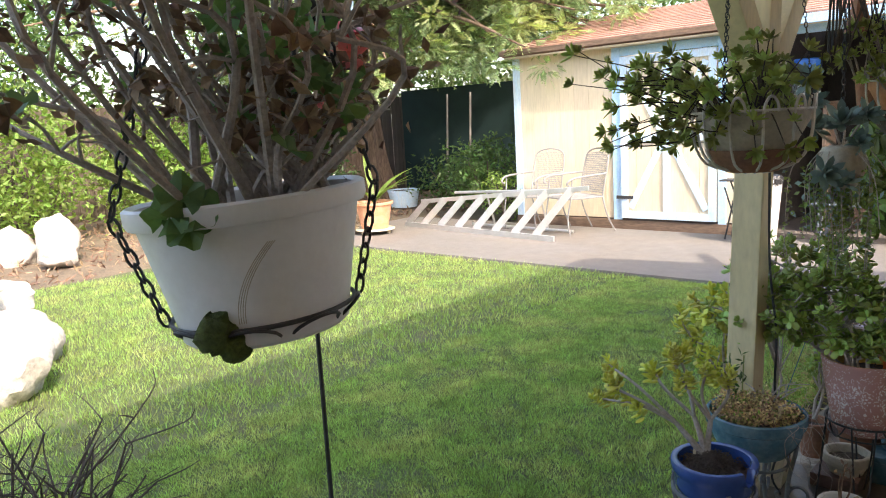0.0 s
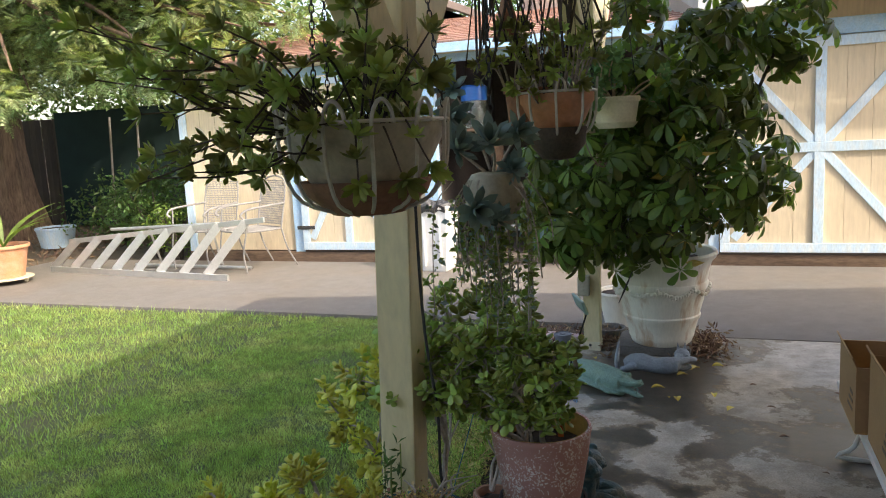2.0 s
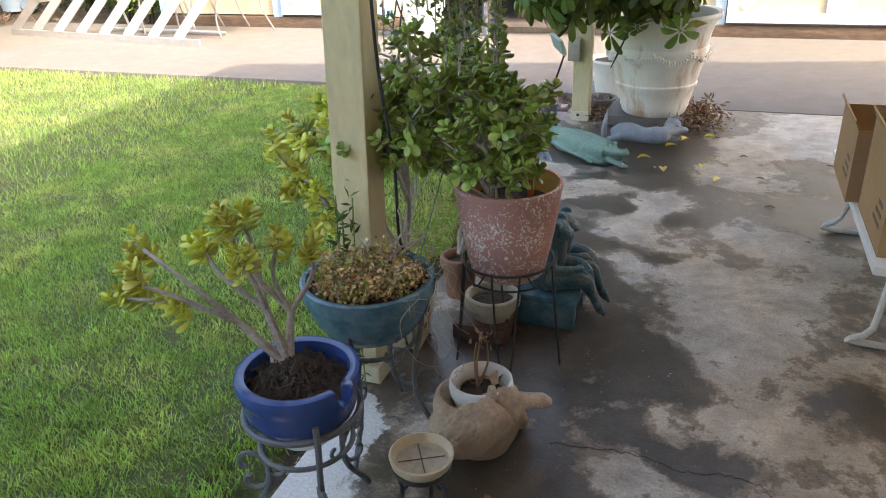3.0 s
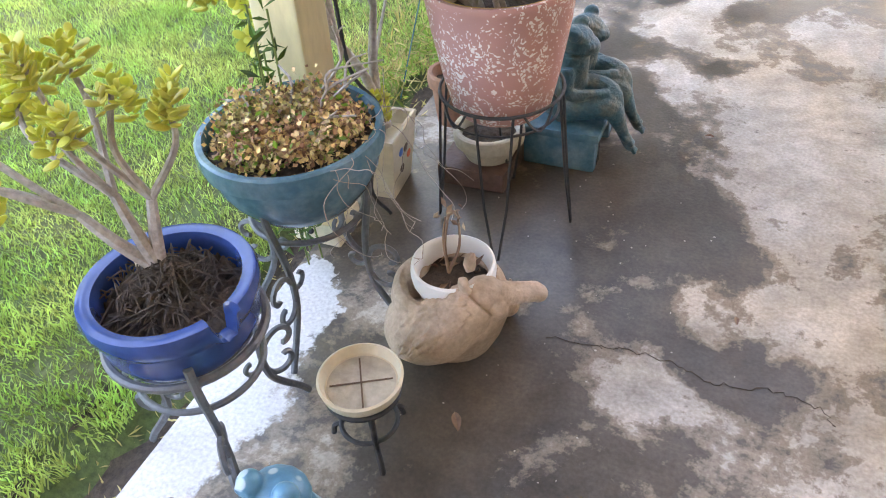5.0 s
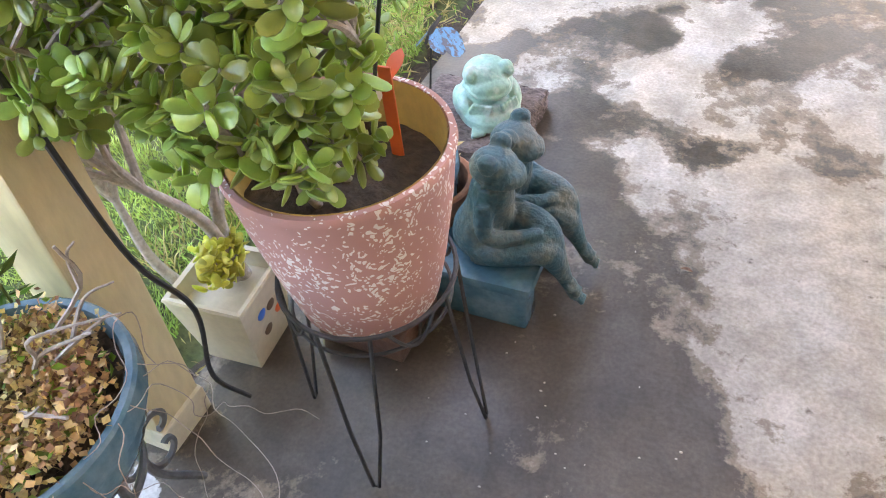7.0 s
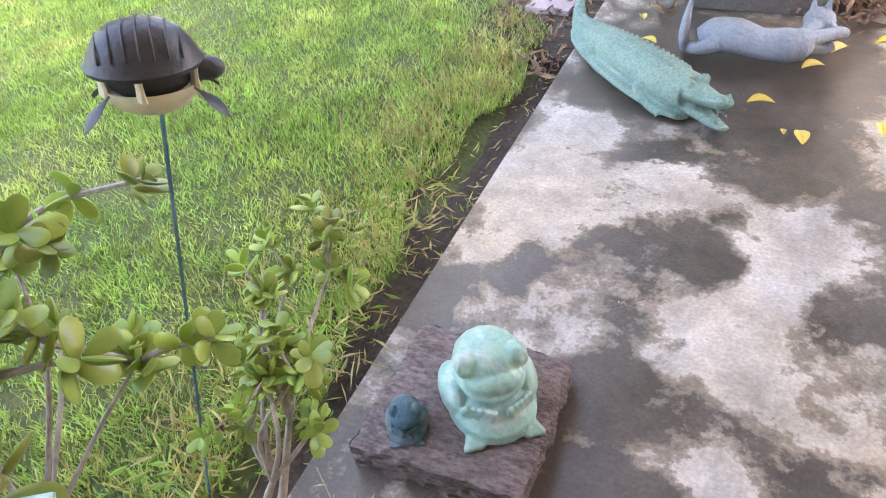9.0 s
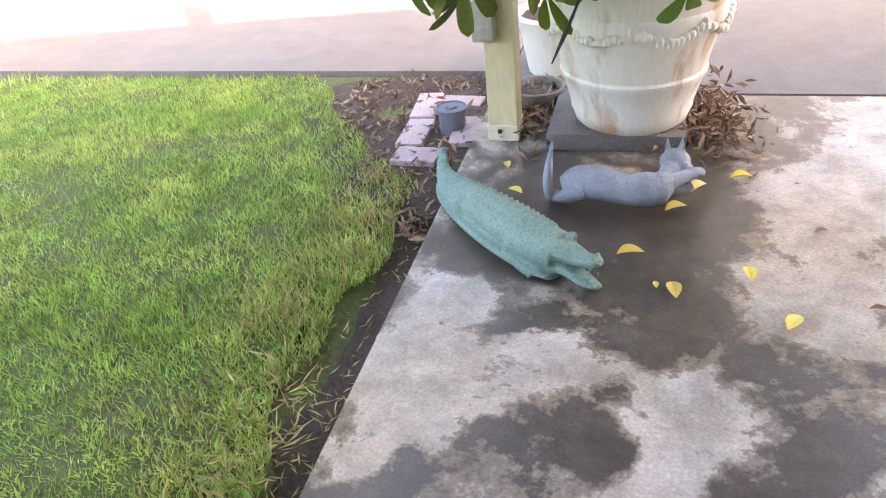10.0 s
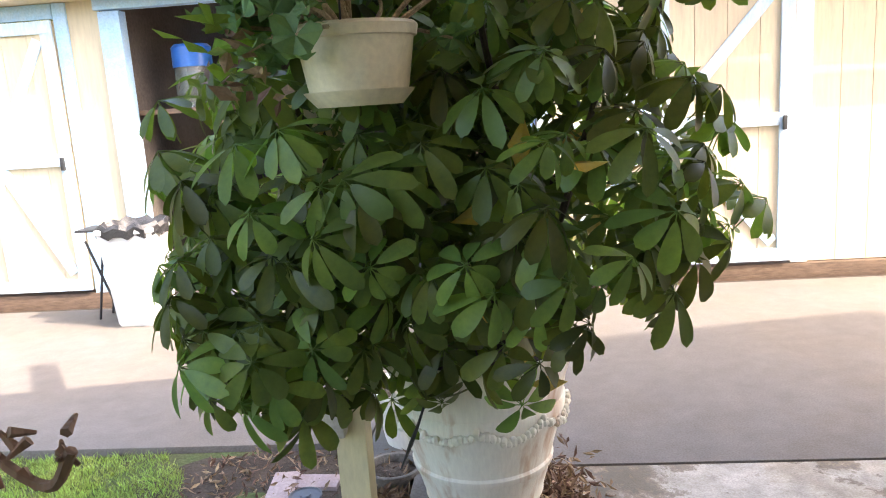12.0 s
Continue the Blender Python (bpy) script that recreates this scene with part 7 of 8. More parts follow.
def carton(a, b, label):
    c = thing("cardboard_box", label, "box", "cardboard boxes")
    t = 0.005
    part("base", boxed(a, (b[0], b[1], a[2] + t)), CARDBOARD, c, smooth=False)
    for lo, hi in (((a[0], a[1], a[2] + t), (a[0] + t, b[1], b[2])), ((b[0] - t, a[1], a[2] + t), (b[0], b[1], b[2])), ((a[0] + t, a[1], a[2] + t), (b[0] - t, a[1] + t, b[2])), ((a[0] + t, b[1] - t, a[2] + t), (b[0] - t, b[1], b[2]))):
        part("side", boxed(lo, hi), CARDBOARD, c, smooth=False)
    fl = boxed((0, 0, 0), (t, b[1] - a[1], 0.035))
    bmesh.ops.transform(fl, matrix=Matrix.Translation((a[0], a[1], b[2])) @ Matrix.Rotation(radians(-25), 4, "Y"), verts=fl.verts)
    part("flap", fl, CARDBOARD, c, "open cardboard flap", False)
    for k in range(3):
        part("print", boxed((a[0] - 0.0015, a[1] + 0.05, a[2] + 0.06 + k * 0.028), (a[0] - 0.0005, a[1] + 0.15 - 0.02 * k, a[2] + 0.072 + k * 0.028)), SIGNDARK, c, "dark printed bar", False)


carton((1.275, 3.46, 0.261), (1.75, 3.84, 0.545), "open tan cardboard box on the folding table")
carton((1.240, 3.87, 0.261), (1.55, 4.22, 0.49), "open dark cardboard box on the folding table")
part_box = tagged(part("outlet_box", boxed((0.035, 5.50, 0.34), (0.10, 5.556, 0.46), 0.006), STONEPOT), "grey weatherproof box fixed to the post", "outlet box")
cab = tagged(part("black_cable", tube(bmesh.new(), curve([(0.10, 2.905, 2.2), (0.102, 2.90, 1.5), (0.105, 2.895, 0.9), (0.13, 2.90, 0.62), (0.12, 2.93, 0.4), (0.16, 2.95, 0.3), (0.10, 2.97, 0.1), (0.12, 3.0, 0.01)], 6), 0.004, 6), IRON), "black cable running down the post", "cable")


# ---- hanging things ----
def chain(name, parent, a, b, link=0.032, wire=0.0032, mat=IRON):
    a, b = Vector(a), Vector(b)
    n = max(2, int((b - a).length / (link * 0.78)))
    d = (b - a).normalized()
    s = d.cross(Vector((0.31, 0.2, 0.9))).normalized()
    u = d.cross(s)
    bm = bmesh.new()
    for i in range(n):
        c = a.lerp(b, (i + 0.5) / n)
        side = s if i % 2 else u
        pts = [c + d * (link * 0.5 * math.sin(q)) + side * (link * 0.24 * math.cos(q)) for q in np.linspace(0, 2 * math.pi, 9)]
        tube(bm, pts, wire, 5, False)
    return part(name, bm, mat, parent)


hp = thing("hanging_pot", "white plastic hanging pot with mossy base and chains", "hanging pot")
HC = Vector((-0.138, 1.142, 1.03))
lean = Matrix.Translation(HC) @ Matrix.Rotation(radians(4), 4, Vector((0.74, -0.67, 0)))
bm = lathe(bmesh.new(), [(0, 0), (0.135, 0), (0.142, 0.006), (0.150, 0.05), (0.168, 0.13), (0.184, 0.20), (0.196, 0.202), (0.200, 0.21), (0.200, 0.232), (0.194, 0.236), (0.182, 0.23), (0.178, 0.20)], 60)
bmesh.ops.transform(bm, matrix=lean, verts=bm.verts)
part("body", bm, WHITEPLASTIC, hp)
bm = bmesh.new()
bmesh.ops.create_circle(bm, cap_ends=True, segments=40, radius=0.179)
bmesh.ops.transform(bm, matrix=lean @ Matrix.Translation((0, 0, 0.205)), verts=bm.verts)
part("soil", bm, SOIL, hp)
toward = Vector((0.74, -0.67, 0)).normalized()
sidew = Vector((0.67, 0.74, 0)).normalized()
bm = ball(bmesh.new(), toward * 0.142 - sidew * 0.052 + Vector((0, 0, 0.036)), (0.028, 0.036, 0.036))
ball(bm, toward * 0.142 - sidew * 0.034 + Vector((0, 0, 0.006)), (0.022, 0.026, 0.024))
for v in bm.verts:
    v.co += Vector([noise.noise(v.co * 60) * 0.012 for _ in range(3)])
bmesh.ops.transform(bm, matrix=lean, verts=bm.verts)
part("moss", bm, MOSS, hp, "clump of dark moss")
for w in range(4):
    bm = tube(bmesh.new(), [lean @ (Matrix.Rotation(a, 3, "Z") @ Vector((0, -(0.171 + 0.012 * math.sin(q * 1.0)), 0))  + Vector((0, 0, 0.05 + 0.12 * q))) for q, a in ((f, 0.75 + 0.35 * f * f + 0.02 * w) for f in np.linspace(0.0, 1.0, 10))], 0.0007, 4)
    part("moulded_line", bm, STONEPOT, hp)
bm = bmesh.new()
for z, r in ((-0.004, 0.10), (0.035, 0.155)):
    pts = [lean @ Vector((r * math.cos(a), r * math.sin(a), z)) for a in np.linspace(0, 2 * math.pi, 41)]
    tube(bm, pts, 0.004, 6, False)
for k in range(8):
    a = 2 * math.pi * k / 8
    pts = [lean @ (Matrix.Rotation(a, 3, "Z") @ Vector((0.135 + 0.028 * math.sin(q) , 0.045 * math.cos(q), 0.015 + 0.020 * math.sin(q)))) for q in np.linspace(0, 2 * math.pi, 15)]
    tube(bm, pts, 0.003, 6, False)
part("cradle", bm, IRON, hp, "black iron cradle with loops")
for a in (1.05, 2.5, 4.05):
    d = Vector((math.cos(a), math.sin(a), 0))
    foot = lean @ (d * 0.165 + Vector((0, 0, 0.03)))
    rimp = lean @ (d * 0.222 + Vector((0, 0, 0.22)))
    chain("chain", hp, foot, rimp, 0.036, 0.0028)
    chain("chain", hp, rimp, HC + Vector((0, 0, 1.0)), 0.036, 0.0028)
part("hook", tube(bmesh.new(), curve([HC + Vector((0, 0, 0.98)), HC + Vector((0.02, 0.02, 1.03)), HC + Vector((-0.03, 0.06, 1.08)), (-0.235, 1.32, 2.02)], 5), 0.005, 7), IRON, hp)
rod = tagged(part("shepherd_hook", tube(bmesh.new(), curve([(-0.235, 1.32, -0.08), (-0.235, 1.32, 1.0), (-0.235, 1.32, 1.9), (-0.235, 1.32, 2.03)], 4), 0.0048, 8), IRON), "thin black steel rod standing in the lawn", "plant hook")

ge = thing("leggy_geranium", "leggy geranium with bare woody stems and few leaves", "plant")
bm, dead, live = bmesh.new(), [], []
for k in range(46):
    a = R.uniform(0, 2 * math.pi)
    r0 = R.uniform(0.02, 0.15)
    base = HC + Vector((r0 * math.cos(a), r0 * math.sin(a), 0.205))
    far = R.uniform(0.04, 0.24)
    tip = base + Vector((math.cos(a) * far, math.sin(a) * far, R.uniform(0.12, 0.52))) - sidew * R.uniform(-0.02, 0.10)
    p = branch_to(bm, base, tip, R.uniform(0.005, 0.010), 0.0035, 0.42, 5, 6)
    for _ in range(5):
        q = p[R.randrange(3, len(p))]
        e = Vector(q) + Vector((R.gauss(0, 0.07), R.gauss(0, 0.07), R.uniform(-0.01, 0.09)))
        branch_to(bm, q, e, 0.0035, 0.0015, 0.3, 3, 5)
        (dead if R.random() < 0.6 else live).append(e)
    live.append(tip)
    dead.append(tip)
part("woody_stem", bm, TWIG, ge)
gl, gl_dry = [], []
for k in range(6):
    r, b2 = random.Random(k), bmesh.new()
    c = b2.verts.new((0, 0, 0))
    rim = [b2.verts.new((0.030 * (1 + 0.13 * math.sin(q * 5 + k)) * math.cos(q), 0.030 * (1 + 0.13 * math.sin(q * 5 + k)) * math.sin(q), (0.007 if k < 3 else 0.014) * math.sin(q * 5) + 0.008)) for q in np.linspace(0.2, 6.08, 22)]
    for i in range(21):
        b2.faces.new((c, rim[i], rim[i + 1]))
    if k < 3:
        gl.append(as_mesh("leaf", b2, GERANIUM))
    else:
        gl_dry.append(as_mesh("curled_leaf", b2, DEADLEAF))
for e in live:
    if R.random() < 0.6:
        shared("leaf", R.choice(gl), aim(e, Vector((0.5, -0.4, 0.6)) + Vector(on_ball(1)[0]) * 0.7, R.uniform(0, 6), R.uniform(0.6, 1.2)), ge)
low_leaf = [HC + toward * 0.18 - sidew * q + Vector((0, 0, z)) for q, z in ((0.08, 0.245), (0.06, 0.225), (0.10, 0.22), (0.075, 0.20))]
for e in low_leaf:
    shared("leaf", R.choice(gl), aim(e, toward + Vector((0, 0, 0.5)), R.uniform(0, 6), 1.15), ge)
for e in dead[::2]:
    shared("curled_leaf", R.choice(gl_dry), aim(e + Vector(on_ball(1)[0]) * 0.03, Vector((0.5, -0.4, 0.2)) + Vector(on_ball(1)[0]), R.uniform(0, 6), R.uniform(0.5, 1.0)), ge)
tagged(leaf_cloud("withered_leaf", [tuple(e) for e in dead], 0.026, 0.035, DEADLEAF, 6, ge, 0.5), kind="stuff")
for e, s in ((HC + Vector((0.09, 0.16, 0.46)), 0.022), (HC + Vector((0.03, 0.12, 0.38)), 0.016)):
    leaf_cloud("blossom", [tuple(e)], s, s * 0.35, PINKPETAL, 26, ge, 0.8, "pink blossom")

fd = thing("hummingbird_feeder", "clear hummingbird feeder with a red dish base", "bird feeder")
FC = (-0.56, 1.73, 1.56)
part("base", lathe(bmesh.new(), [(0, 0), (0.06, 0.0), (0.085, 0.02), (0.095, 0.03), (0.09, 0.036), (0.05, 0.05), (0.032, 0.065)], 40, FC), REDPLASTIC, fd, "red dish base")
part("bottle", lathe(bmesh.new(), [(0.030, 0.06), (0.032, 0.10), (0.044, 0.22), (0.05, 0.34), (0.04, 0.36), (0, 0.36)], 32, FC), GLASS, fd, "clear bottle")
part("hanger", tube(bmesh.new(), [(FC[0], FC[1], FC[2] + 0.36), (FC[0], FC[1], FC[2] + 0.98)], 0.002, 5), IRON, fd)


def basket_pot(name, label, c, r, h, pot_mat, wires, top):
    """c: centre of the rim."""
    t = thing(name, label, "hanging pot")
    prof = [(0, -h), (r * 0.45, -h), (r * 0.7, -h * 0.72), (r * 0.9, -h * 0.3), (r * 0.97, -0.02), (r * 0.97, 0.0), (r * 0.9, 0.0), (r * 0.88, -0.02)]
    part("bowl", lathe(bmesh.new(), prof, 44, c), pot_mat, t)
    soil_disc(t, c, r * 0.88, c[2] - 0.02)
    part("rim_wire", ring(bmesh.new(), (c[0], c[1], c[2] + 0.004), r * 1.03, 0.0032, 6, 40), WHITEWIRE, t)
    for k in range(wires):
        a = 2 * math.pi * k / wires
        pts = [(c[0] + math.cos(a + da) * r * q, c[1] + math.sin(a + da) * r * q, c[2] + z) for q, z, da in ((0.3, -h * 1.18, 0), (0.80, -h * 0.98, 0), (1.0, -h * 0.55, 0), (1.04, 0.0, 0), (1.05, 0.028, 0.06), (1.05, 0.034, 0.14), (1.04, 0.02, 0.22), (1.03, 0.0, 0.25))]
        part("wire", tube(bmesh.new(), curve(pts, 3), 0.0034, 5), WHITEWIRE, t, "white coated wire")
    for k in range(3):
        a = 0.4 + 2 * math.pi * k / 3
        chain("chain", t, (c[0] + r * math.cos(a), c[1] + r * math.sin(a), c[2]), top, 0.015, 0.0011)
    return t


basket_pot("wire_basket_pot", "weathered grey bowl in a white wire hanging basket", (0.275, 2.27, 1.345), 0.132, 0.12, STONEPOT, 12, (0.25, 2.30, 2.80))
bowl = tagged(part("clay_saucer", lathe(bmesh.new(), [(0, -0.140), (0.060, -0.140), (0.098, -0.108), (0.108, -0.085), (0.102, -0.085), (0.09, -0.10), (0, -0.128)], 40, (0.275, 2.27, 1.345)), OLDTERRACOTTA), "old clay saucer held in the wire basket", "saucer")
SPEAR = []
for k in range(3):
    r, b2 = random.Random(k + 90), bmesh.new()
    for i in range(12):
        m = Matrix.Rotation(i * 2.4, 4, "Z") @ Matrix.Rotation(0.15 + 0.08 * i + r.uniform(-0.2, 0.2), 4, "X")
        leaf_bm(b2, 0.030 * r.uniform(0.7, 1.15), 0.0115, m, 0.003, -0.1, 0.2, 0.62, 4)
    SPEAR.append(as_mesh("leaf_whorl", b2, SPEARLEAF))


def arching(name, label, c, n, reach, rise, meshes, stem=DARKTWIG, bias=(0, 0, 0), wire=0.0026):
    t = thing(name, label, "plant")
    bm = bmesh.new()
    for k in range(n):
        a = 2 * math.pi * k / n + R.uniform(-0.3, 0.3)
        d = Vector((math.cos(a), math.sin(a), 0))
        l = R.uniform(0.5, 1.0) * reach
        b0 = Vector(c) + d * 0.05
        e = b0 + d * l + Vector((0, 0, R.uniform(*rise))) + Vector(bias) * R.random()
        p = curve([b0, b0.lerp(e, 0.45) + Vector((0, 0, R.uniform(-0.03, 0.09))), e], 5)
        tube(bm, p, [wire * (1.2 - 0.6 * i / len(p)) for i in range(len(p))], 5)
        shared("leaf_whorl", R.choice(meshes), aim(e, (p[-1] - p[-2]).normalized() + Vector((0, 0, 0.3)), R.uniform(0, 6), R.uniform(0.8, 1.2)), t)
        for q in (p[-3], p[-5], p[len(p) // 2]):
            if R.random() < 0.75:
                shared("leaf_whorl", R.choice(meshes), aim(q, Vector(on_ball(1)[0]) + Vector((0, 0, 0.9)), R.uniform(0, 6), R.uniform(0.6, 1.0)), t)
    tagged(part("stem", bm, stem, t), kind="stuff")
    return t


arching("spreading_succulent", "olive succulent sprawling on thin dark stems", (0.255, 2.26, 1.335), 74, 0.20, (-0.09, 0.17), SPEAR, DARKTWIG, (-0.17, -0.08, 0.03), 0.0019)

basket_pot("wire_basket_pot", "terracotta bowl in a white wire hanging basket", (0.42, 3.12, 1.41), 0.098, 0.10, TERRACOTTA, 9, (0.38, 3.10, 2.80))
tagged(part("coir_liner", lathe(bmesh.new(), [(0, -0.17), (0.04, -0.165), (0.07, -0.13), (0.075, -0.085), (0.06, -0.09), (0, -0.12)], 30, (0.42, 3.12, 1.41)), DARKTWIG), "dark matted coir under the clay bowl", "liner")
arching("spreading_succulent", "small olive succulent with bare upright twigs", (0.42, 3.12, 1.40), 26, 0.10, (0.02, 0.20), SPEAR, TWIG)
b5 = thing("clay_wall_pot", "narrow old clay pot hanging beside the basket", "hanging pot")
part("body", lathe(bmesh.new(), [(0, -0.10), (0.045, -0.10), (0.055, 0.0), (0.06, 0.0), (0.06, 0.012), (0.05, 0.012), (0.048, -0.01)], 32, (0.325, 3.18, 1.42)), OLDTERRACOTTA, b5)
chain("chain", b5, (0.325, 3.18, 1.43), (0.32, 3.18, 2.80), 0.022, 0.0018)
arching("hanging_succulent", "grey-green trailing succulent in a narrow clay pot", (0.325, 3.18, 1.42), 14, 0.09, (-0.02, 0.12), SPEAR, TWIG)
# bare canes that hang from the rafters
bm = bmesh.new()
for k in range(30):
    x, y = R.uniform(0.24, 0.50), R.uniform(2.95, 3.3)
    p = [(x + R.gauss(0, 0.03), y + R.gauss(0, 0.03), z) for z in (2.80, 2.0, 1.75, R.uniform(1.42, 1.6))]
    tube(bm, curve(p, 4), R.uniform(0.0015, 0.004), 5)
tagged(part("dangling_canes", bm, DARKTWIG), "bare dark vines hanging from the rafters", "vines", kind="stuff")

ROSE = []
for k in range(2):
    r, b2 = random.Random(k + 190), bmesh.new()
    for i in range(16):
        m = Matrix.Rotation(i * 2.4, 4, "Z") @ Matrix.Rotation(0.05 + 0.075 * i, 4, "X")
        leaf_bm(b2, 0.05 * r.uniform(0.75, 1.1), 0.017, m, 0.005, -0.15, 0.25, 0.6, 4)
    ROSE.append(as_mesh("leaf_whorl", b2, BLUEGREY))
hb = thing("hanging_ball_pot", "mossy hanging pot with trailing strings of succulents", "hanging pot")
part("body", lathe(bmesh.new(), [(0, -0.09), (0.04, -0.085), (0.065, -0.04), (0.065, 0.0), (0.05, 0.03), (0.03, 0.035)], 30, (0.335, 2.80, 1.20)), STONEPOT, hb)
chain("chain", hb, (0.335, 2.80, 1.23), (0.33, 2.80, 2.80), 0.022, 0.0018)
bm, beads = bmesh.new(), []
for k in range(44):
    x, y = 0.33 + R.gauss(0, 0.045), 2.80 + R.gauss(0, 0.05)
    zb = R.uniform(0.84, 1.08)
    tube(bm, curve([(x * 0.6 + 0.135, y, 1.22), (x, y, 1.15), (x + R.gauss(0, 0.01), y, zb)], 4), 0.0016, 4)
    for z in np.arange(zb, 1.18, 0.012):
        beads.append((x + R.gauss(0, 0.004), y + R.gauss(0, 0.004), z))
tagged(part("string", bm, TWIG, hb), kind="stuff")
st = thing("trailing_succulent", "long grey-green succulent strings hanging below the pots", "plant")
tagged(leaf_cloud("bead_leaves", beads, 0.016, 0.004, OLIVE, 2, st, 0.6), kind="stuff")
tagged(leaf_cloud("grey_bead_leaves", beads[::3], 0.018, 0.006, BLUEGREY, 1, st, 0.6), kind="stuff")
rs = thing("blue_grey_succulent", "powdery blue-grey rosettes spilling over hanging pots", "plant")
for p, s in (((0.36, 2.70, 1.30), 1.3), ((0.30, 2.66, 1.29), 1.1), ((0.41, 2.74, 1.32), 1.0), ((0.32, 2.70, 1.16), 1.3), ((0.36, 2.74, 1.13), 0.9), ((0.27, 2.72, 1.36), 1.1), ((0.25, 2.78, 1.42), 1.2), ((0.38, 2.80, 1.24), 1.0)):
    shared("leaf_whorl", R.choice(ROSE), aim(p, Vector((0.4, -0.9, 0.3)) + Vector(on_ball(1)[0]) * 0.5, R.uniform(0, 6), s), rs)
bm = bmesh.new()
for p in ((0.36, 2.70, 1.30), (0.30, 2.66, 1.29), (0.41, 2.74, 1.32), (0.32, 2.70, 1.16), (0.25, 2.78, 1.42)):
    branch_to(bm, (0.335, 2.80, 1.22), p, 0.004, 0.003, 0.2, 4, 5)
part("stem", bm, TWIG, rs)

wp = thing("white_hanging_pot", "cream-white plastic hanging pot of trailing stems", "hanging pot")
part("body", lathe(bmesh.new(), [(0, -0.115), (0.092, -0.115), (0.095, -0.10), (0.108, -0.02), (0.114, -0.018), (0.117, 0.0), (0.112, 0.006), (0.104, 0.0), (0.10, -0.03)], 40, (0.35, 4.87, 1.445)), CREAMPAINT, wp)
part("saucer", lathe(bmesh.new(), [(0, -0.14), (0.08, -0.14), (0.10, -0.118), (0.104, -0.112), (0.095, -0.113), (0, -0.13)], 40, (0.35, 4.87, 1.445)), CREAMPAINT, wp, "white drip saucer")
soil_disc(wp, (0.35, 4.87), 0.103, 1.42)
for a in (0.5, 2.6, 4.7):
    part("hanger", tube(bmesh.new(), [(0.35 + 0.112 * math.cos(a), 4.87 + 0.112 * math.sin(a), 1.45), (0.35, 4.87, 2.3)], 0.002, 5), IRON, wp, "dark wire")
hg = thing("hanging_geranium", "sprawling geranium with tan stems and dry leaves", "plant")
bm = bmesh.new()
ends = []
for k in range(42):
    a = R.uniform(2.4, 4.9) if k < 32 else R.uniform(0, 6.28)
    e = Vector((0.35 + math.cos(a) * R.uniform(0.12, 0.30), 4.87 + math.sin(a) * R.uniform(0.05, 0.22), 1.45 + R.uniform(-0.05, 0.22)))
    p = branch_to(bm, (0.35 + 0.05 * math.cos(a), 4.87 + 0.05 * math.sin(a), 1.43), e, 0.006, 0.003, 0.2, 5, 6)
    ends.append(e)
    for _ in range(2):
        ends.append(Vector(p[-3]) + Vector(on_ball(1)[0]) * 0.05)
tagged(part("woody_stem", bm, BURLAP, hg), kind="stuff")
for e in ends:
    shared("leaf", R.choice(gl), aim(e, Vector((0, -0.6, 0.8)) + Vector(on_ball(1)[0]) * 0.6, R.uniform(0, 6), R.uniform(0.7, 1.4)), hg)
tagged(leaf_cloud("withered_leaf", [(0.16, 4.80, 1.40), (0.12, 4.78, 1.36), (0.20, 4.80, 1.36)], 0.05, 0.03, DEADLEAF, 9, hg), kind="stuff")
tagged(leaf_cloud("yellowing_leaf", [(0.10, 4.8, 1.42), (0.14, 4.82, 1.46), (0.52, 4.80, 1.52)], 0.06, 0.03, BRIGHTSHRUB, 8, hg, 0.7), kind="stuff")

dv = thing("dead_vine", "dangling dead brown vine end", "vine")
bm = tube(bmesh.new(), curve([(0.37, 3.68, 2.80), (0.375, 3.68, 1.6), (0.385, 3.68, 1.35), (0.410, 3.672, 1.245), (0.434, 3.668, 1.205), (0.458, 3.664, 1.190), (0.470, 3.662, 1.204)], 5), [0.0014] * 10 + [0.0019] * 10 + [0.0022] * 11, 6)
for i in range(12):
    p = Vector((0.436 + R.uniform(-0.008, 0.034), 3.666, 1.198 + R.uniform(-0.006, 0.012)))
    tube(bm, [p, p + Vector(on_ball(1)[0]) * 0.009], [0.0022, 0.0008], 5)
part("stem", bm, BARK, dv)

bh = thing("bird_house", "small cream wooden bird house hung under the roof", "bird house")
m = Matrix.Translation((0.49, 3.62, 1.80)) @ Matrix.Rotation(radians(25), 4, "Z")
part("body", boxed((-0.06, -0.05, -0.05), (0.06, 0.05, 0.04), 0.003, m), POSTPAINT, bh, smooth=False)
for s in (-1, 1):
    b2 = boxed((-0.07, -0.002, -0.006), (0.07, 0.075, 0.002), 0.002)
    bmesh.ops.transform(b2, matrix=m @ Matrix.Translation((0, 0, 0.075)) @ Matrix.Rotation(math.pi if s < 0 else 0, 4, "Z") @ Matrix.Rotation(radians(-33), 4, "X"), verts=b2.verts)
    part("roof", b2, POSTPAINT, bh, smooth=False)
for k in range(4):
    part("slat", boxed((-0.045 + k * 0.024, -0.054, -0.03), (-0.033 + k * 0.024, -0.051, 0.02), 0.001, m), CREAMPAINT, bh, smooth=False)
part("hanger", tube(bmesh.new(), [(0.49, 3.62, 1.87), (0.49, 3.62, 2.6)], 0.002, 5), IRON, bh)
ch = thing("wind_chime", "rusty triangular metal wind chime with rods", "wind chime")
m = Matrix.Translation((0.19, 3.52, 1.62)) @ Matrix.Rotation(radians(40), 4, "Z")
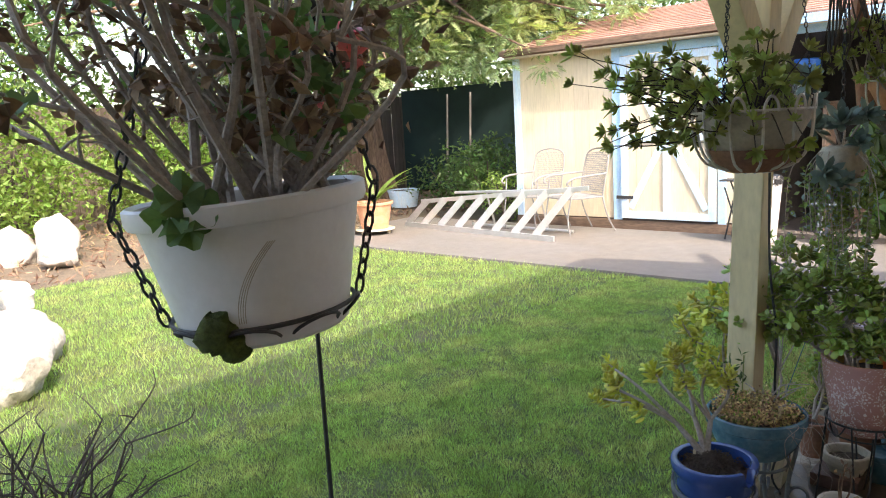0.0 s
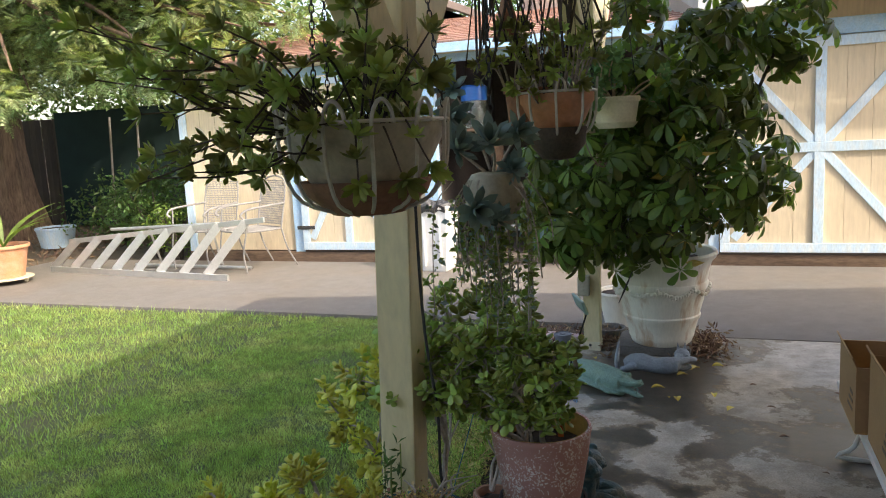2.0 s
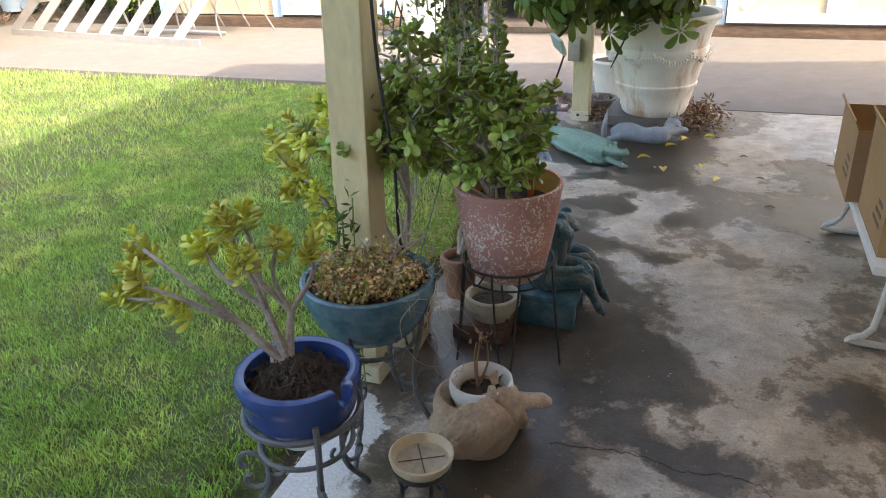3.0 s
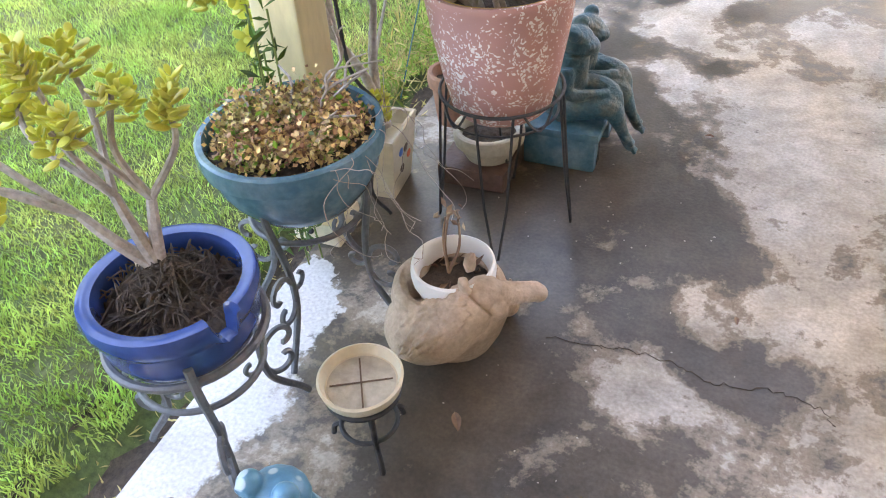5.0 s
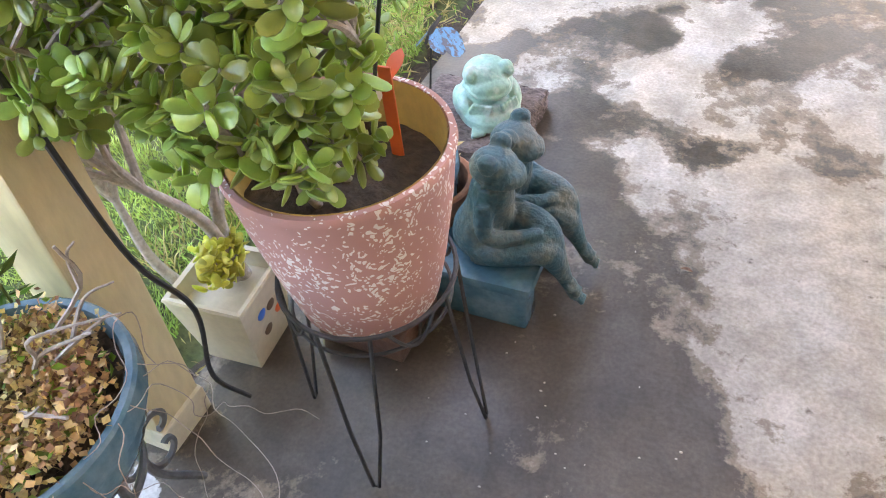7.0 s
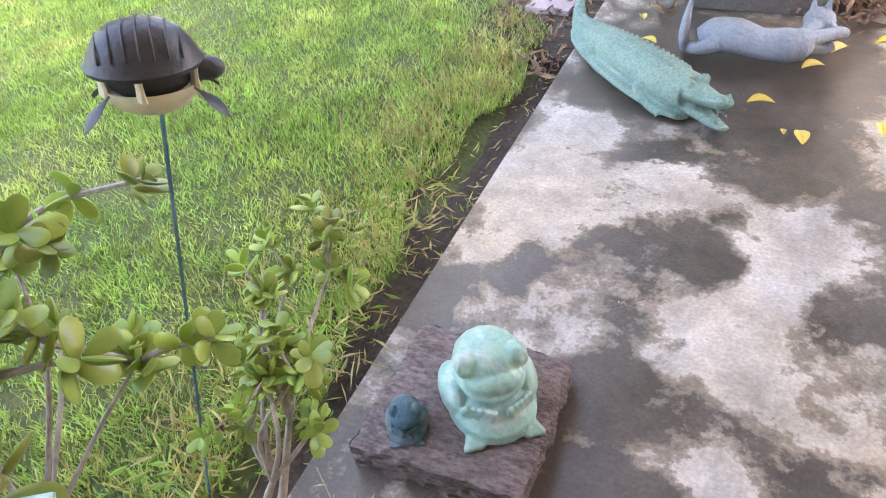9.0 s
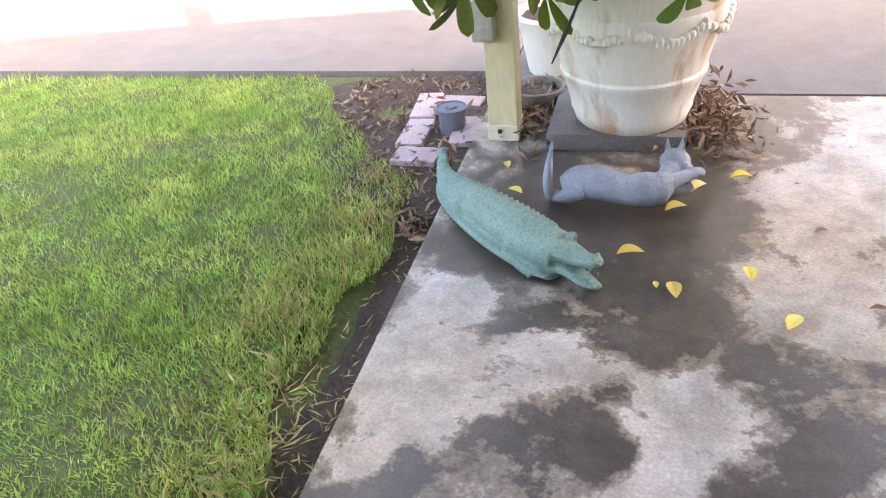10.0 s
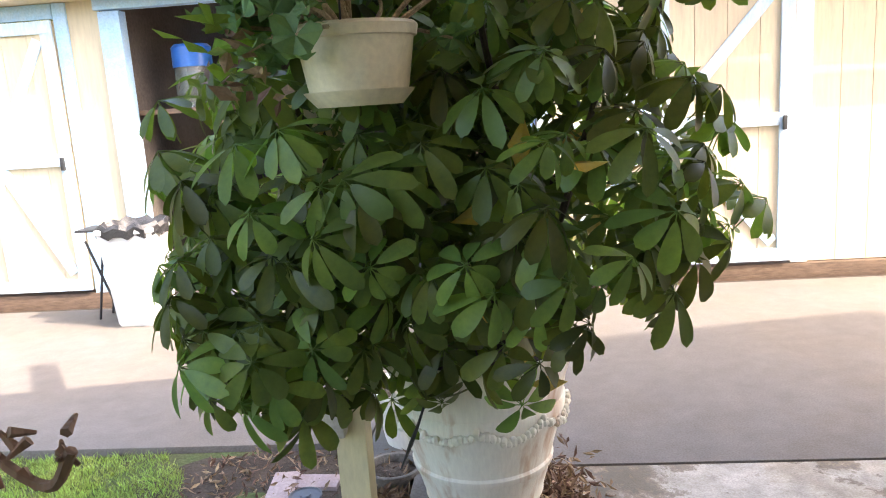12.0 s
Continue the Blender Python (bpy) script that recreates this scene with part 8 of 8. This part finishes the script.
part("bell", lathe(bmesh.new(), [(0.050, 0.0), (0.046, 0.01), (0.008, 0.155), (0, 0.16), (0.006, 0.15), (0.042, 0.01)], 4, (0.19, 3.52, 1.60)), OLDTERRACOTTA, ch, "rusty pyramid bell", False)
for k in range(5):
    part("rod", tube(bmesh.new(), [(0.13 + 0.012 * k, 3.40, 1.92), (0.125 + 0.012 * k, 3.40, 1.50 + 0.04 * k)], 0.004, 6), IRON, ch)
part("cap", ball(bmesh.new(), (0.152, 3.40, 1.93), (0.035, 0.035, 0.03)), IRON, ch)
part("cord", tube(bmesh.new(), [(0.19, 3.52, 1.75), (0.18, 3.5, 2.80)], 0.0015, 5), IRON, ch)
part("cord", tube(bmesh.new(), [(0.152, 3.40, 1.95), (0.15, 3.42, 2.80)], 0.0015, 5), IRON, ch)
bp2 = tagged(part("burlap_bundle", ball(bmesh.new(), (0.27, 3.60, 1.94), (0.13, 0.09, 0.075), None, 24, 14), BURLAP), "woven tan burlap bundle hanging below the rafters", "burlap")

# weed by the post
wd = thing("tall_weed", "slender leafy weed climbing beside the post", "weed")
bm = bmesh.new()
pts = []
for k in range(5):
    x, y = 0.02 + R.uniform(-0.05, 0.03), 2.80 + R.uniform(-0.04, 0.05)
    top = R.uniform(0.3, 0.66)
    tube(bm, curve([(x, y, -0.03), (x + 0.01, y - 0.02, top * 0.5), (x + 0.02, y - 0.02, top)], 4), 0.002, 5)
    for z in np.arange(0.05, top, 0.018):
        pts.append((x + 0.012 * z / top, y - 0.02 * z / top, z))
part("stem", bm, OLIVE, wd)
leaf_cloud("foliage", pts, 0.035, 0.004, SHRUB, 2, wd, 0.26)
wd2 = thing("dry_weeds", "dry straw-coloured weeds along the slab edge", "weed", kind="stuff")
pts = np.stack([rng.normal(-0.1, 0.05, 420), rng.uniform(3.3, 4.35, 420), rng.uniform(0, 0.12, 420)], 1)
leaf_cloud("foliage", pts, 0.05, 0.02, DRYGRASS, 1, wd2, 0.05)
pts = np.stack([rng.normal(-0.12, 0.05, 260), rng.uniform(3.3, 4.3, 260), rng.uniform(0, 0.10, 260)], 1)
leaf_cloud("green_foliage", pts, 0.035, 0.02, BRIGHTSHRUB, 2, wd2, 0.2)
wd3 = thing("seeding_grass", "tall yellow-green grass heads by the slab", "grass", kind="stuff")
pts = []
for k in range(14):
    x, y, h = -0.30 + R.gauss(0, 0.1), 1.75 + R.gauss(0, 0.12), R.uniform(0.15, 0.42)
    pts += [(x, y, z) for z in np.arange(0.02, h, 0.012)]
leaf_cloud("foliage", pts, 0.03, 0.006, BRIGHTSHRUB, 2, wd3, 0.2)


# ---- along the shed ----
def ladder():
    t = thing("step_ladder", "aluminium step ladder lying on its side", "ladder")
    lo = (Vector((-6.30, 7.62, 0.03)), Vector((-3.70, 7.30, 0.03)))
    up = (Vector((-6.02, 7.66, 0.34)), Vector((-3.40, 7.55, 0.57)))
    for a, b, w in ((*lo, 0.032), (*up, 0.026)):
        d = (b - a)
        bm = boxed((0, -0.014, -w), (d.length, 0.014, w), 0.003)
        bmesh.ops.transform(bm, matrix=Matrix.Translation(a) @ d.to_track_quat("X", "Z").to_matrix().to_4x4(), verts=bm.verts)
        part("rail", bm, ALUMINIUM, t, smooth=False)
    for i in range(8):
        f = 0.02 + i * 0.125
        a, b = lo[0].lerp(lo[1], f) + Vector((0, 0, 0.02)), up[0].lerp(up[1], f + 0.02)
        d = b - a
        bm = boxed((0, -0.042, -0.012), (d.length, 0.042, 0.012), 0.003)
        bmesh.ops.transform(bm, matrix=Matrix.Translation(a) @ d.to_track_quat("X", "Y").to_matrix().to_4x4(), verts=bm.verts)
        part("step", bm, ALUMINIUM, t, smooth=False)
    for a, b in (((-5.4, 7.95, 0.03), (-3.8, 7.85, 0.03)), ((-5.5, 7.75, 0.46), (-3.6, 7.62, 0.54))):
        part("rear_rail", tube(bmesh.new(), [a, b], 0.018, 8), ALUMINIUM, t)
    for x in (-5.0, -4.2):
        part("brace", tube(bmesh.new(), [(x, 7.92, 0.03), (x + 0.05, 7.70, 0.5)], 0.012, 6), ALUMINIUM, t)


ladder()


def patio_chair(m):
    t = thing("mesh_chair", "white wrought iron patio chair with mesh back", "chair", "iron patio chairs")
    def rodm(name, pts, r=0.009):
        b2 = tube(bmesh.new(), curve(pts, 5), r, 7)
        part(name, b2, CHAIRIRON, t)
    rodm("back_frame", [(-0.25, 0.20, 0.42), (-0.25, 0.28, 0.80), (-0.20, 0.31, 0.92), (0, 0.32, 0.96), (0.20, 0.31, 0.92), (0.25, 0.28, 0.80), (0.25, 0.20, 0.42)])
    rodm("seat_frame", [(-0.25, 0.20, 0.42), (-0.26, -0.22, 0.42), (0, -0.26, 0.415), (0.26, -0.22, 0.42), (0.25, 0.20, 0.42), (-0.25, 0.20, 0.42)])
    for s in (-1, 1):
        rodm("armrest", [(s * 0.25, 0.26, 0.68), (s * 0.28, 0.02, 0.67), (s * 0.29, -0.20, 0.65), (s * 0.28, -0.27, 0.60), (s * 0.27, -0.24, 0.57)], 0.012)
        rodm("leg", [(s * 0.27, -0.20, 0.64), (s * 0.27, -0.22, 0.42), (s * 0.26, -0.26, 0.20), (s * 0.27, -0.24, 0.0)])
        rodm("leg", [(s * 0.25, 0.20, 0.42), (s * 0.25, 0.26, 0.20), (s * 0.26, 0.36, 0.0)])
    bm = bmesh.new()
    for i in range(21):
        x = -0.235 + i * 0.0235
        tube(bm, [(x, 0.215, 0.45), (x, 0.285, 0.80), (x, 0.312, 0.925 - 0.15 * abs(x))], 0.0034, 4, False)
        tube(bm, [(x, 0.195, 0.42), (x, -0.235, 0.417)], 0.0034, 4, False)
    for i in range(19):
        z = 0.46 + i * 0.025
        y = 0.217 + (z - 0.45) * 0.2
        tube(bm, [(-0.245, y, z), (0.245, y, z)], 0.0034, 4, False)
        y = 0.19 - i * 0.0225
        tube(bm, [(-0.25, y, 0.42), (0.25, y, 0.42)], 0.0034, 4, False)
    part("mesh", bm, CHAIRIRON, t, "white woven wire mesh")
    t.matrix_world = m
    return t


c0 = patio_chair(Matrix.Translation((-4.50, 8.08, -0.0)) @ Matrix.Rotation(radians(-10), 4, "Z"))
copy_thing(c0, Matrix.Translation((-3.86, 8.02, -0.0)) @ Matrix.Rotation(radians(-28), 4, "Z"))


def can(x, y):
    t = thing("trash_can", "white plastic trash can lined with a black bag", "trash can")
    bm = bmesh.new()
    rings = []
    for z, k in ((0.0, 0.125), (0.02, 0.135), (0.60, 0.175), (0.61, 0.185), (0.635, 0.185), (0.64, 0.172)):
        rings.append([bm.verts.new((x + sx * k, y + sy * k, z)) for sx, sy in ((-1, -0.9), (-0.9, -1), (0.9, -1), (1, -0.9), (1, 0.9), (0.9, 1), (-0.9, 1), (-1, 0.9))])
    bm.faces.new(rings[0][::-1])
    for a, b in zip(rings, rings[1:]):
        for i in range(8):
            bm.faces.new((a[i], a[(i + 1) % 8], b[(i + 1) % 8], b[i]))
    part("bin", bm, WHITEPLASTIC, t)
    for s in (-0.08, 0.08):
        part("rib", boxed((x + s - 0.012, y - 0.172, 0.06), (x + s + 0.012, y - 0.142, 0.56), 0.006), WHITEPLASTIC, t)
    bm = bmesh.new()
    n = 28
    for z, k in ((0.585, 0.192), (0.64, 0.20), (0.665, 0.185), (0.62, 0.15), (0.55, 0.13)):
        for i in range(n):
            a = 2 * math.pi * i / n
            q = k * (1 + 0.06 * math.sin(i * 2.7 + z * 30)) / max(abs(math.cos(a)), abs(math.sin(a))) ** 0.7
            bm.verts.new((x + q * math.cos(a), y + q * math.sin(a), z + 0.014 * math.sin(i * 3.9)))
    bm.verts.ensure_lookup_table()
    for r in range(4):
        for i in range(n):
            j = (i + 1) % n
            bm.faces.new([bm.verts[q] for q in (r * n + i, r * n + j, r * n + n + j, r * n + n + i)])
    part("bag", bm, BLACKBAG, t, "crumpled black bag")


can(-1.78, 8.07)
fs = thing("folding_stand", "dark folding stand beside the trash can", "stand")
for a, b in (((-2.15, 8.15, 0.0), (-1.98, 8.05, 0.62)), ((-1.95, 8.30, 0.0), (-2.12, 8.2, 0.62)), ((-2.14, 8.30, 0.0), (-1.98, 8.2, 0.62)), ((-1.95, 8.08, 0.0), (-2.12, 8.06, 0.55))):
    part("leg", tube(bmesh.new(), [a, b], 0.009, 6), IRON, fs)
part("tray", boxed((-2.16, 8.02, 0.61), (-1.96, 8.24, 0.625), 0.004), IRON, fs)

# in the open bay
wb = thing("water_bottle", "large clear water jug with a bright blue cap", "water jug")
part("jug", lathe(bmesh.new(), [(0, 0), (0.13, 0), (0.135, 0.02), (0.135, 0.30), (0.10, 0.36), (0.03, 0.40), (0.03, 0.43)], 32, (-1.62, 8.95, 1.36)), GLASS, wb)
part("cap", lathe(bmesh.new(), [(0.14, 0.28), (0.14, 0.42), (0.12, 0.44), (0, 0.44)], 32, (-1.62, 8.95, 1.36)), BLUEPLASTIC, wb, "bright blue cap")
sh = thing("bay_shelf", "dark wooden shelf crowded with boxes and tools", "shelf")
part("board", boxed((-1.97, 8.72, 1.32), (-1.35, 9.15, 1.355), 0.004), DARKWOOD, sh)
part("upright", boxed((-1.40, 8.75, 0.012), (-1.36, 9.1, 1.32), 0.004), DARKWOOD, sh)
for k, (x, z, w, h) in enumerate(((-1.2, 0.0, 0.4, 0.5), (-0.75, 0.0, 0.5, 0.7), (-0.2, 0.0, 0.4, 0.45), (-1.0, 0.5, 0.35, 0.4), (0.15, 0.0, 0.3, 0.9))):
    tagged(part("storage_crate", boxed((x, 9.2, z + 0.012), (x + w, 9.6, z + h), 0.01), (DARKWOOD, CARDBOARD, GREYPLASTIC)[k % 3]), "dusty crate stacked in the dark bay", "crate", "stored crates")
lb = thing("low_bench", "low slatted grey bench before the bay", "bench")
for k in range(4):
    part("slat", boxed((-1.35, 8.20 + k * 0.08, 0.36), (0.25, 8.26 + k * 0.08, 0.385), 0.004), GREYPLASTIC, lb)
for x in (-1.25, 0.15):
    for y in (8.22, 8.46):
        part("leg", boxed((x - 0.02, y - 0.02, 0.0), (x + 0.02, y + 0.02, 0.36), 0.003), GREYPLASTIC, lb)


def caddy_pot(x, y, kind):
    t = pot("clay_pot", "sunlit terracotta pot on a wheeled caddy", (x, y, 0.07), 0.17, 0.25, 0.34, TERRACOTTA, 0.02, 0, 0.04)
    c = thing("plant_caddy", "pale round plant caddy on castors", "plant caddy")
    part("disc", lathe(bmesh.new(), [(0, 0.05), (0.25, 0.05), (0.255, 0.058), (0.25, 0.068), (0, 0.068)], 36, (x, y, 0)), BEIGECERAMIC, c)
    for a in (0.4, 2.5, 4.6):
        part("castor", ball(bmesh.new(), (x + 0.19 * math.cos(a), y + 0.19 * math.sin(a), 0.026), 0.026), BEIGECERAMIC, c)
    p = thing("strap_leaf_plant" if kind else "bushy_pot_plant", "bright green strap-leaved plant" if kind else "bright yellow-green leafy pot plant in sun", "plant")
    me = [as_mesh("leaf", leaf_bm(bmesh.new(), 0.62 if kind else 0.28, 0.075 if kind else 0.065, Matrix.Rotation(1.25, 4, "X"), 0, q, 0.3, 0.45, 9), BRIGHTSHRUB) for q in (0.25, 0.55, 0.8)]
    for k in range(9 if kind else 60):
        a = R.uniform(0, 6.28)
        rr = 0 if kind else R.uniform(0, 0.16)
        shared("leaf", R.choice(me), Matrix.Translation((x + rr * math.cos(a), y + rr * math.sin(a), 0.37 + R.uniform(-0.02, 0.05))) @ Matrix.Rotation(a, 4, "Z") @ Matrix.Rotation(R.uniform(-0.45, 0.05), 4, "X") @ Matrix.Scale(R.uniform(0.6, 1.15), 4), p)


caddy_pot(-6.72, 6.80, 0)
caddy_pot(-6.22, 6.98, 1)
b = pot("blue_tub", "faded blue plastic tub beneath the tree", (-8.4, 9.7, -0.05), 0.22, 0.28, 0.30, PALEBLUE, 0.01)
# sunlit shrubs get the brighter leaf colour, shaded ones the darker
shrub("rose_bush", (-6.0, 9.05, 0.62), (0.72, 0.5, 0.52), 2600, 0.075, SHRUB, "leafy rose bush beside the shed corner")
shrub("shade_shrub", (-7.6, 10.2, 0.35), (0.9, 0.6, 0.5), 1600, 0.08, SHRUB, "low shrub under the redwood, leaf coloured dark for shade")
shrub("yellow_shrub", (-5.45, 8.75, 0.35), (0.32, 0.3, 0.3), 800, 0.06, BRIGHTSHRUB, "small sunlit yellow-green shrub")
shrub("pale_flower_bush", (-8.2, 7.3, 0.5), (0.55, 0.45, 0.42), 2200, 0.06, PALEFLOWER, "pale bush of dried whitish flowers", "shrub", 9, TWIG)
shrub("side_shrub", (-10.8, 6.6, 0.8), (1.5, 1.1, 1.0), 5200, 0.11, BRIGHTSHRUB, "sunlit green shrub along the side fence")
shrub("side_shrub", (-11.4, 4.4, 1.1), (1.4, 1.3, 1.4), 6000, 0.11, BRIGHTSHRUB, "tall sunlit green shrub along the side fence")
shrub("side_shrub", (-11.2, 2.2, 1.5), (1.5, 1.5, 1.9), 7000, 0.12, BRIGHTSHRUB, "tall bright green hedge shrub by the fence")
shrub("side_shrub", (-9.4, 8.3, 0.6), (1.0, 0.7, 0.7), 2600, 0.09, SHRUB, "green shrub, leaf coloured dark for the tree's shade")
shrub("low_plant", (-7.5, 6.55, 0.12), (0.5, 0.35, 0.2), 900, 0.08, BRIGHTSHRUB, "low bright green plants by the lawn corner")
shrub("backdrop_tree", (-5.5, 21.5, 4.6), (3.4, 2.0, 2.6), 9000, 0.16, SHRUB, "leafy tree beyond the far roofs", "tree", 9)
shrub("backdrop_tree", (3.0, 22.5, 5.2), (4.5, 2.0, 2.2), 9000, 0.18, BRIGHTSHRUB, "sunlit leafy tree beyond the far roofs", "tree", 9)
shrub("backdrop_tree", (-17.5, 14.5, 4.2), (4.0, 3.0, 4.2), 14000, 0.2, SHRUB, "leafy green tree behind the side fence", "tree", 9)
# added tree, not known to stand here; blocks the bright strip over the fence
shrub("backdrop_tree", (-10.5, 16.0, 3.0), (5.0, 1.5, 2.4), 10000, 0.2, SHRUB, "dark leafy filler tree hiding the bright gap above the back fence", "tree", 9)
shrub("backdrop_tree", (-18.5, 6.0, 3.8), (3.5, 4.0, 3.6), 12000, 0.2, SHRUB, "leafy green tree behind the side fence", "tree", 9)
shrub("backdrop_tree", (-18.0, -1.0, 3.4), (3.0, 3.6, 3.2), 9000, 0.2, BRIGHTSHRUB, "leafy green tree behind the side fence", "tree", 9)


def boulder(c, r, seed, label="pale rounded boulder in the planting bed"):
    bm = bmesh.new()
    bmesh.ops.create_icosphere(bm, subdivisions=4, radius=1)
    for v in bm.verts:
        q = v.co.copy()
        v.co = Vector((q.x * r[0], q.y * r[1], q.z * r[2])) * (1 + 0.28 * noise.noise(q * 1.3 + Vector((seed, 0, 0))) + 0.10 * noise.noise(q * 4 + Vector((seed, 3, 0))))
        v.co += Vector(c)
    return tagged(part("boulder", bm, ROCK), label, "rock", "bed rocks")


boulder((-3.85, 1.72, 0.10), (0.42, 0.34, 0.26), 1.0, "bright white boulder at the lawn's edge")
boulder((-4.4, 2.05, 0.08), (0.36, 0.30, 0.22), 4.0)
boulder((-5.6, 2.15, 0.15), (0.5, 0.4, 0.22), 2.0)
boulder((-5.0, 1.9, 0.42), (0.42, 0.3, 0.10), 3.0, "flat pale rock resting on boulders")
boulder((-8.9, 4.1, 0.15), (0.28, 0.26, 0.34), 5.0)
boulder((-8.4, 3.9, 0.05), (0.24, 0.2, 0.14), 6.0)
boulder((-9.3, 3.7, 0.05), (0.34, 0.3, 0.3), 7.0)
boulder((-8.6, 6.9, 0.08), (0.22, 0.2, 0.24), 8.0)
sl = thing("solar_light", "small white solar path light on a stake", "garden light")
part("stake", tube(bmesh.new(), [(-7.85, 5.8, -0.08), (-7.85, 5.8, 0.24)], 0.014, 8), WHITEPLASTIC, sl)
part("head", lathe(bmesh.new(), [(0, 0.34), (0.02, 0.33), (0.07, 0.28), (0.05, 0.27), (0.045, 0.22), (0, 0.22)], 24, (-7.85, 5.8, 0)), GREYPLASTIC, sl)
bw = thing("bare_bush", "leafless dark twiggy bush at the lawn's edge", "shrub")
bm = bmesh.new()
for k in range(60):
    a = R.uniform(0, 6.28)
    e = Vector((-1.15 + math.cos(a) * R.uniform(0.1, 0.42), 1.02 + math.sin(a) * R.uniform(0.1, 0.35), R.uniform(0.22, 0.62)))
    p = branch_to(bm, (-1.15 + 0.05 * math.cos(a), 1.02 + 0.05 * math.sin(a), -0.06), e, 0.007, 0.003, 0.18, 5, 5)
    for _ in range(4):
        q = Vector(p[R.randrange(4, len(p))])
        f = q + Vector((R.gauss(0, 0.09), R.gauss(0, 0.09), R.uniform(-0.02, 0.12)))
        branch_to(bm, q, f, 0.0028, 0.0012, 0.25, 3, 4)
tagged(part("twig", bm, DARKTWIG, bw), kind="stuff")
for x in (-9.35, -8.75):
    tagged(part("bean_pole", tube(bmesh.new(), [(x, 11.9, -0.1), (x + 0.08, 11.95, 1.9)], 0.02, 7), TWIG), "thin pale pole leaning before the shade cloth", "pole", "garden poles")
pts = np.stack([rng.uniform(-12.8, -6.9, 3000), rng.uniform(1.0, 12.0, 3000), np.full(3000, -0.08)], 1)
pts = pts[(pts[:, 0] < -7.1) | (pts[:, 1] > 8.5)]
mulch = thing("mulch", "red-brown bark mulch and needles on the beds", "mulch", kind="stuff")
leaf_cloud("chips", pts, 0.11, 0.02, DEADLEAF, 2, mulch, 0.25)
